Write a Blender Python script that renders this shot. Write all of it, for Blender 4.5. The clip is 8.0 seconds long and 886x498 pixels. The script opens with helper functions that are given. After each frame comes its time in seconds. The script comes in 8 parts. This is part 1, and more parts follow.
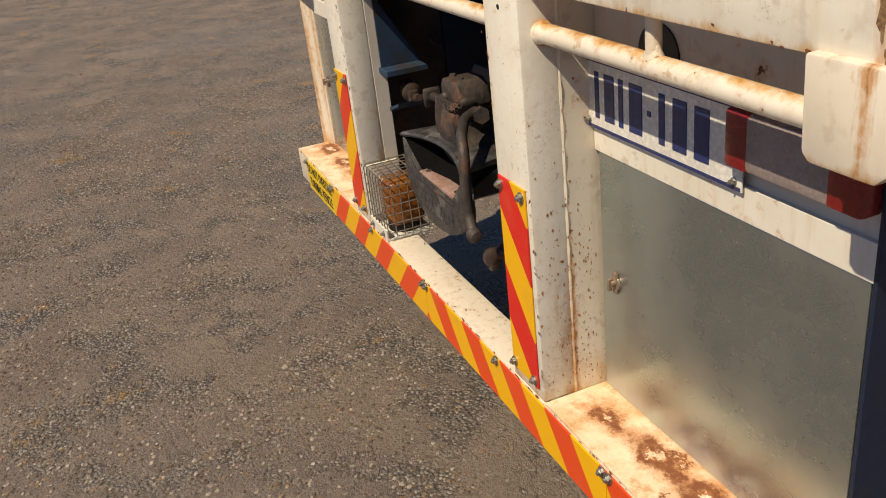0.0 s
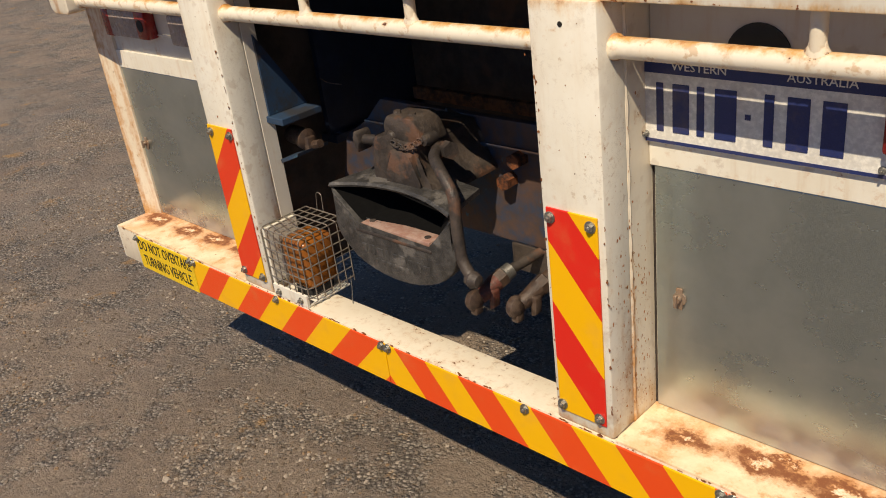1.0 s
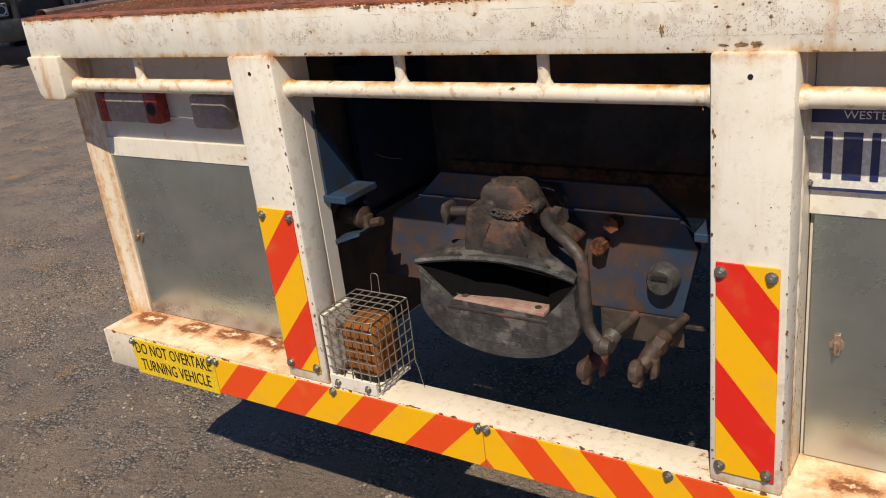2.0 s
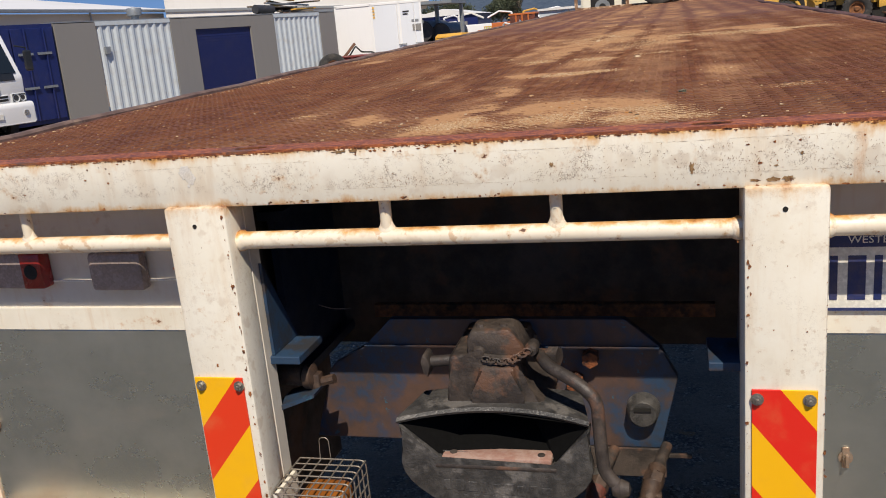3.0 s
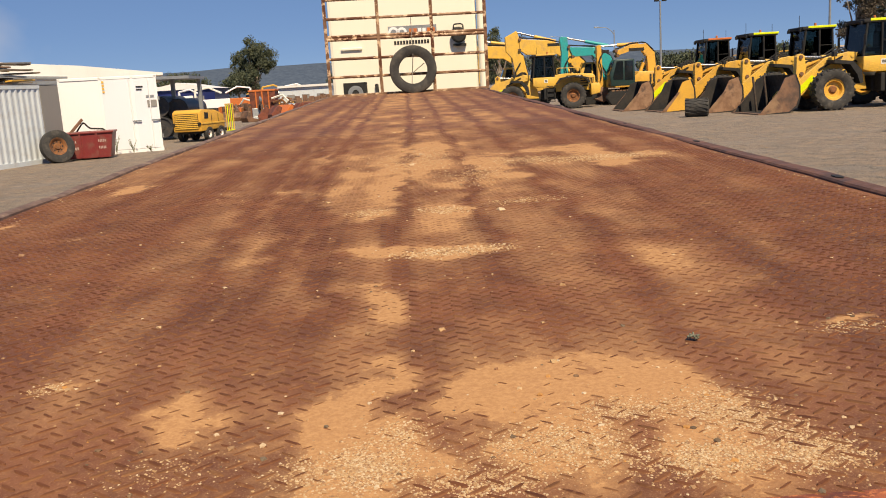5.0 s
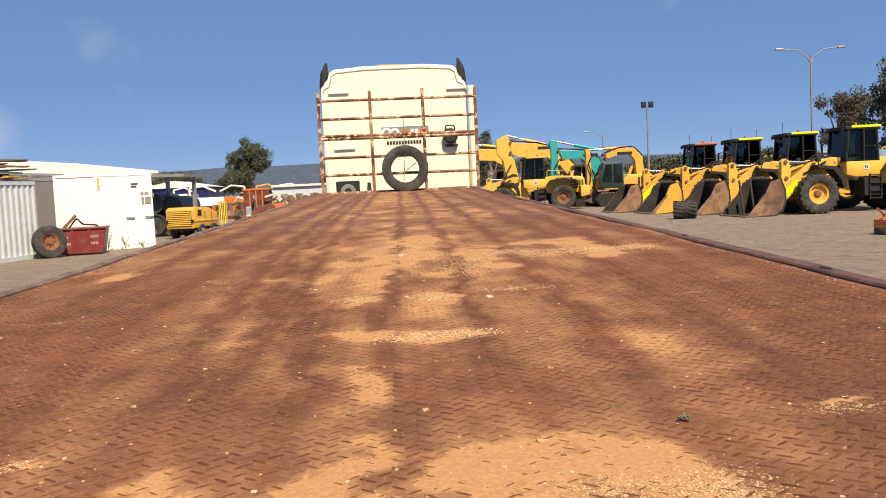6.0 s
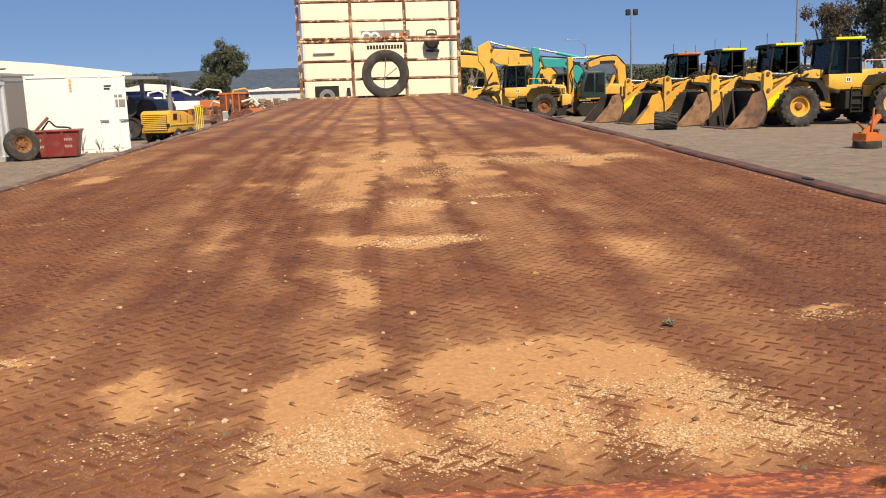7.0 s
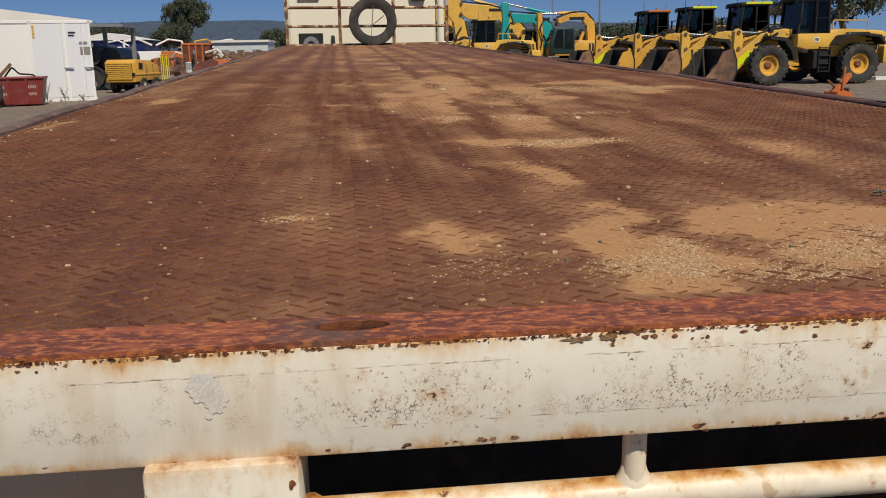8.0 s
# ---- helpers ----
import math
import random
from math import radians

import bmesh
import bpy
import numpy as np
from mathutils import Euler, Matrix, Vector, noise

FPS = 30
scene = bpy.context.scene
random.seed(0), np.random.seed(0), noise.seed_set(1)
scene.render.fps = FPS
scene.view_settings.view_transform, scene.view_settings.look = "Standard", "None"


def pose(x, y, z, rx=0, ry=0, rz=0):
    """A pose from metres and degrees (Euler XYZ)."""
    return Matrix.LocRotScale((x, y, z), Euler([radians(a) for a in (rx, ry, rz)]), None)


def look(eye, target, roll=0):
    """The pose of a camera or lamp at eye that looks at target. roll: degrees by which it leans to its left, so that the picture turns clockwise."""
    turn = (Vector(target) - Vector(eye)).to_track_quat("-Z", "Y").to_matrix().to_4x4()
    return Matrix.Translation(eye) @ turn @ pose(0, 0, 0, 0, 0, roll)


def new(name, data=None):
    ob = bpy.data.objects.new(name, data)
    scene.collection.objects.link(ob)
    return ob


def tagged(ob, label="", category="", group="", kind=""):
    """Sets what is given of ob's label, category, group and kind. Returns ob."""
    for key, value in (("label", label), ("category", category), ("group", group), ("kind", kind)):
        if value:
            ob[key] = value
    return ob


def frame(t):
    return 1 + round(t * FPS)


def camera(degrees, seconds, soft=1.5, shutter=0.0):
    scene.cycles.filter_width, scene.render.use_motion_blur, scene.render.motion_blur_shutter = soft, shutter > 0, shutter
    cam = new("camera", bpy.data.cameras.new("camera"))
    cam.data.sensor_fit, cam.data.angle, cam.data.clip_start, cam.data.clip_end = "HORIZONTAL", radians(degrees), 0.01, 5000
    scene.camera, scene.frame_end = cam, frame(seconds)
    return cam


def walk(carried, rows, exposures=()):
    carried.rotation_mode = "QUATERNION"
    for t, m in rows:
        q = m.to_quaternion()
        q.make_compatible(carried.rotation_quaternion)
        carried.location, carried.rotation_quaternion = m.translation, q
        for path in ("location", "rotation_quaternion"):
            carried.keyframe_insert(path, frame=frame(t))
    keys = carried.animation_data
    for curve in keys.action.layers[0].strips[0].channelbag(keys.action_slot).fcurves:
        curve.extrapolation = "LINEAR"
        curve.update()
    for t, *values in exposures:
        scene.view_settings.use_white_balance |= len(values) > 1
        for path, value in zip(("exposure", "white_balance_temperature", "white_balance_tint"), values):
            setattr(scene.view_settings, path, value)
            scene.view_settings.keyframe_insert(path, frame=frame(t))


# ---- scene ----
cam = camera(53.6, 8.0, soft=1.0)
PATH = [
    (0, (1.725, -0.596, 1.52), (0.03, 0.03, 0.661), -6.9),
    (0.5, (1.491, -0.812, 1.504), (-0.018, 0.147, 0.607), -7.5),
    (1, (1.241, -0.993, 1.541), (-0.07, 0.239, 0.668), -7.6),
    (1.2, (1.153, -1.089, 1.553), (-0.101, 0.219, 0.707), -7.6),
    (2.3, (0.66, -1.296, 1.539), (-0.276, 0.338, 0.866), -6.3),
    (2.5, (0.563, -1.322, 1.536), (-0.259, 0.396, 0.925), -5.9),
    (3, (0.331, -1.341, 1.594), (-0.191, 0.517, 1.07), -5.4),
    (3.5, (0.202, -1.158, 1.634), (-0.087, 0.749, 1.105), -5.0),
    (4, (0.102, -0.924, 1.66), (0.054, 1.004, 1.132), -4.2),
    (4.5, (0.008, -0.72, 1.716), (0.056, 1.22, 1.233), -3.8),
    (5, (-0.006, -0.58, 1.754), (0.052, 1.377, 1.347), -3.4),
    (5.2, (-0.003, -0.525, 1.752), (0.06, 1.444, 1.41), -3.3),
    (6.3, (0.001, -0.576, 1.713), (0.104, 1.414, 1.54), -2.5),
    (6.5, (0.001, -0.563, 1.73), (0.11, 1.421, 1.499), -2.3),
    (7, (-0.012, -0.559, 1.713), (0.118, 1.398, 1.321), -1.9),
    (7.5, (-0.112, -0.571, 1.666), (0.054, 1.373, 1.175), -1.18),
    (8, (-0.388, -0.626, 1.623), (-0.173, 1.324, 1.129), -0.88),
]
EXPOSURES = [(0.0, -0.08, 7450, 10), (0.5, -0.31, 7800, 10), (1.0, 0.0, 7400, 10), (2.5, 0.02, 6700, 10), (3.5, 0.05, 6550, 10), (4.5, 0.1, 6700, 10), (5.0, 0.34, 8000, 10),
             (6.5, 0.58, 7750, 10), (7.0, 0.46, 7950, 10), (7.5, 0.02, 7300, 8), (8.0, -0.28, 6850, 7)]
TILT = 1.3  # the trailer stands a little nose-up on the level yard
walk(cam, [(t, pose(0, 0, 0, TILT) @ look(eye, target, roll)) for t, eye, target, roll in PATH], EXPOSURES)

# ---- world and sun ----
SUN_WAY = Vector((0.34, -1.0, 1.35)).normalized()  # towards the sun
world = bpy.data.worlds.new("sky")
scene.world = world
world.use_nodes = True
wn = world.node_tree.nodes
wl = world.node_tree.links
sky = wn.new("ShaderNodeTexSky")
sky.sky_type = "NISHITA"
sky.sun_disc = False
sky.sun_elevation = math.asin(SUN_WAY.z)
sky.sun_rotation = math.atan2(SUN_WAY.x, SUN_WAY.y)
sky.altitude = 5000
sky.air_density, sky.dust_density, sky.ozone_density = 0.8, 0.0, 4.0
haze = wn.new("ShaderNodeMix")  # thin even haze evens the blue out
haze.data_type = "RGBA"
haze.inputs["Factor"].default_value = 0.62
haze.inputs["B"].default_value = (1.50, 3.35, 8.0, 1)
wl.new(sky.outputs["Color"], haze.inputs["A"])
puff = wn.new("ShaderNodeTexNoise")  # a few faint wisps of cloud
puff.inputs["Scale"].default_value, puff.inputs["Detail"].default_value = 5.0, 5.0
way = wn.new("ShaderNodeTexCoord")
turn = wn.new("ShaderNodeMapping")
turn.inputs["Rotation"].default_value = (0, 0, -0.40)
wl.new(way.outputs["Generated"], turn.inputs["Vector"])
wl.new(turn.outputs["Vector"], puff.inputs["Vector"])
wisp = wn.new("ShaderNodeMapRange")
for key, v in zip(("From Min", "From Max", "To Min", "To Max"), (0.62, 0.76, 0.0, 0.35)):
    wisp.inputs[key].default_value = v
wl.new(puff.outputs["Fac"], wisp.inputs["Value"])
cloud = wn.new("ShaderNodeMix")
cloud.data_type = "RGBA"
cloud.inputs["B"].default_value = (6.5, 7.0, 8.5, 1)
wl.new(wisp.outputs["Result"], cloud.inputs["Factor"])
wl.new(haze.outputs["Result"], cloud.inputs["A"])
wl.new(cloud.outputs["Result"], wn["Background"].inputs["Color"])
wn["Background"].inputs["Strength"].default_value = 0.068
sun_data = bpy.data.lights.new("sun", "SUN")
sun_data.energy, sun_data.angle, sun_data.color = 4.8, radians(0.5), (1.0, 0.90, 0.76)
sun = new("sun", sun_data)
sun.matrix_world = look(SUN_WAY * 50, (0, 0, 0))


# ---- materials ----
class Nodes:
    """A small builder for node materials."""

    def __init__(self, name):
        self.mat = bpy.data.materials.new(name)
        self.mat.use_nodes = True
        self.t = self.mat.node_tree
        self.bsdf = self.t.nodes["Principled BSDF"]
        self.co = self.add("ShaderNodeTexCoord").outputs["Object"]

    def add(self, kind, **values):
        node = self.t.nodes.new(kind)
        if "feature" in values:
            node.feature = values["feature"]
        if "interpolation_type" in values:
            node.interpolation_type = values["interpolation_type"]
        if "operation" in values:
            node.operation = values["operation"]
        if "data_type" in values:
            node.data_type = values["data_type"]
        if "attribute_name" in values:
            node.attribute_name = values["attribute_name"]
        return node

    def put(self, socket, value):
        if isinstance(value, bpy.types.NodeSocket):
            self.t.links.new(value, socket)
        elif isinstance(value, (tuple, list)) and len(value) == 3 and socket.type == "RGBA":
            socket.default_value = (*value, 1)
        else:
            socket.default_value = value

    def scaled(self, co, s):
        m = self.add("ShaderNodeMapping")
        self.put(m.inputs["Vector"], co)
        m.inputs["Scale"].default_value = s
        return m.outputs["Vector"]

    def noise(self, scale, detail=4, rough=0.6, co=None, out="Fac"):
        n = self.add("ShaderNodeTexNoise")
        self.put(n.inputs["Vector"], co or self.co)
        n.inputs["Scale"].default_value, n.inputs["Detail"].default_value, n.inputs["Roughness"].default_value = scale, detail, rough
        return n.outputs[out]

    def cells(self, scale, out="Distance", co=None, feature="F1"):
        n = self.add("ShaderNodeTexVoronoi", feature=feature)
        self.put(n.inputs["Vector"], co or self.co)
        n.inputs["Scale"].default_value = scale
        return n.outputs[out]

    def ramp(self, value, a, b, lo=0.0, hi=1.0):
        n = self.add("ShaderNodeMapRange", interpolation_type="SMOOTHSTEP")
        self.put(n.inputs["Value"], value)
        for key, v in zip(("From Min", "From Max", "To Min", "To Max"), (a, b, lo, hi)):
            n.inputs[key].default_value = v
        return n.outputs["Result"]

    def math(self, op, a, b=0.0):
        n = self.add("ShaderNodeMath", operation=op)
        self.put(n.inputs[0], a)
        self.put(n.inputs[1], b)
        return n.outputs[0]

    def mix(self, fac, a, b):
        n = self.add("ShaderNodeMix", data_type="RGBA")
        self.put(n.inputs["Factor"], fac)
        self.put(n.inputs["A"], a)
        self.put(n.inputs["B"], b)
        return n.outputs["Result"]

    def axis(self, which):
        n = self.add("ShaderNodeSeparateXYZ")
        self.put(n.inputs[0], self.co)
        return n.outputs[which]

    def bump(self, height, strength=0.3, distance=0.002):
        n = self.add("ShaderNodeBump")
        self.put(n.inputs["Height"], height)
        n.inputs["Strength"].default_value, n.inputs["Distance"].default_value = strength, distance
        self.put(self.bsdf.inputs["Normal"], n.outputs["Normal"])

    def done(self, color, rough=0.6, metal=0.0, **extra):
        self.put(self.bsdf.inputs["Base Color"], color)
        self.put(self.bsdf.inputs["Roughness"], rough)
        self.put(self.bsdf.inputs["Metallic"], metal)
        for key, value in extra.items():
            self.put(self.bsdf.inputs[key.replace("_", " ")], value)
        return self.mat


def smooth_paint(name, color, rough=0.45, grime=0.15, scale=0.8, dirt=(0.3, 0.25, 0.2), metal=0.0):
    """Paint or sheet seen from afar: large soft stains only."""
    n = Nodes(name)
    n.put(n.bsdf.inputs["Roughness"], rough)
    stain = n.ramp(n.noise(scale, 5, 0.6), 0.45, 0.8, 0, grime)
    runs = n.ramp(n.noise(1.0, 4, 0.6, n.scaled(n.co, (9, 9, 0.6))), 0.5, 0.8, 0, grime)
    return n.done(n.mix(runs, n.mix(stain, color, dirt), tuple(c * 0.7 for c in color)), rough, metal)


def plain(name, color, rough=0.5, metal=0.0, grime=0.25, scale=6.0, dirt=(0.16, 0.12, 0.085), relief=0.15, **extra):
    """Paint, rubber or metal with dirt at two scales."""
    n = Nodes(name)
    big = n.ramp(n.noise(scale, 5), 0.45, 0.75, 0, grime)
    fine = n.ramp(n.noise(scale * 14, 3), 0.35, 0.75, 0.82, 1.1)
    shade = n.add("ShaderNodeVectorMath", operation="SCALE")
    shade.inputs[0].default_value = color
    n.put(shade.inputs["Scale"], fine)
    n.bump(n.noise(scale * 30, 3), relief, 0.002)
    return n.done(n.mix(big, shade.outputs[0], dirt), n.ramp(n.noise(scale * 3), 0.3, 0.7, rough - 0.08, rough + 0.1), metal, **extra)


def chipped(name, paint, rust, amount=0.5, spot=38.0, streak=True, gloss=0.45):
    """Old paint with chips, rust freckles, brown blotches, faint run-down stains and bare rusty patches."""
    n = Nodes(name)
    warped = n.noise(spot, 5, 0.66)
    freckle = n.ramp(warped, 0.68 - 0.06 * amount, 0.72 - 0.06 * amount)
    sparse = n.ramp(n.noise(spot * 0.16, 4), 0.52 - 0.1 * amount, 0.62)
    spots = n.math("MULTIPLY", freckle, sparse)
    halo = n.math("MULTIPLY", n.ramp(warped, 0.54 - 0.06 * amount, 0.72), sparse)
    runs = n.ramp(n.noise(1.0, 5, 0.6, n.scaled(n.co, (60, 60, 6))), 0.50, 0.76, 0, 0.38 if streak else 0.1)
    blotch = n.math("MULTIPLY", n.ramp(n.noise(spot * 0.75, 4, 0.6), 0.57, 0.68, 0, 0.45), n.ramp(n.noise(5, 3), 0.42, 0.62))
    grime = n.ramp(n.noise(7, 6, 0.65), 0.38, 0.75, 0, 0.45)
    base = n.mix(grime, paint, tuple(c * k for c, k in zip(paint, (0.80, 0.75, 0.66))))
    base = n.mix(blotch, base, (0.42, 0.33, 0.25))
    base = n.mix(runs, base, (0.56, 0.40, 0.25))
    base = n.mix(n.math("MULTIPLY", halo, 0.7), base, (0.50, 0.25, 0.09))
    dark = n.mix(n.noise(spot * 2.3), rust, tuple(c * 0.3 for c in rust))
    n.bump(n.math("ADD", n.math("MULTIPLY", n.noise(spot * 5, 3), 0.25), n.math("MULTIPLY", spots, -0.8)), 0.35, 0.0012)
    return n.done(n.mix(spots, base, dark), n.mix(spots, (gloss,) * 3, (0.85,) * 3))


def rusted(name, a, b, c=None, scale=16.0, rough=0.8, relief=0.6):
    """Rust in two or three tones."""
    n = Nodes(name)
    col = n.mix(n.ramp(n.noise(scale, 6, 0.68), 0.38, 0.62), a, b)
    if c:
        col = n.mix(n.ramp(n.noise(scale * 0.55, 5, 0.6), 0.54, 0.64), col, c)
    n.bump(n.noise(scale * 6, 5), relief, 0.002)
    return n.done(col, n.ramp(n.noise(scale * 3), 0.3, 0.7, rough - 0.12, rough + 0.1))


def edge_stained(name, paint, edges, amount=0.45, spot=46.0, lines=(), crackle=None):
    """Old cream paint with rust weeping from its edges; edges: (z of the edge, reach up (-) or down (+), strength); lines: (axis, place, width, strength, dark) of rusty seams and runs."""
    n = Nodes(name)
    grime = n.ramp(n.noise(6, 6, 0.65), 0.36, 0.75, 0, 0.5)
    col = n.mix(grime, paint, tuple(c * k for c, k in zip(paint, (0.82, 0.76, 0.66))))
    blot = n.math("MULTIPLY", n.ramp(n.noise(spot * 0.6, 3, 0.5), 0.55, 0.66, 0, 0.42), n.ramp(n.noise(4, 3), 0.42, 0.58))
    col = n.mix(blot, col, (0.50, 0.40, 0.30))
    runs = n.noise(1.0, 5, 0.65, n.scaled(n.co, (38, 38, 3)))
    col = n.mix(n.ramp(runs, 0.50, 0.78, 0, 0.35), col, (0.60, 0.45, 0.29))
    if amount > 1:
        tan = n.math("MULTIPLY", n.ramp(n.noise(spot * 0.9, 4, 0.6), 0.54, 0.61, 0, 0.7), n.ramp(n.noise(6, 3), 0.38, 0.55))
        col = n.mix(tan, col, (0.52, 0.34, 0.19))
    spots = n.noise(spot, 5, 0.66)
    for z, reach, strength in edges:
        near = n.math("DIVIDE", n.math("SUBTRACT", z, n.axis("Z")), reach)
        near = n.math("ADD", near, n.math("MULTIPLY", n.math("SUBTRACT", 0.5, n.noise(1.0, 5, 0.7, n.scaled(n.co, (22, 22, 10)))), 2.8))
        weep = n.ramp(near, 0.0, 0.75, strength, 0)
        col = n.mix(n.math("MULTIPLY", weep, n.ramp(spots, 0.30, 0.62, 0.45, 1.0)), col, (0.60, 0.32, 0.075))
        col = n.mix(n.ramp(near, -0.25, 0.22, 0.85 * strength, 0), col, (0.46, 0.18, 0.045))
        bite = n.math("MULTIPLY", n.ramp(near, -0.45, 0.05, 1, 0), n.ramp(spots, 0.46, 0.56))
        col = n.mix(bite, col, n.mix(n.noise(spot * 3), (0.07, 0.025, 0.014), (0.28, 0.10, 0.03)))
    for axis, place, width, strength, dark in lines:
        off = n.math("DIVIDE", n.math("ABSOLUTE", n.math("SUBTRACT", n.axis(axis), place)), width)
        off = n.math("ADD", off, n.math("MULTIPLY", n.math("SUBTRACT", 0.52, n.noise(1.0, 6, 0.72, n.scaled(n.co, (60, 60, 11)))), 6.0))
        if axis == "Y":
            off = n.math("ADD", off, n.ramp(n.axis("Z"), 0.72, 1.12, 0.0, 2.2))
        col = n.mix(n.math("MULTIPLY", n.ramp(off, 0.0, 1.6, strength, 0), n.ramp(spots, 0.30, 0.60, 0.4, 1.0)), col, (0.52, 0.25, 0.08))
        col = n.mix(n.math("MULTIPLY", n.ramp(off, -0.9, 0.1, dark, 0), n.ramp(spots, 0.38, 0.55)), col, n.mix(n.noise(spot * 3), (0.085, 0.03, 0.016), (0.34, 0.12, 0.035)))
    if crackle:  # crazed, lifting paint between two heights
        wobble = n.math("ADD", n.axis("Z"), n.math("MULTIPLY", n.math("SUBTRACT", n.noise(14, 4), 0.5), 0.02))
        zone = n.math("MULTIPLY", n.ramp(wobble, crackle[0], crackle[0] + 0.006), n.ramp(wobble, crackle[1] - 0.006, crackle[1], 1, 0))
        zone = n.math("MULTIPLY", zone, n.ramp(n.noise(11, 5, 0.7), 0.46, 0.60, 0, crackle[2]))
        seams = n.ramp(n.cells(270, "Distance", None, "DISTANCE_TO_EDGE"), 0.02, 0.09, 1, 0)
        seams = n.math("MULTIPLY", seams, n.ramp(n.noise(120, 4, 0.7), 0.46, 0.56))
        col = n.mix(n.math("MULTIPLY", zone, n.ramp(n.noise(60, 4), 0.40, 0.65, 0, 0.40)), col, (0.60, 0.53, 0.45))
        col = n.mix(n.math("MULTIPLY", zone, n.math("MULTIPLY", seams, 0.85)), col, (0.20, 0.145, 0.10))
        smear = n.math("MULTIPLY", n.ramp(n.noise(1.0, 5, 0.6, n.scaled(n.co, (26, 26, 5))), 0.50, 0.70, 0, 0.42), n.ramp(n.noise(3.0, 3), 0.40, 0.58))
        col = n.mix(smear, col, (0.58, 0.46, 0.33))
        fleck_tan = n.math("MULTIPLY", n.ramp(n.noise(85, 4, 0.6), 0.60, 0.66, 0, 0.55), n.ramp(n.noise(7, 3), 0.45, 0.60))
        col = n.mix(fleck_tan, col, (0.46, 0.34, 0.23))
    sparse = n.ramp(n.noise(spot * 0.16, 4), 0.52 - 0.1 * amount, 0.62)
    freckle = n.math("MULTIPLY", n.ramp(spots, 0.67, 0.71), sparse)
    halo = n.math("MULTIPLY", n.ramp(spots, 0.54, 0.71, 0, 0.6), sparse)
    col = n.mix(halo, col, (0.52, 0.28, 0.10))
    col = n.mix(freckle, col, (0.10, 0.035, 0.016))
    n.bump(n.math("ADD", n.math("MULTIPLY", n.noise(spot * 5, 3), 0.25), n.math("MULTIPLY", freckle, -0.8)), 0.35, 0.0012)
    return n.done(col, n.ramp(n.noise(12, 4), 0.3, 0.7, 0.38, 0.6))


CREAM = (0.78, 0.745, 0.645)
RUST = (0.20, 0.075, 0.026)
m_cream = chipped("cream_paint", CREAM, RUST, 0.45, 46.0)
m_cream_worn = chipped("worn_cream_paint", (0.76, 0.68, 0.54), RUST, 1.15, 62.0)
m_rail = edge_stained("rail_paint", (0.80, 0.73, 0.60), ((1.2455, 0.011, 0.95), (1.213, -0.003, 0.6)), 2.2, 44.0)
m_beam = edge_stained("beam_paint", CREAM, ((1.391, 0.026, 0.6), (1.391, 0.011, 0.95), (1.295, -0.018, 0.75)), 0.75, 46.0, (("X", 1.187, 0.007, 0.7, 1.0), ("X", 0.585, 0.006, 0.6, 0.8)), (1.318, 1.374, 1.0))
m_bracket = edge_stained("bracket_paint", (0.79, 0.72, 0.59), ((1.197, -0.016, 0.8),), 0.6, 60.0, (("X", 1.187, 0.008, 0.9, 1.0), ("X", -1.18, 0.012, 0.7, 0.6)))
m_post = edge_stained("post_paint", CREAM, ((0.555, -0.05, 0.6), (1.302, 0.030, 0.55)), 0.45, 60.0, (("Y", 0.064, 0.016, 0.6, 0.6),), (0.56, 1.30, 0.25))
m_seam = edge_stained("seam_paint", (0.77, 0.70, 0.57), ((0.555, -0.10, 0.7),), 1.0, 60.0, (("Y", 0.070, 0.007, 0.95, 0.6),))
m_flange = edge_stained("flange_paint", (0.78, 0.69, 0.55), ((0.555, -0.08, 0.8),), 0.9, 60.0, (("X", -1.234, 0.022, 0.9, 0.6), ("X", -1.19, 0.008, 0.6, 0.5)))
m_inner = chipped("inner_paint", (0.66, 0.62, 0.54), RUST, 0.3, 30.0)


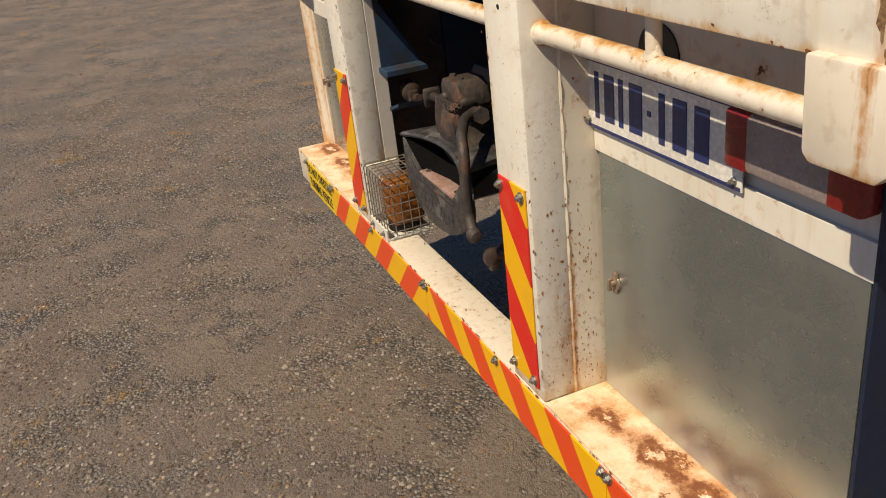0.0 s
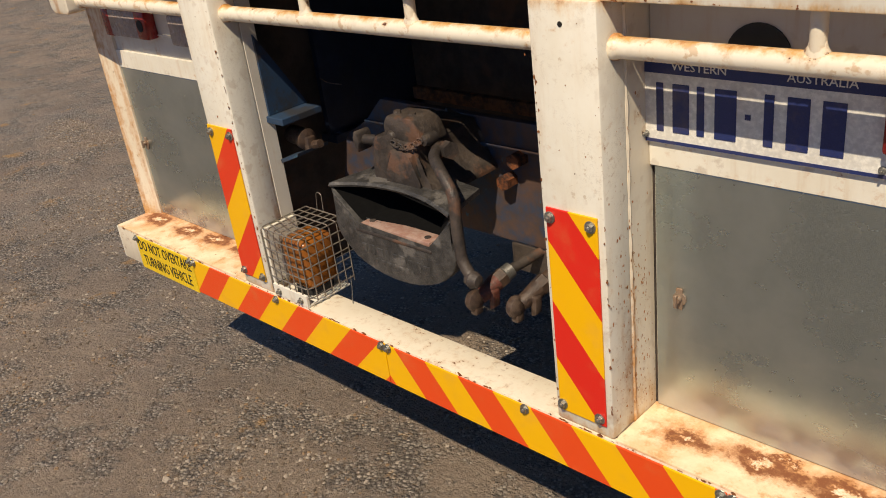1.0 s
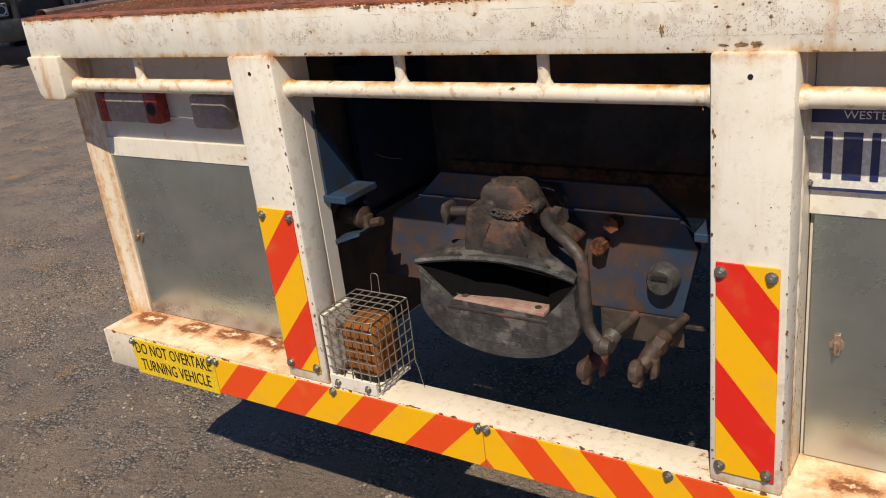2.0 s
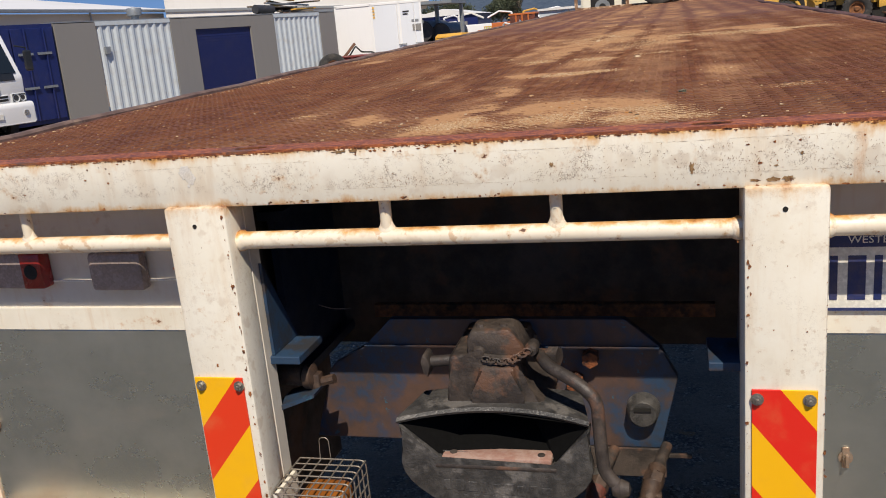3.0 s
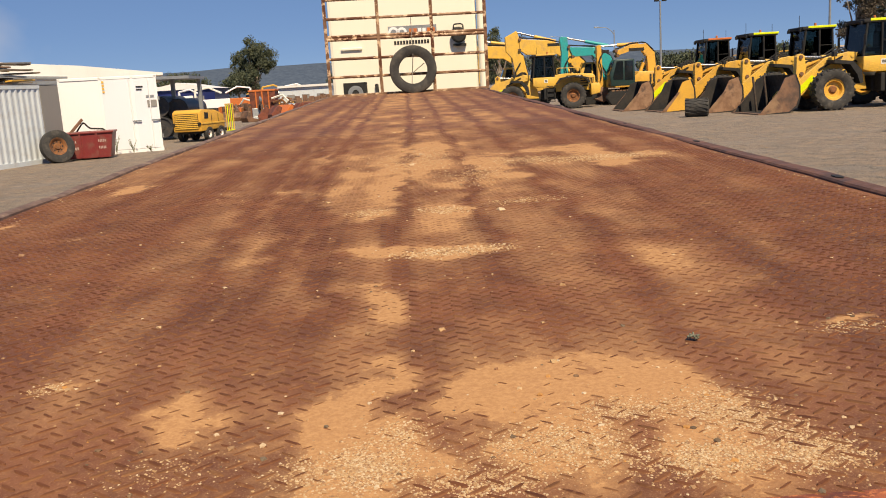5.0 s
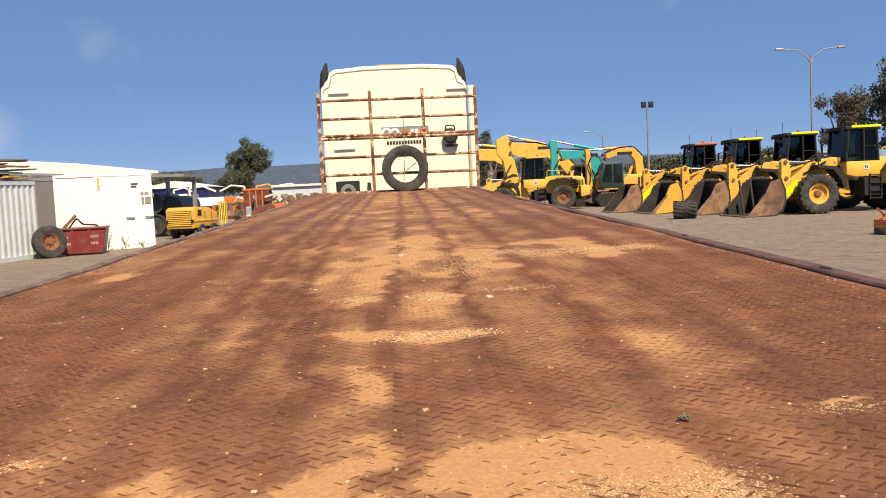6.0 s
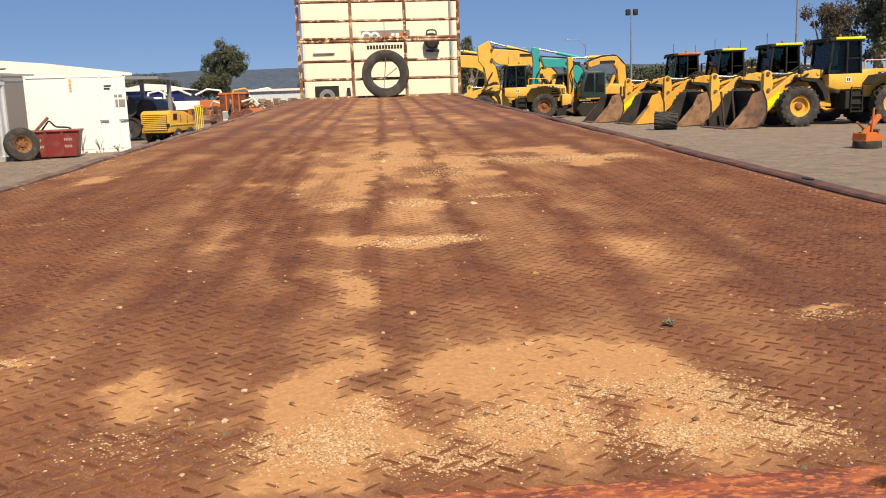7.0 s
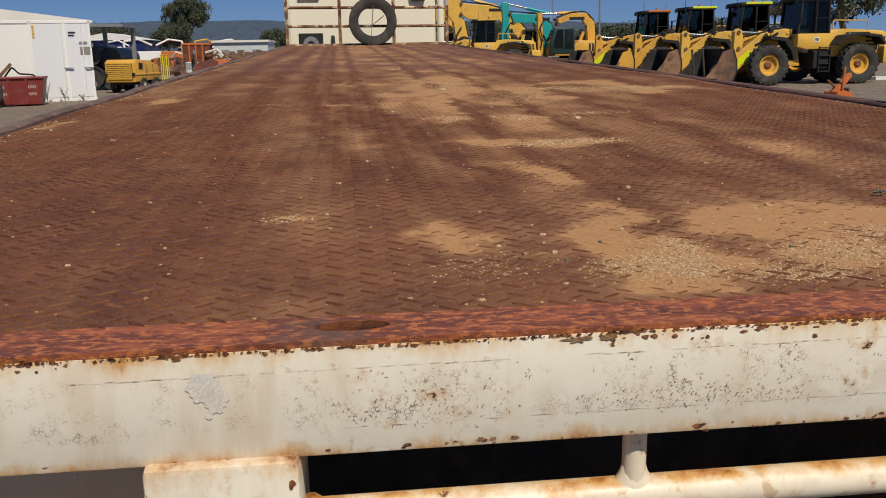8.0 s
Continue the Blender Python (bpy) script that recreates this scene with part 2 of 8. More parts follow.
def shelf_material():
    """Bumper top: peach-stained cream paint with blistered islands of rust: flaked pale hearts, dark red rims, orange stains round them."""
    n = Nodes("rust_eaten_paint")
    speck = n.noise(75, 5, 0.7)
    warp = n.add("ShaderNodeVectorMath", operation="MULTIPLY_ADD")
    n.put(warp.inputs[0], n.noise(21, 6, 0.72, None, "Color"))
    warp.inputs[1].default_value = (0.16, 0.11, 0.0)
    n.put(warp.inputs[2], n.co)
    field = None
    for cx, cy, rx, ry in ((-1.145, 0.098, 0.050, 0.030), (-0.98, 0.098, 0.046, 0.024), (-0.84, 0.102, 0.050, 0.026), (-0.70, 0.104, 0.046, 0.024),
                           (0.645, 0.074, 0.044, 0.020), (0.775, 0.082, 0.058, 0.022), (0.905, 0.086, 0.060, 0.026), (1.05, 0.09, 0.055, 0.024), (0.80, 0.112, 0.020, 0.010), (0.86, 0.040, 0.010, 0.007)):
        m = n.add("ShaderNodeMapping")
        n.put(m.inputs["Vector"], warp.outputs[0])
        m.inputs["Location"].default_value = (-(cx + 0.08) / rx, -(cy + 0.055) / ry, 0)
        m.inputs["Scale"].default_value = (1 / rx, 1 / ry, 0)
        l = n.add("ShaderNodeVectorMath", operation="LENGTH")
        n.put(l.inputs[0], m.outputs[0])
        field = l.outputs["Value"] if field is None else n.math("MINIMUM", field, l.outputs["Value"])
    col = n.mix(n.ramp(n.noise(9, 6, 0.65), 0.35, 0.68), (0.80, 0.66, 0.46), (0.66, 0.42, 0.21))
    col = n.mix(n.ramp(n.noise(26, 5, 0.7), 0.50, 0.68, 0, 0.75), col, (0.54, 0.26, 0.09))
    col = n.mix(n.ramp(field, 0.7, 2.4, 0.85, 0), col, n.mix(speck, (0.60, 0.23, 0.06), (0.44, 0.15, 0.04)))
    rim = n.math("MULTIPLY", n.ramp(field, 0.28, 0.50), n.ramp(field, 0.80, 1.35, 1, 0))
    col = n.mix(n.ramp(field, 0.15, 0.40, 1, 0), col, n.mix(n.ramp(speck, 0.4, 0.6), (0.66, 0.42, 0.24), (0.78, 0.66, 0.50)))
    col = n.mix(n.math("MULTIPLY", rim, n.ramp(speck, 0.30, 0.58, 0.55, 1.0)), col, n.mix(speck, (0.085, 0.026, 0.012), (0.30, 0.098, 0.032)))
    col = n.mix(n.ramp(n.noise(48, 5, 0.7), 0.665, 0.70), col, (0.24, 0.09, 0.035))
    n.bump(n.math("ADD", n.math("MULTIPLY", rim, -0.7), n.math("MULTIPLY", n.noise(90, 4), 0.4)), 0.5, 0.002)
    return n.done(col, 0.7)


m_shelf = shelf_material()
n = Nodes("rusty_edge")
_long = n.noise(1.0, 6, 0.7, n.scaled(n.co, (22, 60, 60)))
_tone = n.mix(n.ramp(_long, 0.44, 0.62), (0.150, 0.042, 0.021), (0.32, 0.090, 0.034))
_tone = n.mix(n.ramp(n.noise(26, 5), 0.52, 0.68, 0, 0.5), _tone, (0.060, 0.024, 0.017))
_tone = n.mix(n.ramp(n.noise(1.0, 6, 0.75, n.scaled(n.co, (75, 150, 150))), 0.49, 0.59, 0, 0.9), _tone, (0.50, 0.165, 0.055))
_tone = n.mix(n.ramp(n.noise(4.5, 5, 0.6), 0.56, 0.64, 0, 0.75), _tone, (0.115, 0.070, 0.050))
n.bump(n.noise(120, 5), 0.5, 0.002)
m_lip = n.done(_tone, 0.6)
m_orange_rust = rusted("orange_rust", (0.20, 0.062, 0.020), (0.035, 0.014, 0.009), None, 60.0, 0.85)
m_flake_rust = rusted("flaking_orange_rust", (0.21, 0.085, 0.034), (0.08, 0.036, 0.020), (0.045, 0.027, 0.018), 45.0, 0.9)
m_hitch = rusted("greasy_cast_iron", (0.030, 0.024, 0.021), (0.066, 0.051, 0.042), (0.115, 0.060, 0.038), 22.0, 0.58, 0.8)
m_plate_iron = rusted("worn_black_iron", (0.034, 0.033, 0.032), (0.072, 0.068, 0.064), (0.135, 0.125, 0.115), 34.0, 0.42, 0.9)
m_jaw = rusted("rubbed_red_steel", (0.30, 0.165, 0.125), (0.38, 0.26, 0.21), None, 40.0, 0.55)
n = Nodes("chassis_blue_paint")
_big = n.noise(4.5, 6, 0.66)
_tone = n.mix(n.ramp(n.noise(18, 6, 0.7), 0.40, 0.62), (0.018, 0.046, 0.095), (0.028, 0.030, 0.036))
_tone = n.mix(n.ramp(_big, 0.42, 0.60), _tone, n.mix(n.noise(30, 5), (0.045, 0.031, 0.026), (0.135, 0.072, 0.050)))
_tone = n.mix(n.ramp(n.noise(26, 5, 0.7), 0.63, 0.68), _tone, (0.030, 0.105, 0.160))
n.bump(n.noise(60, 4), 0.3, 0.002)
m_blue = n.done(_tone, 0.6)
m_blue_dark = plain("dark_blue_paint", (0.008, 0.018, 0.045), 0.55, 0, 0.5, 6.0, (0.03, 0.026, 0.024))
m_black = plain("black_grime", (0.014, 0.014, 0.014), 0.8, 0, 0.3, 6.0, (0.05, 0.045, 0.04))
m_rubber = plain("tyre_rubber", (0.035, 0.034, 0.033), 0.85, 0, 0.55, 5.0, (0.13, 0.115, 0.095), 0.4)
m_zinc = plain("zinc_bolt", (0.38, 0.37, 0.34), 0.4, 0.85, 0.4, 40.0)
m_latch = plain("worn_latch_metal", (0.36, 0.27, 0.20), 0.42, 0.4, 0.5, 60.0, (0.25, 0.12, 0.05))
m_wire = plain("grey_wire", (0.30, 0.27, 0.23), 0.5, 0.6, 0.5, 60.0, (0.16, 0.08, 0.04))
m_red_lens = plain("red_lens", (0.26, 0.014, 0.012), 0.22, 0, 0.2, 10.0)
m_smoke_lens = plain("dusty_clear_lens", (0.33, 0.27, 0.25), 0.25, 0, 0.4, 14.0)
m_letter_blue = plain("blue_letter", (0.018, 0.032, 0.135), 0.45, 0, 0.3, 30.0)
m_plate = plain("number_plate_white", (0.80, 0.78, 0.71), 0.35, 0, 0.30, 9.0, (0.42, 0.34, 0.25))
m_ink = plain("black_ink", (0.015, 0.014, 0.012), 0.5, 0, 0.1)
m_sign = plain("yellow_sign", (0.86, 0.58, 0.02), 0.38, 0, 0.15, 12.0)
m_pebble_rail = rusted("rope_rail_rust", (0.105, 0.064, 0.050), (0.175, 0.112, 0.086), (0.25, 0.17, 0.12), 18.0)
m_rail_rust = rusted("rust_red_rail", (0.080, 0.036, 0.026), (0.135, 0.060, 0.040), (0.060, 0.030, 0.024), 14.0)


def alu_material():
    """Dull zinc-coated sheet: cloudy, smeared, with fine scratches; tan low down for a little dust and the sunlit
    step's reflection.
    """
    n = Nodes("galvanised_sheet")
    cloud = n.noise(6, 5, 0.60)
    smear = n.noise(1.0, 6, 0.65, n.scaled(n.co, (5, 5, 16)))
    scratch = n.ramp(n.noise(1.0, 4, 0.7, n.scaled(n.co, (230, 30, 40))), 0.66, 0.74, 0, 0.4)
    col = n.mix(n.ramp(cloud, 0.32, 0.68), (0.405, 0.462, 0.46), (0.50, 0.556, 0.55))
    col = n.mix(n.ramp(smear, 0.50, 0.75, 0, 0.35), col, (0.62, 0.62, 0.58))
    col = n.mix(scratch, col, (0.70, 0.70, 0.67))
    # tan towards the bottom: dust, and the lit step's reflection painted in
    dusty = n.ramp(n.math("ADD", n.math("MULTIPLY", n.axis("Z"), -3.2), n.noise(9, 5)), -1.55, -1.15, 0.0, 0.55)
    col = n.mix(dusty, col, (0.47, 0.36, 0.24))
    n.bump(n.math("ADD", n.noise(60, 4), n.math("MULTIPLY", n.noise(3, 2), 6.0)), 0.08, 0.001)
    return n.done(col, n.ramp(n.math("ADD", cloud, n.math("MULTIPLY", smear, 0.6)), 0.6, 1.0, 0.26, 0.31), n.ramp(dusty, 0, 0.55, 0.90, 0.35))


m_alu = alu_material()


def striped(name, slope, pitch, phase, along, red_tone=(0.80, 0.075, 0.012)):
    """Reflective red and yellow slanted bars; along: the axis on which they follow each other."""
    n = Nodes(name)
    other = "Z" if along == "X" else "X"
    u = n.math("ADD", n.axis(along), n.math("MULTIPLY", n.axis(other), slope))
    f = n.math("FRACT", n.math("ADD", n.math("DIVIDE", u, pitch), phase))
    red = n.ramp(f, 0.495, 0.505)
    col = n.mix(red, (0.90, 0.47, 0.006), red_tone)
    col = n.mix(n.ramp(n.noise(16, 5), 0.5, 0.8, 0, 0.22), col, (0.62, 0.30, 0.10))
    honey = n.cells(330, "Distance", None, "DISTANCE_TO_EDGE")
    n.bump(n.ramp(honey, 0.0, 0.12), 0.12, 0.0006)
    return n.done(col, 0.35)


m_stripe_l = striped("stripes_leaning_right", -0.97, 0.191, 0.076, "X")
m_stripe_r = striped("stripes_leaning_left", 0.82, 0.1835, 0.026, "X")
m_stripe_vl = striped("upright_stripes_leaning_right", -1.22, 0.225, 0.140, "Z", (0.74, 0.045, 0.012))
m_stripe_vr = striped("upright_stripes_leaning_left", 1.28, 0.224, 0.906, "Z", (0.72, 0.022, 0.012))


# ---- mesh helpers ----
def part(name, bm, material, parent, label="", smooth=False):
    """Links a bmesh as ONE mesh object under a thing or a part."""
    bmesh.ops.recalc_face_normals(bm, faces=bm.faces)
    me = bpy.data.meshes.new(name)
    bm.to_mesh(me)
    bm.free()
    me.materials.append(material)
    if smooth:
        for p in me.polygons:
            p.use_smooth = True
        me.set_sharp_from_angle(angle=radians(38))
    ob = new(name, me)
    if parent:
        ob.parent = parent
    if label:
        tagged(ob, label)
    return ob


def thing(name, label, category, m=None, group="", kind=""):
    ob = new(name)
    ob.empty_display_size = 0.1
    if m is not None:
        ob.matrix_world = m
    return tagged(ob, label, category, group, kind)


def box(x0, x1, y0, y1, z0, z1, bevel=0.0, bm=None, segments=2):
    bm = bm or bmesh.new()
    made = bmesh.ops.create_cube(bm, size=1)["verts"]
    for v in made:
        v.co = Vector(((x0 + x1) / 2 + v.co.x * (x1 - x0), (y0 + y1) / 2 + v.co.y * (y1 - y0), (z0 + z1) / 2 + v.co.z * (z1 - z0)))
    if bevel:
        bmesh.ops.bevel(bm, geom=list({e for v in made for e in v.link_edges}), offset=bevel, segments=segments, profile=0.5, affect="EDGES")
    return bm


def rod(a, b, r, r2=None, seg=12, bm=None, caps=True):
    bm = bm or bmesh.new()
    a, b = Vector(a), Vector(b)
    m = Matrix.Translation((a + b) / 2) @ (b - a).to_track_quat("Z", "Y").to_matrix().to_4x4()
    bmesh.ops.create_cone(bm, cap_ends=caps, segments=seg, radius1=r, radius2=r if r2 is None else r2, depth=(b - a).length, matrix=m)
    return bm


def sweep(points, r, seg=8, bm=None, radii=None):
    """A round bar along points."""
    bm = bm or bmesh.new()
    pts = [Vector(p) for p in points]
    rings, side = [], None
    for i, p in enumerate(pts):
        way = (pts[min(i + 1, len(pts) - 1)] - pts[max(i - 1, 0)]).normalized()
        if side is None:
            side = way.orthogonal().normalized()
        side = (side - way * side.dot(way)).normalized()
        up = way.cross(side)
        rr = radii[i] if radii else r
        rings.append([bm.verts.new(p + rr * (math.cos(a) * side + math.sin(a) * up)) for a in (2 * math.pi * k / seg for k in range(seg))])
    for r0, r1 in zip(rings, rings[1:]):
        for k in range(seg):
            bm.faces.new((r0[k], r0[(k + 1) % seg], r1[(k + 1) % seg], r1[k]))
    bm.faces.new(rings[0][::-1])
    bm.faces.new(rings[-1])
    return bm


def bend(points, radius=0.05, steps=5):
    """Rounds the corners of a polyline."""
    pts = [Vector(p) for p in points]
    out = [pts[0]]
    for a, b, c in zip(pts, pts[1:], pts[2:]):
        d1, d2 = (a - b), (c - b)
        k = min(radius, d1.length * 0.45, d2.length * 0.45)
        p, q = b + d1.normalized() * k, b + d2.normalized() * k
        for i in range(steps + 1):
            t = i / steps
            out.append((1 - t) ** 2 * p + 2 * t * (1 - t) * b + t * t * q)
    return out + [pts[-1]]


def prism(outline, axis, a, b, bevel=0.0, bm=None):
    """A flat outline (two coordinates) drawn out along an axis from a to b."""
    bm = bm or bmesh.new()
    order = {"x": lambda u, v, w: (w, u, v), "y": lambda u, v, w: (u, w, v), "z": lambda u, v, w: (u, v, w)}[axis]
    lo = [bm.verts.new(order(u, v, a)) for u, v in outline]
    hi = [bm.verts.new(order(u, v, b)) for u, v in outline]
    bm.faces.new(lo[::-1])
    bm.faces.new(hi)
    n = len(outline)
    for i in range(n):
        bm.faces.new((lo[i], lo[(i + 1) % n], hi[(i + 1) % n], hi[i]))
    if bevel:
        bmesh.ops.bevel(bm, geom=list({e for v in lo + hi for e in v.link_edges}), offset=bevel, segments=2, profile=0.5, affect="EDGES")
    return bm


def turned(profile, axis="z", centre=(0, 0, 0), seg=24, bm=None):
    """A profile of (radius, height) turned round an axis."""
    bm = bm or bmesh.new()
    c = Vector(centre)
    order = {"z": lambda x, y, h: (x, y, h), "y": lambda x, y, h: (x, h, y), "x": lambda x, y, h: (h, x, y)}[axis]
    rings = []
    for r, h in profile:
        if r < 1e-5:
            rings.append([bm.verts.new(c + Vector(order(0, 0, h)))])
        else:
            rings.append([bm.verts.new(c + Vector(order(r * math.cos(a), r * math.sin(a), h))) for a in (2 * math.pi * k / seg for k in range(seg))])
    for r0, r1 in zip(rings, rings[1:]):
        for k in range(seg):
            j = (k + 1) % seg
            q = [r0[k % len(r0)], r0[j % len(r0)], r1[j % len(r1)], r1[k % len(r1)]]
            q = [v for i, v in enumerate(q) if v not in q[:i]]
            if len(q) > 2:
                bm.faces.new(q)
    return bm


def holed(outer, holes, z0, z1):
    """A flat plate between z0 and z1 with holes through it."""
    bm = bmesh.new()
    edges = []
    for loop in [outer] + holes:
        vs = [bm.verts.new((x, y, z1)) for x, y in loop]
        edges += [bm.edges.new((vs[i], vs[(i + 1) % len(vs)])) for i in range(len(vs))]
    bmesh.ops.triangle_fill(bm, use_beauty=True, edges=edges)
    made = bmesh.ops.extrude_face_region(bm, geom=list(bm.faces))["geom"]
    for v in made:
        if isinstance(v, bmesh.types.BMVert):
            v.co.z = z0
    return bm


def oval(cx, cy, rx, ry, n=20):
    return [(cx + rx * math.cos(2 * math.pi * k / n), cy + ry * math.sin(2 * math.pi * k / n)) for k in range(n)]


def words(name, text, size, m, material, parent, depth=0.0012, width=None, align="CENTER"):
    """Raised lettering in the built-in font, made into a mesh."""
    cu = bpy.data.curves.new(name, "FONT")
    cu.body, cu.size, cu.extrude, cu.align_x, cu.align_y, cu.resolution_u = text, size, depth / 2, align, "CENTER", 2
    tmp = new(name, cu)
    bpy.context.view_layer.update()
    me = bpy.data.meshes.new_from_object(tmp.evaluated_get(bpy.context.evaluated_depsgraph_get()))
    bpy.data.objects.remove(tmp)
    me.materials.clear()
    me.materials.append(material)
    if width:
        xs = [v.co.x for v in me.vertices]
        k = width / (max(xs) - min(xs))
        for v in me.vertices:
            v.co.x *= k
    ob = new(name, me)
    ob.parent = parent
    ob.matrix_local = m
    return ob


def bolt(at, way, parent, r=0.0075, material=None):
    """A hexagon bolt head on a washer, proud of a face."""
    at, way = Vector(at), Vector(way)
    bm = rod(at, at + way * 0.002, r * 1.35, seg=14)
    rod(at + way * 0.002, at + way * 0.0075, r * 0.92, seg=6, bm=bm)
    rod(at + way * 0.0075, at + way * 0.011, r * 0.5, r * 0.42, seg=10, bm=bm)
    return part("bolt", bm, material or m_zinc, parent)


# ---- the flatbed trailer ----
DECK = 1.392
trailer = thing("flatbed_trailer", "worn cream-painted steel flatbed trailer with a rusty tread-plate deck", "trailer", pose(0, 0, 0, TILT))
HALF = 1.235
BACK = 0.012  # the beam's face stands back from the posts

# rear frame
beam = part("rear_beam", prism([(BACK, 1.297), (0.10, 1.297), (0.10, 1.305), (0.024, 1.305), (0.024, 1.3878), (BACK, 1.3878)], "x", -HALF, HALF, 0.0025), m_beam, trailer, "cream rear beam with rust freckles and crazed paint", True)
for sx in (-1, 1):
    bracket = prism([(sx * 1.115, 1.303), (sx * 1.118, 1.208), (sx * 1.128, 1.199), (sx * 1.205, 1.199), (sx * 1.22, 1.212), (sx * HALF, 1.303)], "y", -0.001, 0.05, 0.004)
    part("end_bracket", bracket, m_bracket, trailer, "rust-stained cream end bracket", True)


def crazing():
    """Cracked, lifted flakes of a peeled-off sticker on the beam's face."""
    rng = random.Random(5)
    bm = bmesh.new()
    cell = 0.0036
    for i in range(-110, 180):
        for j in range(-2, 16):
            x, z = i * cell + (j % 2) * cell / 2, 1.322 + j * cell * 0.87
            clump = 0.5 + 0.5 * math.sin(x * 41 + 1.3 + 2 * math.sin(z * 90)) * math.sin(x * 17 + z * 160)
            dense = 1.0 * math.exp(-((z - 1.331 - 0.016 * max(0, x)) / 0.012) ** 2) + (0.55 if x > 0.10 else 0.16)
            if z > 1.370 or rng.random() > 0.6 * dense * (0.10 + 0.95 * clump ** 2):
                continue
            start, r, w = rng.choice((0, 1, 1, 2, 4, 5)), cell * rng.uniform(0.4, 0.6), rng.uniform(0.0003, 0.0007)
            for e in range(start, start + rng.choice((1, 1, 1, 2))):
                a, b = math.pi / 6 + e * math.pi / 3, math.pi / 2 + e * math.pi / 3
                ends = [(r, a), (r, b), (r + w, b - 0.15), (r + w * 0.6, a + 0.15)]
                bm.faces.new([bm.verts.new((x + d * math.cos(c) + rng.uniform(-0.0003, 0.0003), BACK - 0.0006, z + d * math.sin(c) + rng.uniform(-0.0003, 0.0003))) for d, c in ends])
    return bm


m_flake = plain("flaked_paint_edge", (0.36, 0.22, 0.135), 0.8, 0, 0.6, 30.0)
tagged(part("flaked_paint", crazing(), m_flake, trailer, "dark cracks in flaking paint"), kind="stuff")


FILM_X, FILM_Z = -0.500, 1.356


def hexagons():
    """A remnant of white honeycomb reflective film."""
    rng = random.Random(9)
    bm = bmesh.new()
    for i in range(-8, 9):
        for j in range(-8, 9):
            x, z = FILM_X + i * 0.0054 + (j % 2) * 0.0027, FILM_Z + j * 0.0047
            if ((x - FILM_X + (z - FILM_Z) * 0.3) / 0.015) ** 2 + ((z - FILM_Z) / 0.021) ** 2 < rng.uniform(0.45, 1.1):
                bm.faces.new([bm.verts.new((x + 0.0031 * math.cos(a), BACK - 0.0008, z + 0.0031 * math.sin(a))) for a in (math.pi / 6 + k * math.pi / 3 for k in range(6))])
    return bm


def chips():
    """Bare rusty patches where the paint has come away: a ragged outline each."""
    r = random.Random(19)
    bm = bmesh.new()
    for x, z, w, h in ((0.464, 1.309, 0.012, 0.0042), (0.488, 1.3095, 0.009, 0.0048), (0.440, 1.3085, 0.010, 0.0022), (0.350, 1.332, 0.005, 0.010), (-0.290, 1.303, 0.0035, 0.002), (-0.280, 1.303, 0.003, 0.002), (-0.262, 1.303, 0.004, 0.002),
                       (0.505, 1.347, 0.003, 0.003), (0.47, 1.330, 0.003, 0.002), (0.140, 1.346, 0.004, 0.004), (-0.213, 1.3835, 0.012, 0.003), (-0.187, 1.3838, 0.009, 0.0035), (1.187, 1.345, 0.006, 0.028), (1.195, 1.315, 0.004, 0.016)):
        ring = []
        for i in range(22):
            a = i * 2 * math.pi / 22
            k = r.uniform(0.45, 1.2)
            ring.append(bm.verts.new((x + w * k * math.cos(a), BACK - 0.0009, z + h * k * math.sin(a))))
        bm.faces.new(ring)
    return bm


m_chip = rusted("bare_brown_rust", (0.19, 0.105, 0.045), (0.31, 0.19, 0.085), (0.12, 0.050, 0.022), 120.0, 0.85)
tagged(part("paint_chip", chips(), m_chip, trailer, "bare brown rust where paint has chipped off"), kind="stuff")
m_film = plain("white_reflective_film", (0.72, 0.69, 0.64), 0.95, 0, 0.35, 40.0, (0.5, 0.42, 0.3))
tagged(part("reflective_film", hexagons(), m_film, trailer, "scrap of white honeycomb reflective film"), kind="stuff")

m_hairline = plain("brown_hairline", (0.56, 0.46, 0.34), 0.8, 0, 0.6, 30.0)


# hairline cracks along the rims of the lost sticker
def hairlines():
    rng = random.Random(14)
    bm = bmesh.new()
    for z0, x0, x1, slope in ((1.3715, -0.60, 0.70, 0.004), (1.3215, -0.40, 0.64, 0.002)):
        x = x0
        while x < x1:
            w = rng.uniform(0.004, 0.022)
            if rng.random() < 0.8:
                z = z0 + slope * x + rng.uniform(-0.0005, 0.0005)
                h = rng.uniform(0.00012, 0.00035)
                bm.faces.new([bm.verts.new((x + a * w, BACK - 0.0006, z + b * h)) for a, b in ((0, 0), (0.4, -1), (1, -0.3), (0.6, 0.9))])
            x += w * rng.uniform(0.7, 1.1)
    return bm


tagged(part("hairline_crack", hairlines(), m_hairline, trailer, "fine brown cracks round a lost sticker"), kind="stuff")

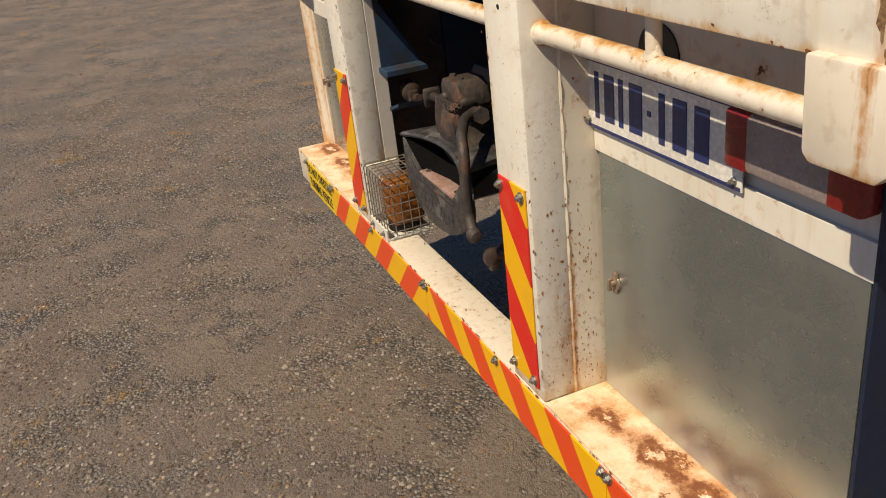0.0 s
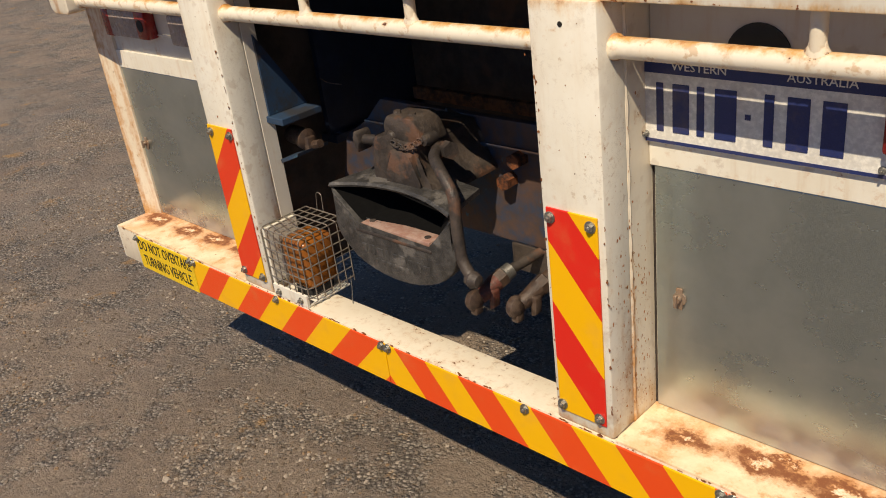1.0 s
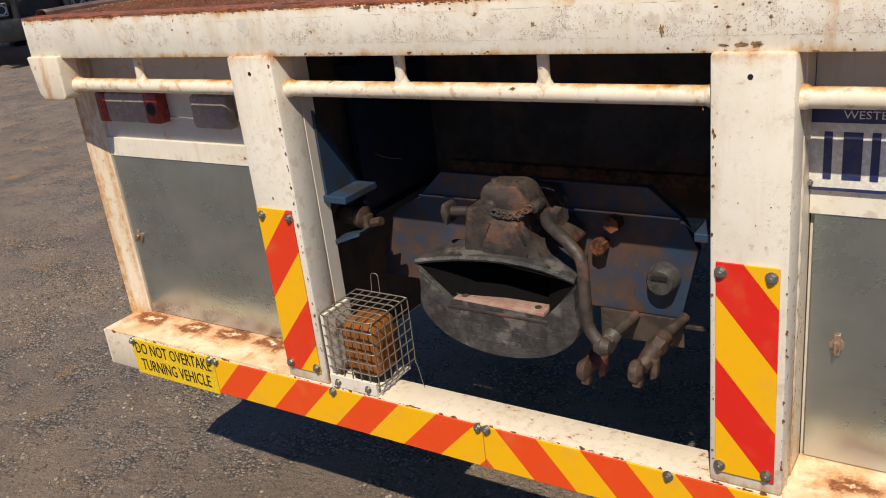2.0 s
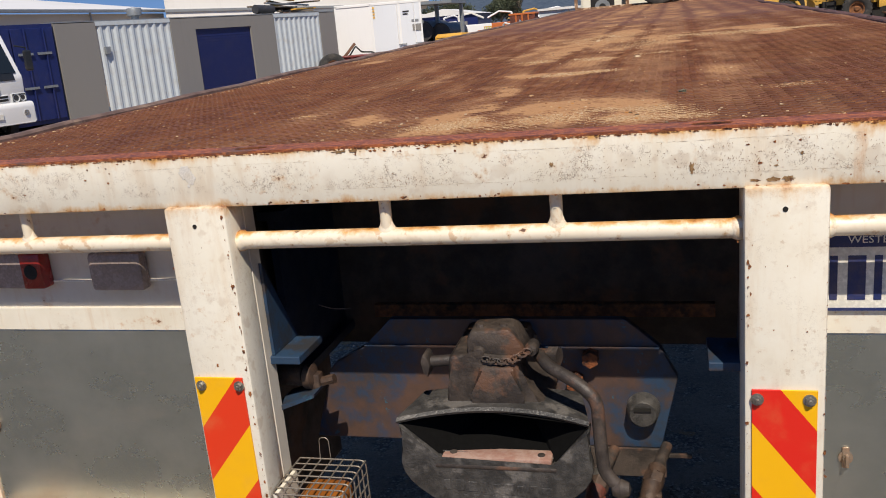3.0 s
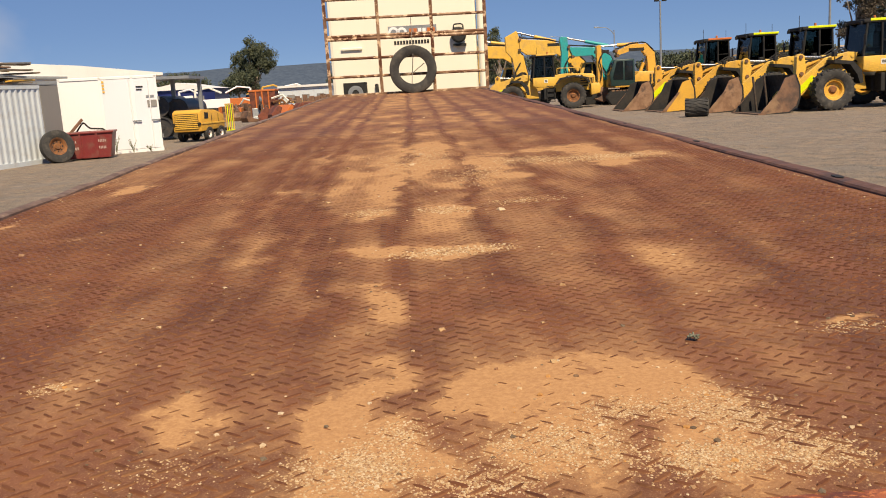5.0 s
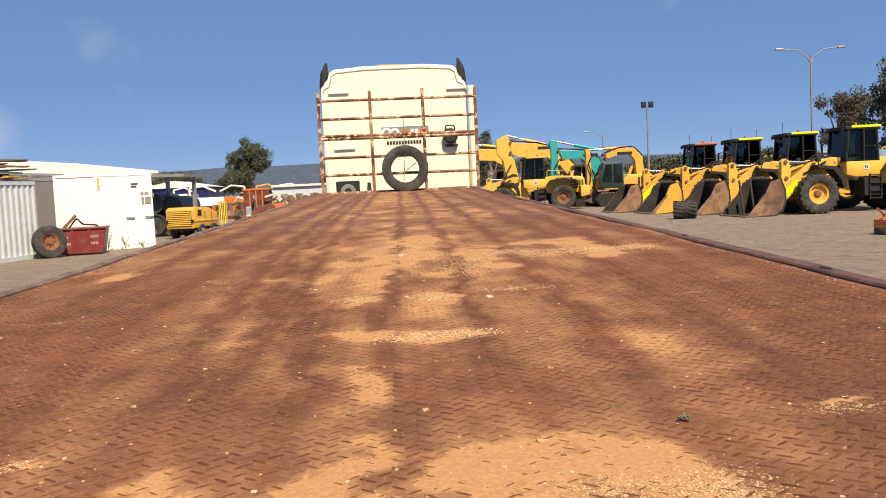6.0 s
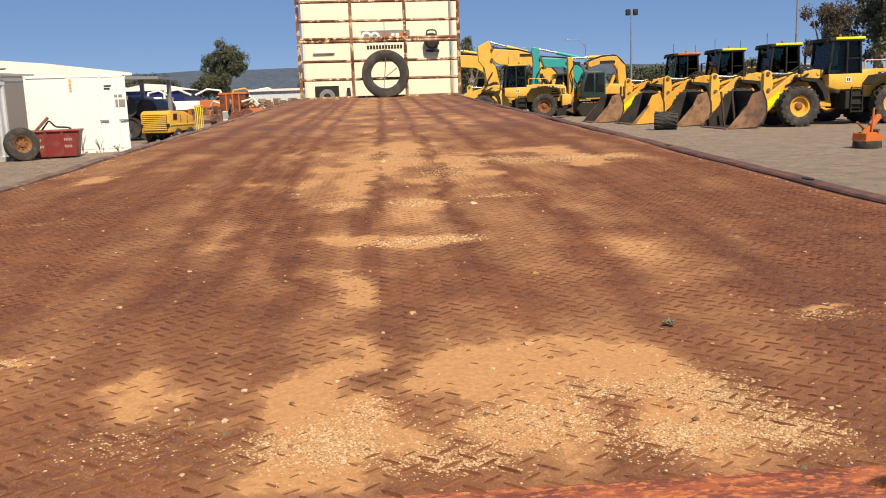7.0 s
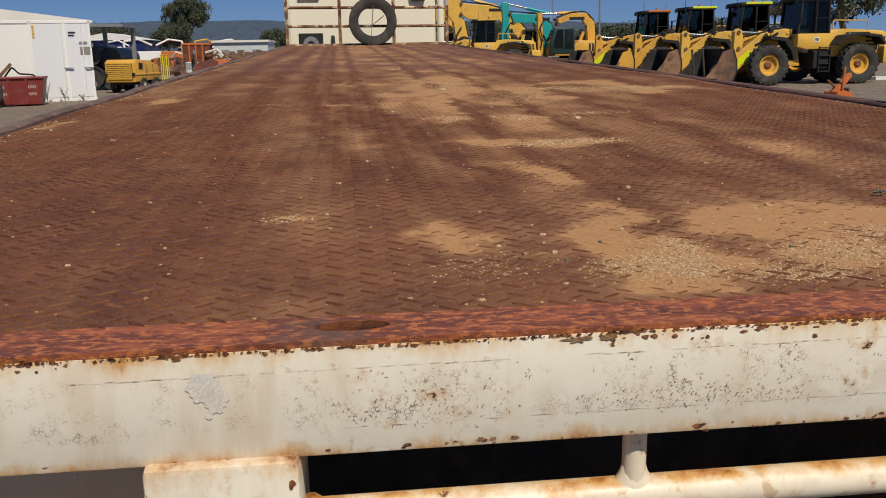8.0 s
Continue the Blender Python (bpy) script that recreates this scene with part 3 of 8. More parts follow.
# lip of the deck with two oval stake holes
holes = [oval(0.381, 0.044, 0.030, 0.012), oval(-0.388, 0.047, 0.030, 0.012)]
part("deck_lip", holed([(-HALF, BACK + 0.0015), (-HALF, 0.073), (HALF, 0.073), (HALF, BACK + 0.0015)], holes, 1.3880, 1.3925), m_lip, trailer, "dark red rusty lip strip with oval stake holes")
for cx, cy in ((0.381, 0.044), (-0.388, 0.047)):
    bm = bmesh.new()
    ring = [[bm.verts.new((x, y, z)) for x, y in oval(cx, cy, 0.0312 - d, 0.0132 - d)] for d, z in ((0.0, 1.3928), (0.0012, 1.3922), (0.0016, 1.386), (0.0, 1.372), (0.0, 1.345))]
    for lo, hi in zip(ring[1:], ring):
        for k in range(20):
            bm.faces.new((hi[k], hi[(k + 1) % 20], lo[(k + 1) % 20], lo[k]))
    pocket = part("stake_pocket", bm, m_orange_rust, trailer, "oval stake pocket with rusty orange walls", True)
    part("pocket_floor", prism([(x, y) for x, y in oval(cx, cy, 0.030, 0.012)], "z", 1.343, 1.346), m_black, pocket)


def flecks(lines, seed, sizes=(0.002, 0.009), normal="y", at=-0.0007):
    """Small bites of rust scattered along lines ((x0, z0), (x1, z1), count, spread) on an upright face."""
    r = random.Random(seed)
    bm = bmesh.new()
    for (u0, v0), (u1, v1), count, spread in lines:
        for _ in range(count):
            t = r.random()
            u, v = u0 + (u1 - u0) * t + r.gauss(0, spread) * (u0 == u1), v0 + (v1 - v0) * t + r.gauss(0, spread) * (u0 != u1)
            w, h = sorted((r.uniform(*sizes) * 0.7, r.uniform(*sizes) * 0.42), reverse=abs(u1 - u0) > abs(v1 - v0))
            k = r.random() ** 2 + 0.35
            ring = []
            for i in range(9):
                a = i * 2 * math.pi / 9
                p, q = u + w * k * math.cos(a) * r.uniform(0.55, 1.25), v + h * k * math.sin(a) * r.uniform(0.55, 1.25)
                ring.append(bm.verts.new((p, at, q) if normal == "y" else (at, p, q)))
            bm.faces.new(ring)
    return bm


m_bite = rusted("bitten_rust", (0.14, 0.045, 0.018), (0.34, 0.13, 0.04), (0.08, 0.028, 0.015), 90.0, 0.85)
bites = part("lip_rust", flecks([((-HALF, 1.3875), (HALF, 1.3875), 1500, 0.0007), ((-HALF, 1.3862), (HALF, 1.3862), 300, 0.0012)], 22, (0.0010, 0.0044), "y", BACK - 0.0007), m_bite, trailer, "ragged rust under the lip")
tagged(bites, kind="stuff")
bites = part("edge_rust", flecks([((-HALF, 1.381), (-0.55, 1.381), 26, 0.003), ((-0.2, 1.380), (0.0, 1.380), 22, 0.003), ((-HALF, 1.300), (HALF, 1.300), 90, 0.002),
    ((0.4, 1.345), (0.62, 1.345), 14, 0.02), ((-1.1, 1.34), (-0.5, 1.34), 10, 0.02)], 21, (0.0014, 0.0058), "y", BACK - 0.0007), m_bite, trailer, "bitten rust along the edges of the beam")
tagged(bites, kind="stuff")
bites = part("post_rust", flecks([((-0.4385, 0.60), (-0.4385, 1.29), 60, 0.0012), ((0.4295, 0.60), (0.4295, 1.29), 18, 0.001), ((0.543, 0.57), (0.543, 1.29), 24, 0.001), ((-0.552, 0.57), (-0.552, 1.29), 16, 0.001),
    ((-0.5, 1.0), (-0.5, 1.25), 5, 0.03), ((0.48, 1.0), (0.48, 1.28), 9, 0.03), ((0.432, 1.10), (0.432, 1.25), 10, 0.002)], 33, (0.0015, 0.007)), m_bite, trailer, "chipped rusty post edges")
tagged(bites, kind="stuff")
m_spot = rusted("orange_rust_spot", (0.42, 0.165, 0.050), (0.52, 0.26, 0.10), (0.34, 0.125, 0.040), 90.0, 0.85)
bites = part("seam_rust", flecks([((0.070, 0.57), (0.070, 1.15), 95, 0.003), ((0.075, 0.57), (0.075, 0.90), 90, 0.018), ((0.01, 0.57), (0.01, 1.0), 22, 0.006), ((0.038, 0.57), (0.038, 0.95), 90, 0.013), ((0.104, 0.57), (0.104, 0.90), 110, 0.014), ((0.090, 0.6), (0.090, 1.15), 40, 0.022), ((0.04, 0.8), (0.04, 1.15), 24, 0.02)], 35, (0.0012, 0.0056), "x", 0.5446), m_spot, trailer, "rust spots along the weld seam")
tagged(bites, kind="stuff")
bites = part("sill_rust", flecks([((-1.2, 0.5585), (1.2, 0.5585), 160, 0.001)], 36, (0.002, 0.010), "y", -0.0006), m_bite, trailer, "rust along the bumper's top edge")
tagged(bites, kind="stuff")

# posts with their marker plates
POSTS = ((-0.553, -0.433), (0.424, 0.544))
for (x0, x1), stripe, zlo in zip(POSTS, (m_stripe_vl, m_stripe_vr), (0.588, 0.586)):
    post = part("post", box(x0, x1, 0.0, 0.068, 0.56, 1.300, 0.006), m_post, trailer, "chipped cream square post", True)
    inner = 1 if x0 > 0 else -1
    xo = x1 if x0 > 0 else x0
    part("side_plate", box(min(xo - inner * 0.012, xo), max(xo - inner * 0.012, xo), 0.068, 0.135, 0.555, 1.297, 0.001), m_seam, post, "rust-pitted side plate")
    xi = x0 if x0 > 0 else x1
    part("inner_plate", box(min(xi, xi + inner * 0.010), max(xi, xi + inner * 0.010), 0.068, 0.105, 0.555, 1.297, 0.001), m_inner, post)
    weld = sweep([(xo - inner * 0.003 + 0.0012 * math.sin(k * 2.1), 0.068, 0.56 + k * 0.0185) for k in range(40)], 0.0045, 7)
    part("weld_seam", weld, m_seam, post, "", True)
    hole = rod(((x0 + x1) / 2 - 0.002, -0.0009, 1.266), ((x0 + x1) / 2 - 0.002, 0.002, 1.266), 0.0040, seg=14)
    part("bolt_hole", hole, m_ink, post)
    marker = part("marker_plate", box(x0 + (0.006 if x0 < 0 else 0.011), x1 - (0.016 if x0 < 0 else 0.012), -0.0042, -0.0006, zlo, zlo + 0.391, 0.001), stripe, post, "red and yellow striped reflective plate")
    for bx in (x0 + 0.019, x1 - 0.024):
        for bz in (zlo + 0.375, zlo + 0.014):
            bolt((bx, -0.0042, bz), (0, -1, 0), marker)

# handrail below the beam, with its short stubs
RAIL_Z, RAIL_Y = 1.2285, 0.04
for x0, x1, stubs in ((-1.125, -0.545, (-0.878,)), (-0.44, 0.43, (-0.152, 0.139)), (0.535, 1.125, (0.828,))):
    rail = part("lower_rail", rod((x0, RAIL_Y, RAIL_Z), (x1, RAIL_Y, RAIL_Z), 0.0158, seg=20), m_rail, trailer, "round cream rail with rusty freckles", True)
    for sx in stubs:
        part("rail_stub", rod((sx, RAIL_Y, RAIL_Z), (sx, RAIL_Y, 1.30), 0.0105, seg=12), m_cream_worn, rail, "", True)
        flare = turned([(0.0190, 0.0085), (0.0165, 0.0150), (0.0125, 0.0215), (0.0105, 0.0290)], "z", (0, 0, 0), 14)
        bmesh.ops.transform(flare, matrix=Matrix.Translation((sx, RAIL_Y, RAIL_Z)) @ Matrix.Diagonal((1.0, 0.66, 1.0, 1.0)), verts=flare.verts)
        part("weld", flare, m_cream_worn, rail, "", True)
    for ex in (x0 + 0.012, x1 - 0.012):
        part("end_weld", turned([(0.0158, -0.009), (0.0195, -0.002), (0.0195, 0.003), (0.0158, 0.009)], "x", (ex, RAIL_Y, RAIL_Z), 16), m_rail, rail, "", True)

# bumper
bumper = part("bumper", box(-HALF, HALF, 0.0, 0.085, 0.455, 0.560, 0.004), m_cream_worn, trailer, "cream bumper bar with rust-eaten top", True)
part("bumper_end", box(-HALF - 0.003, -HALF + 0.006, 0.0, 0.13, 0.456, 0.559, 0.002), m_cream, bumper)
part("bumper_end", box(HALF - 0.006, HALF + 0.003, 0.0, 0.13, 0.456, 0.559, 0.002), m_cream, bumper)
part("step", box(0.545, HALF - 0.004, 0.001, 0.135, 0.548, 0.5635, 0.002), m_shelf, bumper, "rust-eaten cream step")
part("step", box(-HALF + 0.004, -0.553, 0.001, 0.135, 0.548, 0.5635, 0.002), m_shelf, bumper, "rust-eaten cream step")
for x0, x1, mat, mid in ((-0.806, -0.033, m_stripe_l, -0.42), (-0.031, 0.752, m_stripe_r, 0.352), (0.754, 1.20, m_stripe_r, 0.98)):
    plate = part("marker_plate", box(x0, x1, -0.0045, -0.0008, 0.457, 0.556, 0.001), mat, bumper, "red and yellow striped reflective plate")
    for bx in (x0 + 0.009, mid, x1 - 0.009):
        bolt((bx, -0.0045, 0.550), (0, -1, 0), plate)
sign = part("warning_sign", box(-1.120, -0.808, -0.0048, -0.0008, 0.452, 0.556, 0.001), m_sign, bumper, "yellow warning sign with black capitals")
words("sign_line", "DO NOT OVERTAKE", 0.048, pose(-0.964, -0.0052, 0.530, 90), m_ink, sign, width=0.285)
words("sign_line", "TURNING VEHICLE", 0.048, pose(-0.964, -0.0052, 0.482, 90), m_ink, sign, width=0.262)
for bx in (-1.112, -0.818):
    bolt((bx, -0.0048, 0.549), (0, -1, 0), sign)

# boxes on both sides of the opening
for sx in (-1, 1):
    inn, out = 0.545, 1.186 if sx < 0 else 1.112
    lo, hi = sorted((sx * inn, sx * out))
    side = part("side_box", box(lo, hi, 0.140, 0.60, 0.50, 1.296), m_inner, trailer, "cream-painted steel side box")
    part("lamp_panel", box(lo, hi, 0.131, 0.139, 1.070, 1.296, 0.001), m_inner, side, "dusty off-white lamp panel")
    part("mid_strip", box(lo, hi, 0.124, 0.139, 1.022, 1.071, 0.001), m_cream, side, "cream strip above the door")
    door = part("box_door", box(lo + 0.008, hi - 0.006, 0.127, 0.139, 0.566, 1.0205, 0.001), m_alu, side, "dull zinc-coated sheet door")
    lx = 0.597 if sx > 0 else -1.150
    latch = rod((lx, 0.1265, 0.795), (lx, 0.123, 0.795), 0.012, seg=16)
    box(lx - 0.006, lx + 0.006, 0.121, 0.127, 0.776, 0.815, 0.002, latch)
    rod((lx, 0.123, 0.797), (lx, 0.113, 0.797), 0.006, seg=10, bm=latch)
    box(lx - 0.0025, lx + 0.0025, 0.108, 0.116, 0.785, 0.807, 0.001, latch)
    part("latch", latch, m_latch, door, "bare metal turn latch", True)
    lo2, hi2 = sorted((sx * 1.232, sx * (out - 0.006)))
    if sx < 0:
        part("end_flange", prism([(lo2, 0.096), (hi2, 0.122), (hi2, 0.139), (lo2, 0.112)], "z", 0.555, 1.296), m_flange, side, "rust-edged end flange")
    part("outer_skin", box(*sorted((sx * out, sx * (out + 0.006))), 0.122, 2.0, 0.50, 1.30, 0.001), m_blue_dark, side, "dark blue outer side skin")

# lamps
for x0, x1, zz in ((-1.150, -0.920, 1.157), (0.892, 1.108, 1.140)):
    lamp = part("tail_lamp", box(x0, x1, 0.098, 0.131, zz - 0.036, zz + 0.038, 0.006), m_smoke_lens, trailer, "tail lamp with dusty clear middle and red ends", True)
    for a, b in ((x0, x0 + 0.042), (x1 - 0.050, x1)):
        part("red_lens", box(a - 0.001, b + 0.001, 0.097, 0.131, zz - 0.037, zz + 0.039, 0.006), m_red_lens, lamp, "red lens", True)
        if x0 < 0 and a > x0:
            part("lens_centre", rod(((a + b) / 2, 0.0975, zz), ((a + b) / 2, 0.0955, zz), 0.016, 0.015, 20), m_black, lamp, "dark round lamp centre", True)
part("indicator_lamp", box(-0.812, -0.690, 0.10, 0.131, 1.113, 1.193, 0.010), m_smoke_lens, trailer, "dusty rectangular lamp", True)
part("cable", sweep([(-0.92 + 0.02 * k, 0.128, 1.128 + 0.001 * math.sin(k)) for k in range(19)], 0.0025, 6), m_plate, trailer, "thin white cable")
part("panel_hole", rod((0.713, 0.1309, 1.204), (0.713, 0.128, 1.204), 0.047, seg=28), m_ink, trailer, "round black rubber grommet")

# registration plate: the state's name, and bars for the number
reg = part("registration_plate", box(0.531, 0.904, 0.1175, 0.1205, 1.063, 1.199, 0.001), m_plate, trailer, "dented white registration plate with blue band")
part("plate_band", box(0.533, 0.902, 0.1165, 0.118, 1.172, 1.197), m_letter_blue, reg)
part("plate_band", box(0.533, 0.902, 0.1165, 0.118, 1.0645, 1.0695), m_letter_blue, reg)
words("plate_lettering", "WESTERN", 0.017, pose(0.632, 0.1162, 1.184, 90), m_plate, reg, width=0.085)
words("plate_lettering", "AUSTRALIA", 0.017, pose(0.806, 0.1162, 1.184, 90), m_plate, reg, width=0.092)
for k, (a, b) in enumerate(((0.551, 0.563), (0.578, 0.605), (0.617, 0.629), (0.645, 0.678), (0.718, 0.732), (0.750, 0.781), (0.797, 0.828))):
    part("plate_bar", box(a + 0.012, b + 0.012, 0.1163, 0.118, 1.083, 1.158, 0.0008), m_letter_blue, reg)
part("plate_bar", box(0.703, 0.711, 0.1163, 0.118, 1.118, 1.126), m_letter_blue, reg)
for bx in (0.545, 0.890):
    bolt((bx, 0.1175, 1.076), (0, -1, 0), reg, 0.004)

# underside seen through the opening
cross = part("cross_member", prism([(-0.447, 0.717), (0.287, 0.718), (0.322, 0.871), (0.290, 0.934), (0.225, 0.990), (-0.252, 0.990), (-0.312, 0.928), (-0.386, 0.890), (-0.402, 0.868)], "y", 0.275, 0.295, 0.002), m_blue, trailer, "rusty blue cross member plate")
part("rusty_flange", box(-0.36, 0.40, 0.48, 0.50, 0.918, 0.949, 0.002), m_flake_rust, trailer, "rust-flaked flange edge")
part("ridge", box(-0.312, 0.288, 0.268, 0.276, 0.928, 0.935, 0.001), m_blue, cross)
for x0, x1 in ((-0.53, -0.47), (0.47, 0.53)):
    web = part("chassis_rail", box((x0 + x1) / 2 - 0.008, (x0 + x1) / 2 + 0.008, 0.30, 12.9, 0.86, 1.20), m_blue_dark, trailer, "blue steel chassis rail")
    part("top_flange", box(x0, x1, 0.30, 12.9, 1.20, 1.22), m_blue_dark, web)
    part("bottom_flange", box(x0, x1, 0.30, 12.9, 0.84, 0.86), m_blue_dark, web)
for y in (0.45, 1.2, 2.2, 3.2, 4.2, 5.2, 6.2, 7.2, 8.2, 9.2, 10.2, 11.2, 12.2):
    part("floor_bearer", box(-1.18, 1.18, y, y + 0.06, 1.225, 1.35), m_blue_dark, trailer)
# added sheets; the opening's deep shade is put into their dark grimy colour
m_inside = rusted("shaded_grimy_steel", (0.040, 0.032, 0.028), (0.075, 0.055, 0.044), (0.10, 0.055, 0.035), 9.0, 0.8)
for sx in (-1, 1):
    part("shade_lining", box(*sorted((sx * 0.545, sx * 0.5415)), 0.137, 0.60, 0.505, 1.29), m_inside, trailer, "added grimy lining, darkened to hold the opening's shade")
part("back_plate", box(-0.54, 0.54, 0.62, 0.63, 0.80, 1.38), m_inside, trailer, "added grimy back plate, darkened to hold the opening's shade")
for sx in (-1, 1):
    x = sx * 0.408
    gus = part("gusset", prism([(0.09, 0.985), (0.20, 0.985), (0.09, 1.17)], "x", x - 0.003 + sx * 0.02, x + 0.003 + sx * 0.02), m_blue, trailer, "blue triangular gusset with a flat foot")
    part("foot", box(*sorted((x + sx * 0.03, x - sx * 0.035)), 0.085, 0.20, 0.968, 0.984, 0.002), m_blue, gus)

# tow coupling
body = prism([(-0.095, 0.882), (0.100, 0.882), (0.090, 0.900), (0.056, 0.922), (0.044, 0.955), (0.048, 0.980), (0.040, 0.990), (-0.040, 0.986), (-0.050, 0.988), (-0.074, 0.989), (-0.084, 0.980), (-0.086, 0.93)], "y", 0.092, 0.275, 0.010)
prism([(-0.052, 0.880), (0.062, 0.880), (0.048, 0.910), (0.040, 0.970), (-0.024, 0.970), (-0.036, 0.910)], "y", 0.083, 0.12, 0.008, body)
hitch = part("tow_coupling_body", body, m_hitch, trailer, "greasy rusted cast-iron tow coupling", True)
cap = prism([(-0.048, 0.976), (-0.047, 1.016), (-0.037, 1.033), (0.032, 1.037), (0.043, 1.026), (0.064, 0.984)], "y", 0.098, 0.172, 0.007)
part("coupling_cap", cap, m_hitch, hitch, "rounded iron cap with two bolts", True)
for bx in (-0.022, 0.020):
    part("cap_bolt", rod((bx, 0.120, 1.031), (bx, 0.120, 1.040), 0.009, 0.007, 8), m_hitch, hitch)
part("lug", turned([(0.0, -0.008), (0.009, -0.007), (0.013, 0.0), (0.013, 0.015)], "y", (-0.024, 0.098, 0.992), 14), m_hitch, hitch, "", True)
part("lug", turned([(0.0, -0.016), (0.010, -0.013), (0.013, 0.0), (0.011, 0.02)], "y", (0.072, 0.104, 0.999), 14), m_hitch, hitch, "", True)
for k in range(9):
    lx, lz = -0.010 + 0.0095 * k, 0.984 - 0.012 * math.sin(k * 0.39) + 0.002 * k
    part("chain_link", sweep([(lx + 0.008 * math.cos(a), 0.088 + (0.004 if k % 2 else 0.0) * math.sin(a), lz + (0.003 if k % 2 else 0.0055) * math.sin(a)) for a in (2 * math.pi * i / 8 for i in range(9))], 0.0022, 5), m_hitch, hitch)
# flat black patch, slightly proud, drawn for the shade of a hollow
part("eye_shade_patch", prism([(0.028, 0.924), (0.052, 0.922), (0.042, 0.950), (0.032, 0.962)], "y", 0.0905, 0.0925), m_black, hitch)
lower = [(0.176, 0.882)] + [(0.176 * math.cos(a) + 0.002, 0.80 - 0.096 * math.sin(a)) for a in (radians(d) for d in range(-20, 201, 11))] + [(-0.173, 0.878)]
bm = bmesh.new()
rows = []
for k in range(15):  # the lip's front edge bows back and up in the middle
    x = -0.174 + 0.348 * k / 14
    bow = 1 - (x / 0.174) ** 2
    y, z = 0.034 + 0.030 * bow, 0.880 + 0.010 * bow + 0.012 * x
    rows.append([bm.verts.new(p) for p in ((x, y, z), (x, y - 0.003, z + 0.005), (x, y + 0.003, z + 0.010), (x * 0.86, 0.150, z + 0.012), (x * 0.86, 0.150, z))])
for r0, r1 in zip(rows, rows[1:]):
    for a in range(5):
        bm.faces.new((r0[a], r0[(a + 1) % 5], r1[(a + 1) % 5], r1[a]))
bm.faces.new(rows[0])
bm.faces.new(rows[-1][::-1])
part("funnel_lip", bm, m_plate_iron, hitch, "worn black upper lip", True)
bm = prism(lower + [(-0.102, 0.810), (0.110, 0.803)], "y", 0.035, 0.060, 0.004)
funnel = part("funnel_plate", bm, m_plate_iron, hitch, "worn black half-round funnel plate", True)
bm = bmesh.new()
front = [(-0.170, 0.040, 0.879), (-0.102, 0.050, 0.810), (0.110, 0.050, 0.803), (0.173, 0.040, 0.883), (0.0, 0.066, 0.888)]
back = [(-0.05, 0.19, 0.875), (-0.045, 0.19, 0.835), (0.045, 0.19, 0.835), (0.05, 0.19, 0.875), (0.0, 0.19, 0.88)]
fv, bv = [bm.verts.new(p) for p in front], [bm.verts.new(p) for p in back]
for k in range(4):
    bm.faces.new((fv[k], fv[k + 1], bv[k + 1], bv[k]))
bm.faces.new(bv)
# grease black, deepened by the shadow of the lip put into the colour
m_pit = plain("greasy_shaded_pit", (0.005, 0.005, 0.005), 0.95, 0, 0.1, 6.0, (0.012, 0.010, 0.009), Specular_IOR_Level=0.1)
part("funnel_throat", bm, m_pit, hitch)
pad = part("wear_pad", box(-0.098, 0.104, 0.040, 0.080, 0.800, 0.812, 0.004), m_jaw, hitch, "rubbed pinkish wear pad", True)
for bx in (-0.078, 0.084):
    part("pad_screw", rod((bx, 0.058, 0.811), (bx, 0.058, 0.8135), 0.007, seg=10), m_hitch, pad)
part("pad_seat", box(-0.108, 0.114, 0.033, 0.050, 0.792, 0.800, 0.003), m_hitch, hitch, "rusty seam under the pad", True)
for k in range(9):
    part("raised_bar", box(-0.095 + k * 0.0225, -0.083 + k * 0.0225 + 0.003 * (k % 3), 0.0338, 0.036, 0.748 - 0.001 * k, 0.768 - 0.001 * k + 0.002 * (k % 2), 0.001), m_plate_iron, funnel)
for k in range(7):
    part("raised_bar", box(-0.060 + k * 0.018, -0.052 + k * 0.018 + 0.002 * (k % 3), 0.0338, 0.036, 0.731, 0.739 + 0.001 * (k % 2), 0.001), m_plate_iron, funnel)
pin = rod((-0.080, 0.11, 0.972), (-0.118, 0.106, 0.970), 0.011, seg=10)
prism([(-0.122, 0.945), (-0.130, 0.955), (-0.134, 0.975), (-0.128, 0.992), (-0.120, 0.986), (-0.116, 0.968)], "y", 0.085, 0.125, 0.003, pin)
part("release_pin", pin, m_hitch, hitch, "", True)
part("lever_shaft", rod((0.060, 0.135, 0.974), (0.118, 0.118, 0.978), 0.013, seg=12), m_hitch, hitch, "", True)
part("shaft_nut", rod((0.100, 0.123, 0.977), (0.118, 0.118, 0.978), 0.018, seg=6), m_hitch, hitch)
handle = sweep(bend([(0.082, 0.120, 0.980), (0.100, 0.085, 0.974), (0.155, 0.052, 0.958), (0.189, 0.040, 0.932), (0.192, 0.034, 0.860), (0.196, 0.034, 0.798), (0.221, 0.030, 0.772)], 0.032), 0.0115, 12)
part("hand_lever", handle, m_hitch, hitch, "bent round hand lever", True)
part("lever_knob", turned([(0.0, -0.018), (0.012, -0.014), (0.0175, 0.0), (0.012, 0.014), (0.0, 0.018)], "x", (0.224, 0.029, 0.770), 14), m_hitch, hitch, "", True)
for bx, bz in ((0.158, 0.917), (0.126, 0.865)):
    part("mount_bolt", rod((bx, 0.275, bz), (bx, 0.243, bz), 0.017, seg=6), m_orange_rust, hitch, "rusty hexagon mounting bolt")
boss = part("round_boss", turned([(0.0, -0.034), (0.025, -0.034), (0.029, -0.029), (0.033, 0.0)], "y", (0.255, 0.275, 0.806), 20), m_plate_iron, cross, "dark rusty round boss", True)
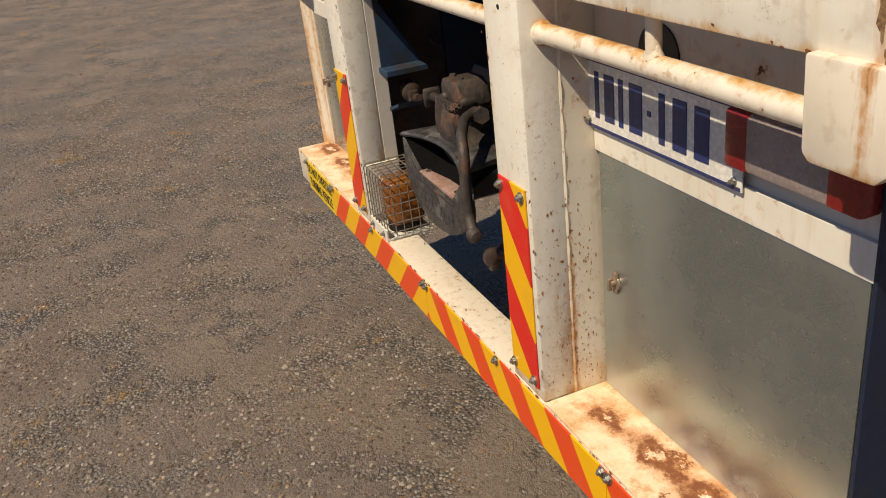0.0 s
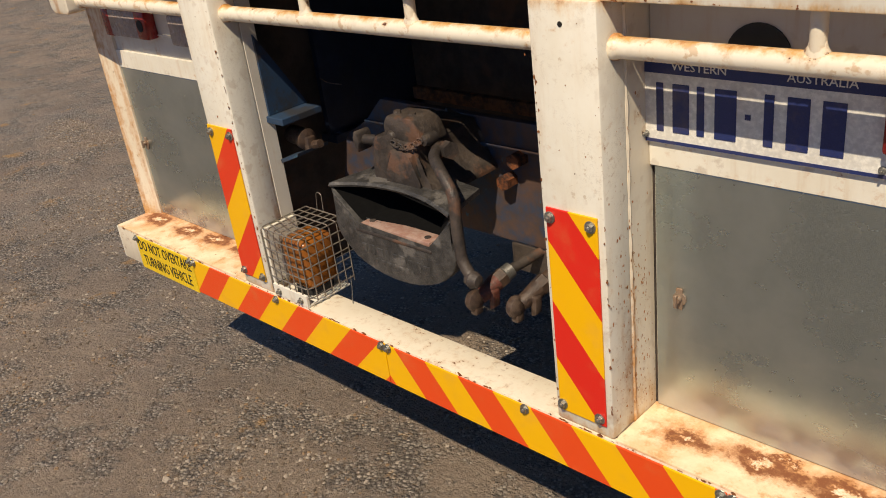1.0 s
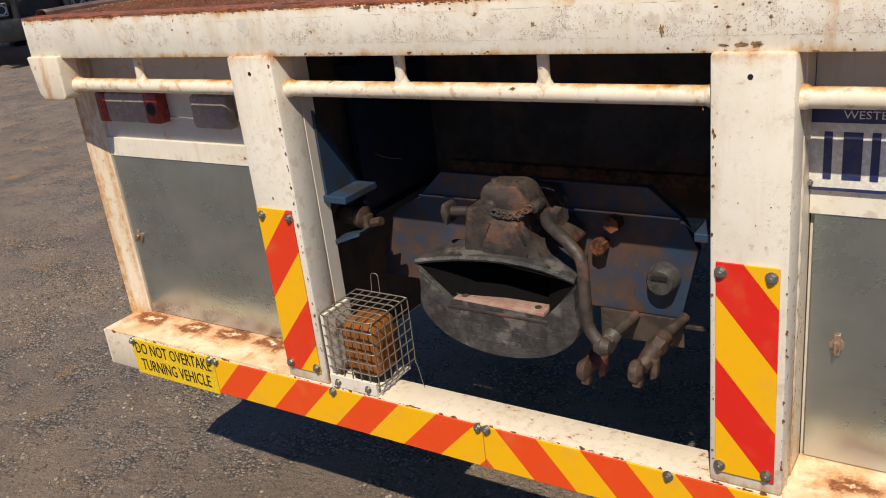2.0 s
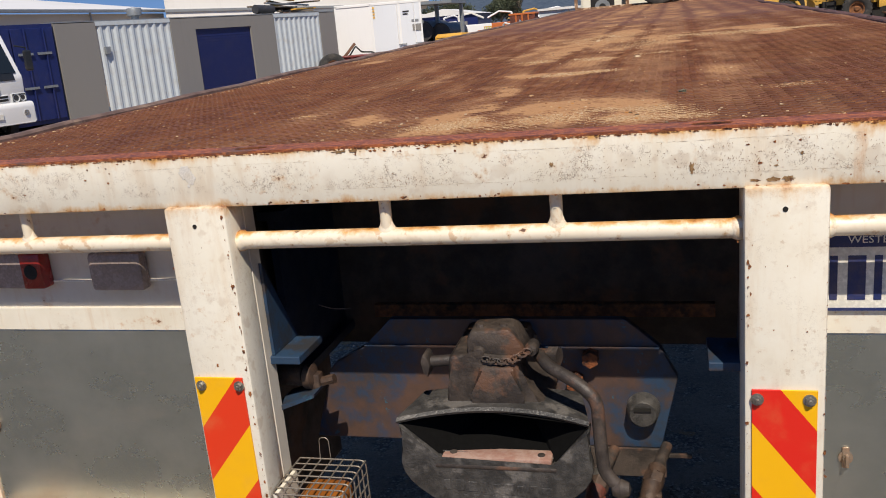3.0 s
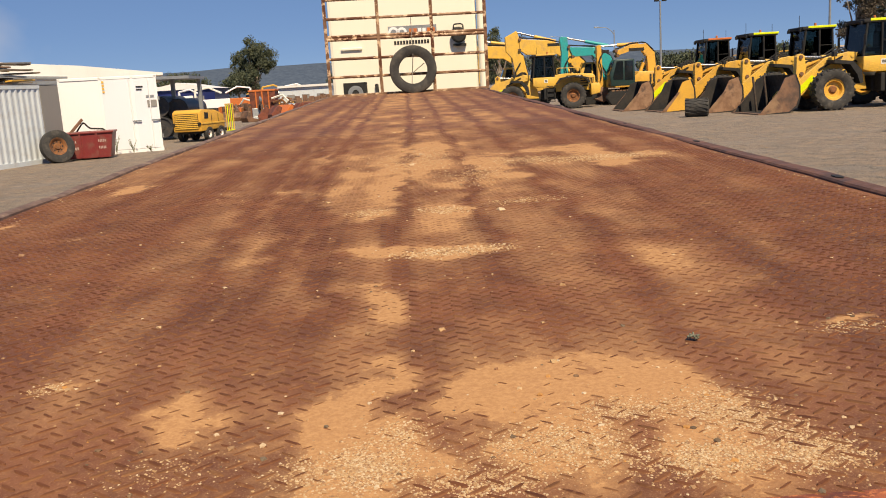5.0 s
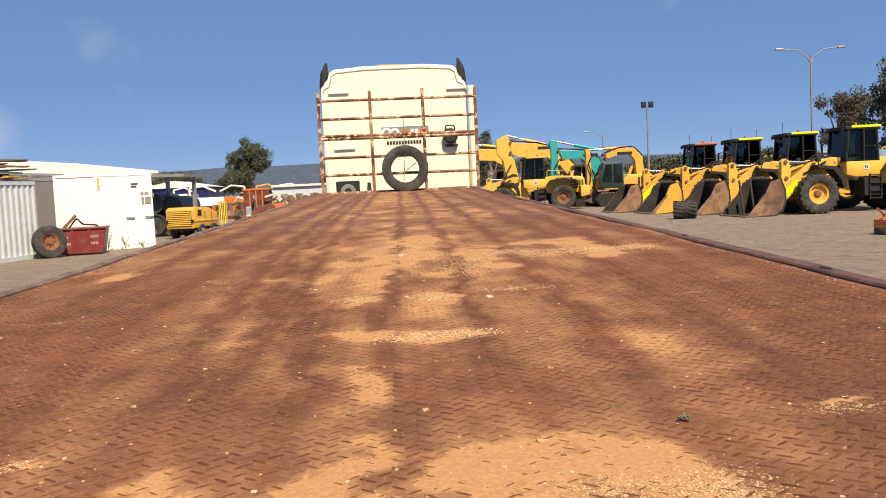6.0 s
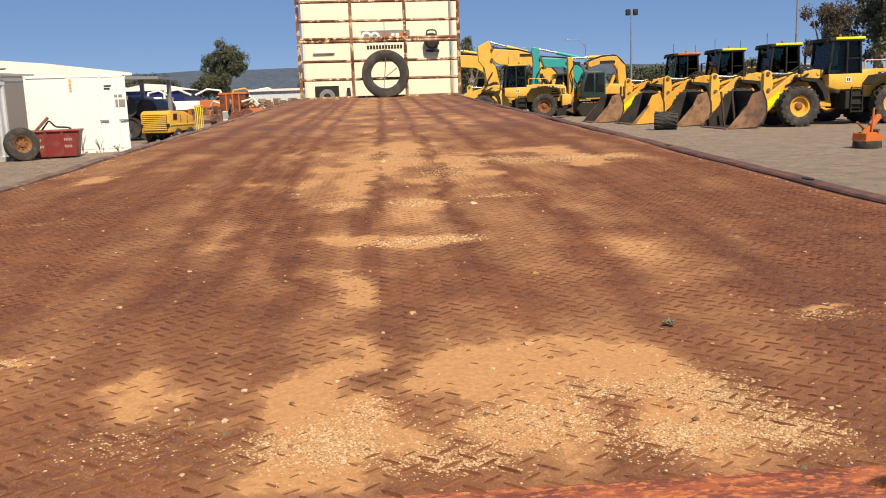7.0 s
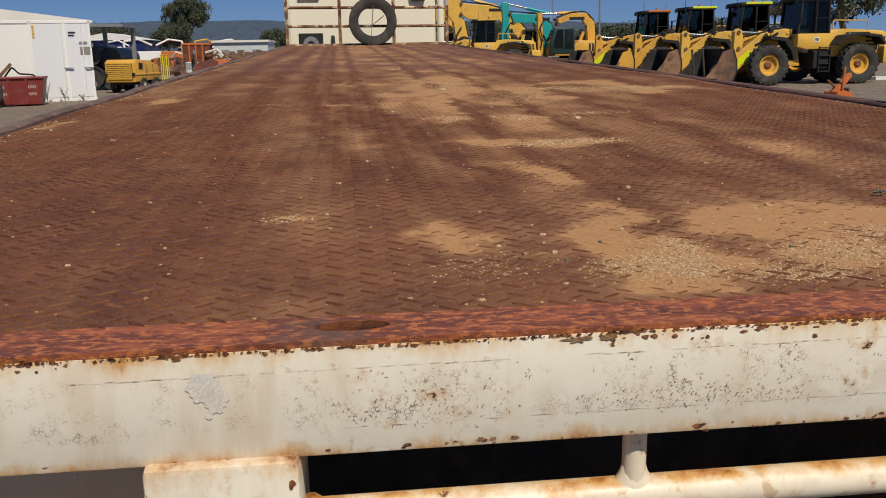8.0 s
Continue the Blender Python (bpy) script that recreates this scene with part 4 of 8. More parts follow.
part("boss_slot", box(0.239, 0.271, 0.237, 0.242, 0.814, 0.821), m_ink, boss)

# air couplings
m_brass = rusted("corroded_brass", (0.070, 0.042, 0.028), (0.038, 0.024, 0.019), (0.095, 0.065, 0.048), 50.0, 0.55)
m_red_cap = rusted("rusty_red_cap", (0.13, 0.036, 0.024), (0.060, 0.028, 0.020), None, 60.0, 0.6)
for ax, az, ay, body_paint in ((0.160, 0.672, 0.098, m_red_cap), (0.262, 0.684, 0.105, m_brass)):
    disc = turned([(0.0, -0.012), (0.020, -0.012), (0.023, -0.006), (0.023, 0.004), (0.015, 0.010), (0.0, 0.012)], "x", (ax - 0.004, ay, az), 16)
    box(ax - 0.012, ax + 0.006, ay - 0.012, ay + 0.010, az - 0.030, az - 0.010, 0.004, disc)
    glad = part("air_coupling", disc, m_brass, trailer, "corroded brass air coupling", True)
    bodyc = rod((ax, ay + 0.008, az + 0.004), (ax + 0.010, ay + 0.052, az + 0.022), 0.015, 0.019, 10)
    prism([(ax + 0.012, az - 0.028), (ax + 0.026, az - 0.020), (ax + 0.028, az + 0.016), (ax + 0.014, az + 0.020)], "y", ay + 0.02, ay + 0.040, 0.003, bodyc)
    part("coupling_body", bodyc, body_paint, glad, "", True)
    part("coupling_nut", rod((ax + 0.010, ay + 0.052, az + 0.022), (ax + 0.015, ay + 0.070, az + 0.030), 0.020, seg=6), m_brass, glad)
    part("hose_collar", rod((ax + 0.015, ay + 0.070, az + 0.030), (ax + 0.019, ay + 0.088, az + 0.036), 0.017, seg=12), m_zinc if ax < 0.2 else m_brass, glad, "", True)
    part("hose_tail", rod((ax + 0.019, ay + 0.088, az + 0.036), (ax + 0.036, 0.264, az + 0.045), 0.011, seg=12), m_hitch, glad, "", True)
part("air_bracket", box(0.120, 0.296, 0.262, 0.268, 0.660, 0.722, 0.001), m_hitch, trailer, "rusty coupling bracket plate")
part("bracket_lip", box(0.286, 0.345, 0.255, 0.262, 0.708, 0.716, 0.001), m_hitch, trailer)
c = rod((-0.45, 0.16, 0.915), (-0.395, 0.15, 0.918), 0.022, seg=12)
turned([(0.0, -0.012), (0.024, -0.01), (0.026, 0.006), (0.014, 0.012), (0.0, 0.016)], "x", (-0.385, 0.148, 0.916), 12, c)
box(-0.385, -0.362, 0.135, 0.160, 0.890, 0.925, 0.004, c)
rod((-0.362, 0.150, 0.905), (-0.335, 0.150, 0.912), 0.010, seg=8, bm=c)
part("air_coupling", c, m_brass, trailer, "corroded brass air coupling", True)
part("coupling_shelf", prism([(-0.45, 0.868), (-0.36, 0.900), (-0.362, 0.892), (-0.45, 0.858)], "y", 0.10, 0.19), m_blue, trailer)
part("loose_wire", sweep(bend([(-0.275, 0.12, 0.60), (-0.25, 0.10, 0.58), (-0.22, 0.07, 0.562), (-0.16, 0.06, 0.48)], 0.03), 0.0008, 5), m_wire, trailer)
part("loose_wire", sweep(bend([(-0.375, 0.21, 1.045), (-0.345, 0.21, 1.036), (-0.31, 0.22, 1.034)], 0.02), 0.0012, 5), m_brass, trailer)

# amber lamp in its wire cage
lamp = part("lamp_mount", box(-0.425, -0.296, -0.001, 0.006, 0.561, 0.592, 0.001), m_cream, trailer, "white angle plate of the caged lamp")
for bx in (-0.402, -0.318):
    bolt((bx, -0.001, 0.576), (0, -1, 0), lamp, 0.006)
part("lamp_backing", box(-0.428, -0.420, 0.004, 0.10, 0.590, 0.735, 0.001), m_cream, lamp)
part("mount_foot", box(-0.425, -0.296, 0.006, 0.13, 0.561, 0.566, 0.001), m_cream, lamp)
amber = Nodes("amber_lens")
amber.bump(amber.noise(60, 3), 0.2, 0.001)
m_amber = amber.done(amber.mix(amber.noise(25, 4), (0.34, 0.115, 0.018), (0.16, 0.052, 0.012)), 0.22, 0.0)
part("amber_lens", box(-0.402, -0.308, 0.026, 0.120, 0.585, 0.712, 0.018, segments=4), m_amber, lamp, "dirty amber lamp lens", True)
part("lamp_base", rod((-0.357, 0.073, 0.566), (-0.357, 0.073, 0.590), 0.045, seg=24), m_black, lamp)
X0, X1, Y0, Y1, Z0, Z1 = -0.430, -0.288, 0.002, 0.140, 0.585, 0.738
cage = thing("cage", "", "", None)
cage.parent = lamp
for k in range(7):
    z = Z0 + (Z1 - Z0) * k / 6
    c = 0.014
    loop = bend([(X0, Y1, z), (X0, Y0, z), (X1, Y0, z), (X1, Y1, z)], c, 4)
    part("cage_wire", sweep(loop, 0.0016, 6), m_wire, cage)
for k in range(7):
    x = X0 + (X1 - X0) * k / 6
    part("cage_wire", sweep(bend([(x, Y0, Z0 - 0.012), (x, Y0, Z1), (x, Y1, Z1)], 0.012, 4), 0.0016, 6), m_wire, cage)
for k in range(1, 7):
    y = Y0 + (Y1 - Y0) * k / 6
    part("cage_wire", sweep(bend([(X1, y, Z0 - 0.012), (X1, y, Z1), (X0, y, Z1)], 0.012, 4), 0.0016, 6), m_wire, cage)
part("wire_hook", sweep(bend([(-0.385, Y1, Z1), (-0.385, Y1 + 0.005, Z1 + 0.045), (-0.365, Y1 + 0.005, Z1 + 0.045), (-0.362, Y1, Z1)], 0.015), 0.0009, 5), m_wire, cage)


# ---- the deck: tread plate with dust ----
LUG_END = 4.6
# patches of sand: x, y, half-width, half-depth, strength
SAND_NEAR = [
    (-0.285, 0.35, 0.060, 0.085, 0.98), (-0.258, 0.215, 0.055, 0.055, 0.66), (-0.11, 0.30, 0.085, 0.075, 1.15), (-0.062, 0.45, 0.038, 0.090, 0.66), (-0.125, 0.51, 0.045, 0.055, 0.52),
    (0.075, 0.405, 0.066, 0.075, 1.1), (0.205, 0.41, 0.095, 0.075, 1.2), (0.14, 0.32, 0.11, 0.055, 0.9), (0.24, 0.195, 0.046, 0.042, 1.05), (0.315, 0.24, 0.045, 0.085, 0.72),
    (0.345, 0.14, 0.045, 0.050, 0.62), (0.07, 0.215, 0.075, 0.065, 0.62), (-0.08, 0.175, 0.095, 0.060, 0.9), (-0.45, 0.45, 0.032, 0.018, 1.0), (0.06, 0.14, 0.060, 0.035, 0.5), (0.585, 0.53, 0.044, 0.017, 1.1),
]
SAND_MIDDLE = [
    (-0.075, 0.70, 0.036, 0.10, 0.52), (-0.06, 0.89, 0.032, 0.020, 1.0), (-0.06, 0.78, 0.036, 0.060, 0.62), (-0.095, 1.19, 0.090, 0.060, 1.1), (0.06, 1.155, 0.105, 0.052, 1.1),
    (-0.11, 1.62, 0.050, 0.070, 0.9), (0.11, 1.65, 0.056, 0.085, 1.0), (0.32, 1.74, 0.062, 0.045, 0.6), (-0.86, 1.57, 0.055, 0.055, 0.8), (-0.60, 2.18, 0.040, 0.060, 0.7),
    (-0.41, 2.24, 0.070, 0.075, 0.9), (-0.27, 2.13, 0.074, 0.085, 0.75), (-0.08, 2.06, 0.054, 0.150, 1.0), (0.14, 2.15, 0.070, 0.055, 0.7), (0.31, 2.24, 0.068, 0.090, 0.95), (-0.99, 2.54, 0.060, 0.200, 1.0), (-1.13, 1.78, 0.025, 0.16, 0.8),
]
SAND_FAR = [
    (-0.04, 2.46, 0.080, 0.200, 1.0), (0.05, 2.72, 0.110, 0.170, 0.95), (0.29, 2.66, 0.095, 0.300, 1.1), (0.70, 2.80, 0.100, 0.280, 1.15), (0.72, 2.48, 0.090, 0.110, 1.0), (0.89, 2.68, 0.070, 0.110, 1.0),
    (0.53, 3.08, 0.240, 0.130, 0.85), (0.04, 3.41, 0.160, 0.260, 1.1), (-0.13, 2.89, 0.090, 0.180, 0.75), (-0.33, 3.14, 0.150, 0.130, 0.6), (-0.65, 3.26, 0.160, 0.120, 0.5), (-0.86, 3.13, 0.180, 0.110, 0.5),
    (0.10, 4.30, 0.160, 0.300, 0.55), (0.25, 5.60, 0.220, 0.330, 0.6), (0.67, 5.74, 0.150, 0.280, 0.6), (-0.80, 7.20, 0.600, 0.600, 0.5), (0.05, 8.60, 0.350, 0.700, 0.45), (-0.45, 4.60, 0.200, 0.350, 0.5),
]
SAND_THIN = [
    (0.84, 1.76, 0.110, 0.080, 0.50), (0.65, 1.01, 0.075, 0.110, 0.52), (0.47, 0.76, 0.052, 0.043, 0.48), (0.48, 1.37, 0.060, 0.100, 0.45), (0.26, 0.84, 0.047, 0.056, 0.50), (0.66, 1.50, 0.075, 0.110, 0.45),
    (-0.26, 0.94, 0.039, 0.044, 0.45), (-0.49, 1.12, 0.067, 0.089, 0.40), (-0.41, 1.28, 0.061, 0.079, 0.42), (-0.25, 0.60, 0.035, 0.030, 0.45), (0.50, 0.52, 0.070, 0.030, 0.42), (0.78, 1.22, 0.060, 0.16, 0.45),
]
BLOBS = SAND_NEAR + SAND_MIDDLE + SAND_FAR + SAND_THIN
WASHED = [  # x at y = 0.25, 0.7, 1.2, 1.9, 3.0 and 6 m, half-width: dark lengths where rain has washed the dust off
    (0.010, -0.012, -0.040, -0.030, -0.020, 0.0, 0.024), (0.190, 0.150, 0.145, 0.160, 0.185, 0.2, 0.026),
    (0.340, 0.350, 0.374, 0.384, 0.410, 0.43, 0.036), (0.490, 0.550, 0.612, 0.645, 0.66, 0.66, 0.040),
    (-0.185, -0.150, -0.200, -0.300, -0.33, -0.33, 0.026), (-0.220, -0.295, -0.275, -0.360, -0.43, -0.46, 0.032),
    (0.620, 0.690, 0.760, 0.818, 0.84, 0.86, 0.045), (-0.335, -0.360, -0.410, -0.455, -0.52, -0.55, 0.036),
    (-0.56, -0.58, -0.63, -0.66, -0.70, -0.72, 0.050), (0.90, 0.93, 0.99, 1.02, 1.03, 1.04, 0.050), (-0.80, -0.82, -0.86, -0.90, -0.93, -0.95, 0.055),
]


def fleck(x, y, sx, sy, seed, octaves=4):
    """Smooth value noise, 0 to 1, with cells of sx by sy metres and finer octaves."""
    out, amp, total = np.zeros_like(x), 1.0, 0.0
    for o in range(octaves):
        g = np.random.default_rng(seed + o).random((97, 97))
        u, v = x / sx * 2 ** o + 31.7, y / sy * 2 ** o + 11.3
        i, j = np.floor(u).astype(int), np.floor(v).astype(int)
        fu, fv = u - i, v - j
        fu, fv = fu * fu * (3 - 2 * fu), fv * fv * (3 - 2 * fv)
        i, j = i % 96, j % 96
        out += amp * ((g[i, j] * (1 - fu) + g[i + 1, j] * fu) * (1 - fv) + (g[i, j + 1] * (1 - fu) + g[i + 1, j + 1] * fu) * fv)
        total += amp
        amp *= 0.55
    return out / total


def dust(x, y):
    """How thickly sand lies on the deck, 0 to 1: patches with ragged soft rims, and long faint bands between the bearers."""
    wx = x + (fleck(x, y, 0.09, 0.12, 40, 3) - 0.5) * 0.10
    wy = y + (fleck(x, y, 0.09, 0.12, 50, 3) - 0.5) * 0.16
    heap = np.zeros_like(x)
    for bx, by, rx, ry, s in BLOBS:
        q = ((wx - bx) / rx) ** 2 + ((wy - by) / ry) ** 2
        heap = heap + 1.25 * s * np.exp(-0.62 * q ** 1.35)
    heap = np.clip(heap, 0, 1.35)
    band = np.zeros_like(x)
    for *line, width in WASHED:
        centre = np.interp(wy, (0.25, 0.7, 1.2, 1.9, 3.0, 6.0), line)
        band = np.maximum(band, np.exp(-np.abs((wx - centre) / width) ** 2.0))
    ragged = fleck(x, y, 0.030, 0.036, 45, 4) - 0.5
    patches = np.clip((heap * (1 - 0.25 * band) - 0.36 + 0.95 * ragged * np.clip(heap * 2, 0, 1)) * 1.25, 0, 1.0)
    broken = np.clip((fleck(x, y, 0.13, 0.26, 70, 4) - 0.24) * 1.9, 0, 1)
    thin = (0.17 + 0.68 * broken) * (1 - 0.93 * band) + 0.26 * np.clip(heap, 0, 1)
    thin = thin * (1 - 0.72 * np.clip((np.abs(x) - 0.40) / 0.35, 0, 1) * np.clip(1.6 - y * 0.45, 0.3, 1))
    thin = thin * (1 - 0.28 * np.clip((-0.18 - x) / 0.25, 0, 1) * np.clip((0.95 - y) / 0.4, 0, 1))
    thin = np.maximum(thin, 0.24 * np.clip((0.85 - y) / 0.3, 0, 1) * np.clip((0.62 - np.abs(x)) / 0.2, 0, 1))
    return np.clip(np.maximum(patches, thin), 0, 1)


def deck_material():
    n = Nodes("rusty_tread_plate")
    layer = n.add("ShaderNodeAttribute", attribute_name="dust").outputs["Fac"]
    grain = n.noise(150, 4, 0.7)
    mottled = n.noise(9, 6, 0.62)
    rust = n.mix(n.ramp(mottled, 0.32, 0.68), (0.106, 0.037, 0.021), (0.182, 0.066, 0.032))
    rust = n.mix(n.ramp(n.noise(1.0, 4, 0.6, n.scaled(n.co, (6, 0.9, 1))), 0.46, 0.70, 0, 0.5), rust, (0.060, 0.023, 0.017))
    rust = n.mix(n.ramp(grain, 0.58, 0.75, 0, 0.5), rust, (0.262, 0.118, 0.062))
    edge = n.math("ADD", layer, n.math("MULTIPLY", n.math("SUBTRACT", n.noise(38, 6, 0.7), 0.5), 0.75))
    ragged = n.math("ADD", layer, n.math("MULTIPLY", n.math("SUBTRACT", n.noise(85, 5, 0.72), 0.5), 0.95))
    cover = n.math("MAXIMUM", n.ramp(edge, 0.02, 1.0, 0, 0.80), n.ramp(ragged, 0.62, 0.80))
    sand = n.mix(n.ramp(grain, 0.35, 0.7), (0.372, 0.190, 0.083), (0.475, 0.259, 0.115))
    n.bump(n.math("ADD", n.math("MULTIPLY", grain, 0.5), n.noise(420, 2)), 0.35, 0.0015)
    col = n.mix(cover, rust, sand)
    speck = n.noise(420, 4, 0.8)
    col = n.mix(n.ramp(speck, 0.54, 0.70, 0, 0.55), col, (0.490, 0.284, 0.154))
    col = n.mix(n.math("MULTIPLY", n.ramp(speck, 0.46, 0.30, 0, 0.55), n.ramp(cover, 0, 1, 1, 0.35)), col, (0.059, 0.025, 0.017))
    return n.done(col, n.ramp(cover, 0, 1, 0.75, 0.95), Specular_IOR_Level=0.3)


m_deck = deck_material()


def lug_material():
    """Rubbed lug tops: darker, a little polished, dusty where sand lies."""
    n = Nodes("rubbed_lug_steel")
    layer = n.add("ShaderNodeAttribute", attribute_name="dust").outputs["Fac"]
    tone = n.mix(n.ramp(n.noise(11, 5), 0.35, 0.65), (0.083, 0.030, 0.018), (0.146, 0.054, 0.027))
    tone = n.mix(n.ramp(n.noise(160, 4), 0.5, 0.7, 0, 0.6), tone, (0.222, 0.104, 0.056))
    tone = n.mix(n.ramp(n.noise(34, 4), 0.56, 0.70, 0, 0.45), tone, (0.079, 0.029, 0.020))
    n.bump(n.noise(300, 3), 0.3, 0.001)
    return n.done(n.mix(n.math("MULTIPLY", layer, 0.8), tone, (0.397, 0.216, 0.094)), 0.85, Specular_IOR_Level=0.12)


m_lug = lug_material()


def deck_z(x, y):
    return DECK + np.clip((y - 0.07) / 0.25, 0, 1) * (0.0030 * np.sin(x * 13) * np.sin(y * 2.3) + 0.002 * np.sin(y * 5.1 + x * 3))


def deck_mesh():
    xs = np.linspace(-1.20, 1.16, 169)
    ys = np.concatenate([np.arange(0.0735, 4.6, 0.0125), np.arange(4.6, 13.05, 0.05), [13.05]])
    gx, gy = np.meshgrid(xs, ys)
    gz = deck_z(gx, gy)
    verts = np.stack([gx, gy, gz], -1).reshape(-1, 3)
    nx, ny = len(xs), len(ys)
    i = (np.arange(ny - 1)[:, None] * nx + np.arange(nx - 1)[None]).reshape(-1)
    faces = np.stack([i, i + 1, i + 1 + nx, i + nx], -1)
    me = bpy.data.meshes.new("tread_plate")
    me.from_pydata(verts.tolist(), [], faces.tolist())
    a = me.attributes.new("dust", "FLOAT", "POINT")
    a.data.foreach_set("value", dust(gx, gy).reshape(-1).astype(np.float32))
    me.materials.append(m_deck)
    for p in me.polygons:
        p.use_smooth = True
    return me


deck = tagged(new("deck_plate", deck_mesh()), "rusty brown tread-plate deck strewn with sand")
deck.parent = trailer
slab = part("deck_slab", box(-1.20, 1.16, 0.09, 13.06, 1.35, 1.384), m_blue_dark, trailer)


def lug_field():
    """Raised lozenges of the tread plate, in alternating slants; deep sand buries some."""
    rng = np.random.default_rng(3)
    pitch, step = 0.0161, 0.0292
    rows, cols = int(LUG_END / step), int(2.36 / pitch)
    i, j = np.meshgrid(np.arange(cols), np.arange(rows))
    i, j = i.reshape(-1), j.reshape(-1)
    x = -1.1907 + i * pitch
    y = 0.0912 + (j - 0.5 * (i % 2)) * step
    slant = np.where(i % 2 == 0, 1.0, -1.0) * radians(39) + rng.normal(0, 0.03, len(x))
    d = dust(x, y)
    keep = (d + rng.normal(0, 0.15, len(x)) < 0.90) & (y > 0.074) & (x > -1.175) & (x < 1.095)
    x, y, slant, d = x[keep], y[keep], slant[keep], d[keep]
    tall = 0.0017 * np.clip(1.15 - d, 0.35, 1) * np.clip(1.25 - y / 5, 0.4, 1)
    n = len(x)
    prof = np.array([(-1, 0, 0), (-0.6, 0.52, 0), (0.6, 0.52, 0), (1, 0, 0), (0.6, -0.52, 0), (-0.6, -0.52, 0), (-0.86, 0, 1), (-0.5, 0.30, 1), (0.5, 0.30, 1), (0.86, 0, 1), (0.5, -0.30, 1), (-0.5, -0.30, 1)], float)
    px, py = prof[:, 0] * 0.0134, prof[:, 1] * 0.0058
    ca, sa = np.cos(slant)[:, None], np.sin(slant)[:, None]
    sunk = np.clip(1.25 - 0.75 * d, 0.5, 1.0) * rng.uniform(0.82, 1.06, n)
    px, py = px[None] * sunk[:, None], py[None] * (sunk * rng.uniform(0.75, 1.15, n))[:, None]
    vx = x[:, None] + px * ca - py * sa
    vy = y[:, None] + px * sa + py * ca
    vz = deck_z(x, y)[:, None] + prof[:, 2] * tall[:, None] - 0.0002
    verts = np.stack([vx, vy, vz], -1).reshape(-1, 3)
    tris = np.array([t for k in range(6) for t in ((k, (k + 1) % 6, 6 + k), ((k + 1) % 6, 6 + (k + 1) % 6, 6 + k))] + [(6, 8, 7), (6, 9, 8), (6, 10, 9), (6, 11, 10)])[:, ::-1]
    tris[12:] = tris[12:, ::-1]
    faces = (np.arange(n)[:, None, None] * 12 + tris[None]).reshape(-1, 3)
    me = bpy.data.meshes.new("tread_lugs")
    me.from_pydata(verts.tolist(), [], faces.tolist())
    a = me.attributes.new("dust", "FLOAT", "POINT")
    a.data.foreach_set("value", (np.clip(d * 0.22 + rng.normal(0, 0.08, n), 0, 0.6)[:, None] + (0.65 * np.clip(d * 1.2, 0, 1))[:, None] * (prof[:, 2] == 0)[None]).reshape(-1).astype(np.float32))
    me.materials.append(m_lug)
    return me


lugs = tagged(new("tread_relief", lug_field()), "raised slanted lugs of the tread plate", kind="stuff")
lugs.parent = trailer

# edge rails of the deck
for sx in (-1, 1):
    rng = random.Random(7 + sx)
    bm = bmesh.new()
    prev = None
    for k in range(66):
        y = 0.06 + k * 0.2
        z = (1.404 if sx < 0 else 1.4015) + rng.uniform(-0.004, 0.004) * (1.0 if sx < 0 else 0.5)
        w = rng.uniform(-0.004, 0.004)
        i0, i1, o0, o1 = (1.196, 1.206, 1.230, 1.241) if sx < 0 else (1.112, 1.119, 1.163, 1.172)
        ring = [bm.verts.new((sx * (px + w), y, pz)) for px, pz in ((i0, 1.375), (i0 + 0.002, z - 0.006), (i1, z - 0.001), (o0, z - 0.001), (o1, z - 0.008), (o1, 1.30))]
        if prev:
            for a in range(5):
                bm.faces.new((prev[a], prev[a + 1], ring[a + 1], ring[a]))
        prev = ring
    part("edge_rail", bm, m_pebble_rail if sx < 0 else m_rail_rust, trailer, "dark rusty edge rail", True)
for y in (0.75, 1.74, 2.92, 4.1, 5.3):
    part("stake_slot", prism(oval(1.142, y, 0.010, 0.030), "z", 1.3990, 1.4022), m_black, trailer, "dark oval stake slot")


def pebbles(name, spots, zfun, material, seed, label, parent=None):
    """Loose stones: small uneven octahedra, spots of (x, y, size)."""
    rng = np.random.default_rng(seed)
    s = np.asarray(spots)
    n = len(s)
    base = np.array([(1, 0, 0), (0, 1, 0), (-1, 0, 0), (0, -1, 0), (0.55, 0.55, 0.7), (-0.6, 0.5, 0.65), (-0.5, -0.6, 0.7), (0.6, -0.5, 0.6)])
    ang = rng.uniform(0, 6.28, n)
    st = rng.uniform(0.6, 1.2, (n, 8, 3)) * s[:, 2][:, None, None] * base[None]
    x = st[..., 0] * np.cos(ang)[:, None] - st[..., 1] * np.sin(ang)[:, None] + s[:, 0][:, None]
    y = st[..., 0] * np.sin(ang)[:, None] + st[..., 1] * np.cos(ang)[:, None] + s[:, 1][:, None]
    z = st[..., 2] * 0.75 + zfun(s[:, 0], s[:, 1])[:, None] - 0.0003
    verts = np.stack([x, y, z], -1).reshape(-1, 3)
    f = [(0, 4, 7), (1, 5, 4), (2, 6, 5), (3, 7, 6), (0, 1, 4), (1, 2, 5), (2, 3, 6), (3, 0, 7), (4, 5, 6), (4, 6, 7)]
    faces = (np.arange(n)[:, None, None] * 8 + np.array(f)[None]).reshape(-1, 3)
    me = bpy.data.meshes.new(name)
    me.from_pydata(verts.tolist(), [], faces.tolist())
    me.materials.append(material)
    ob = tagged(new(name, me), label, "gravel", kind="stuff")
    if parent:
        ob.matrix_world = parent
    return ob


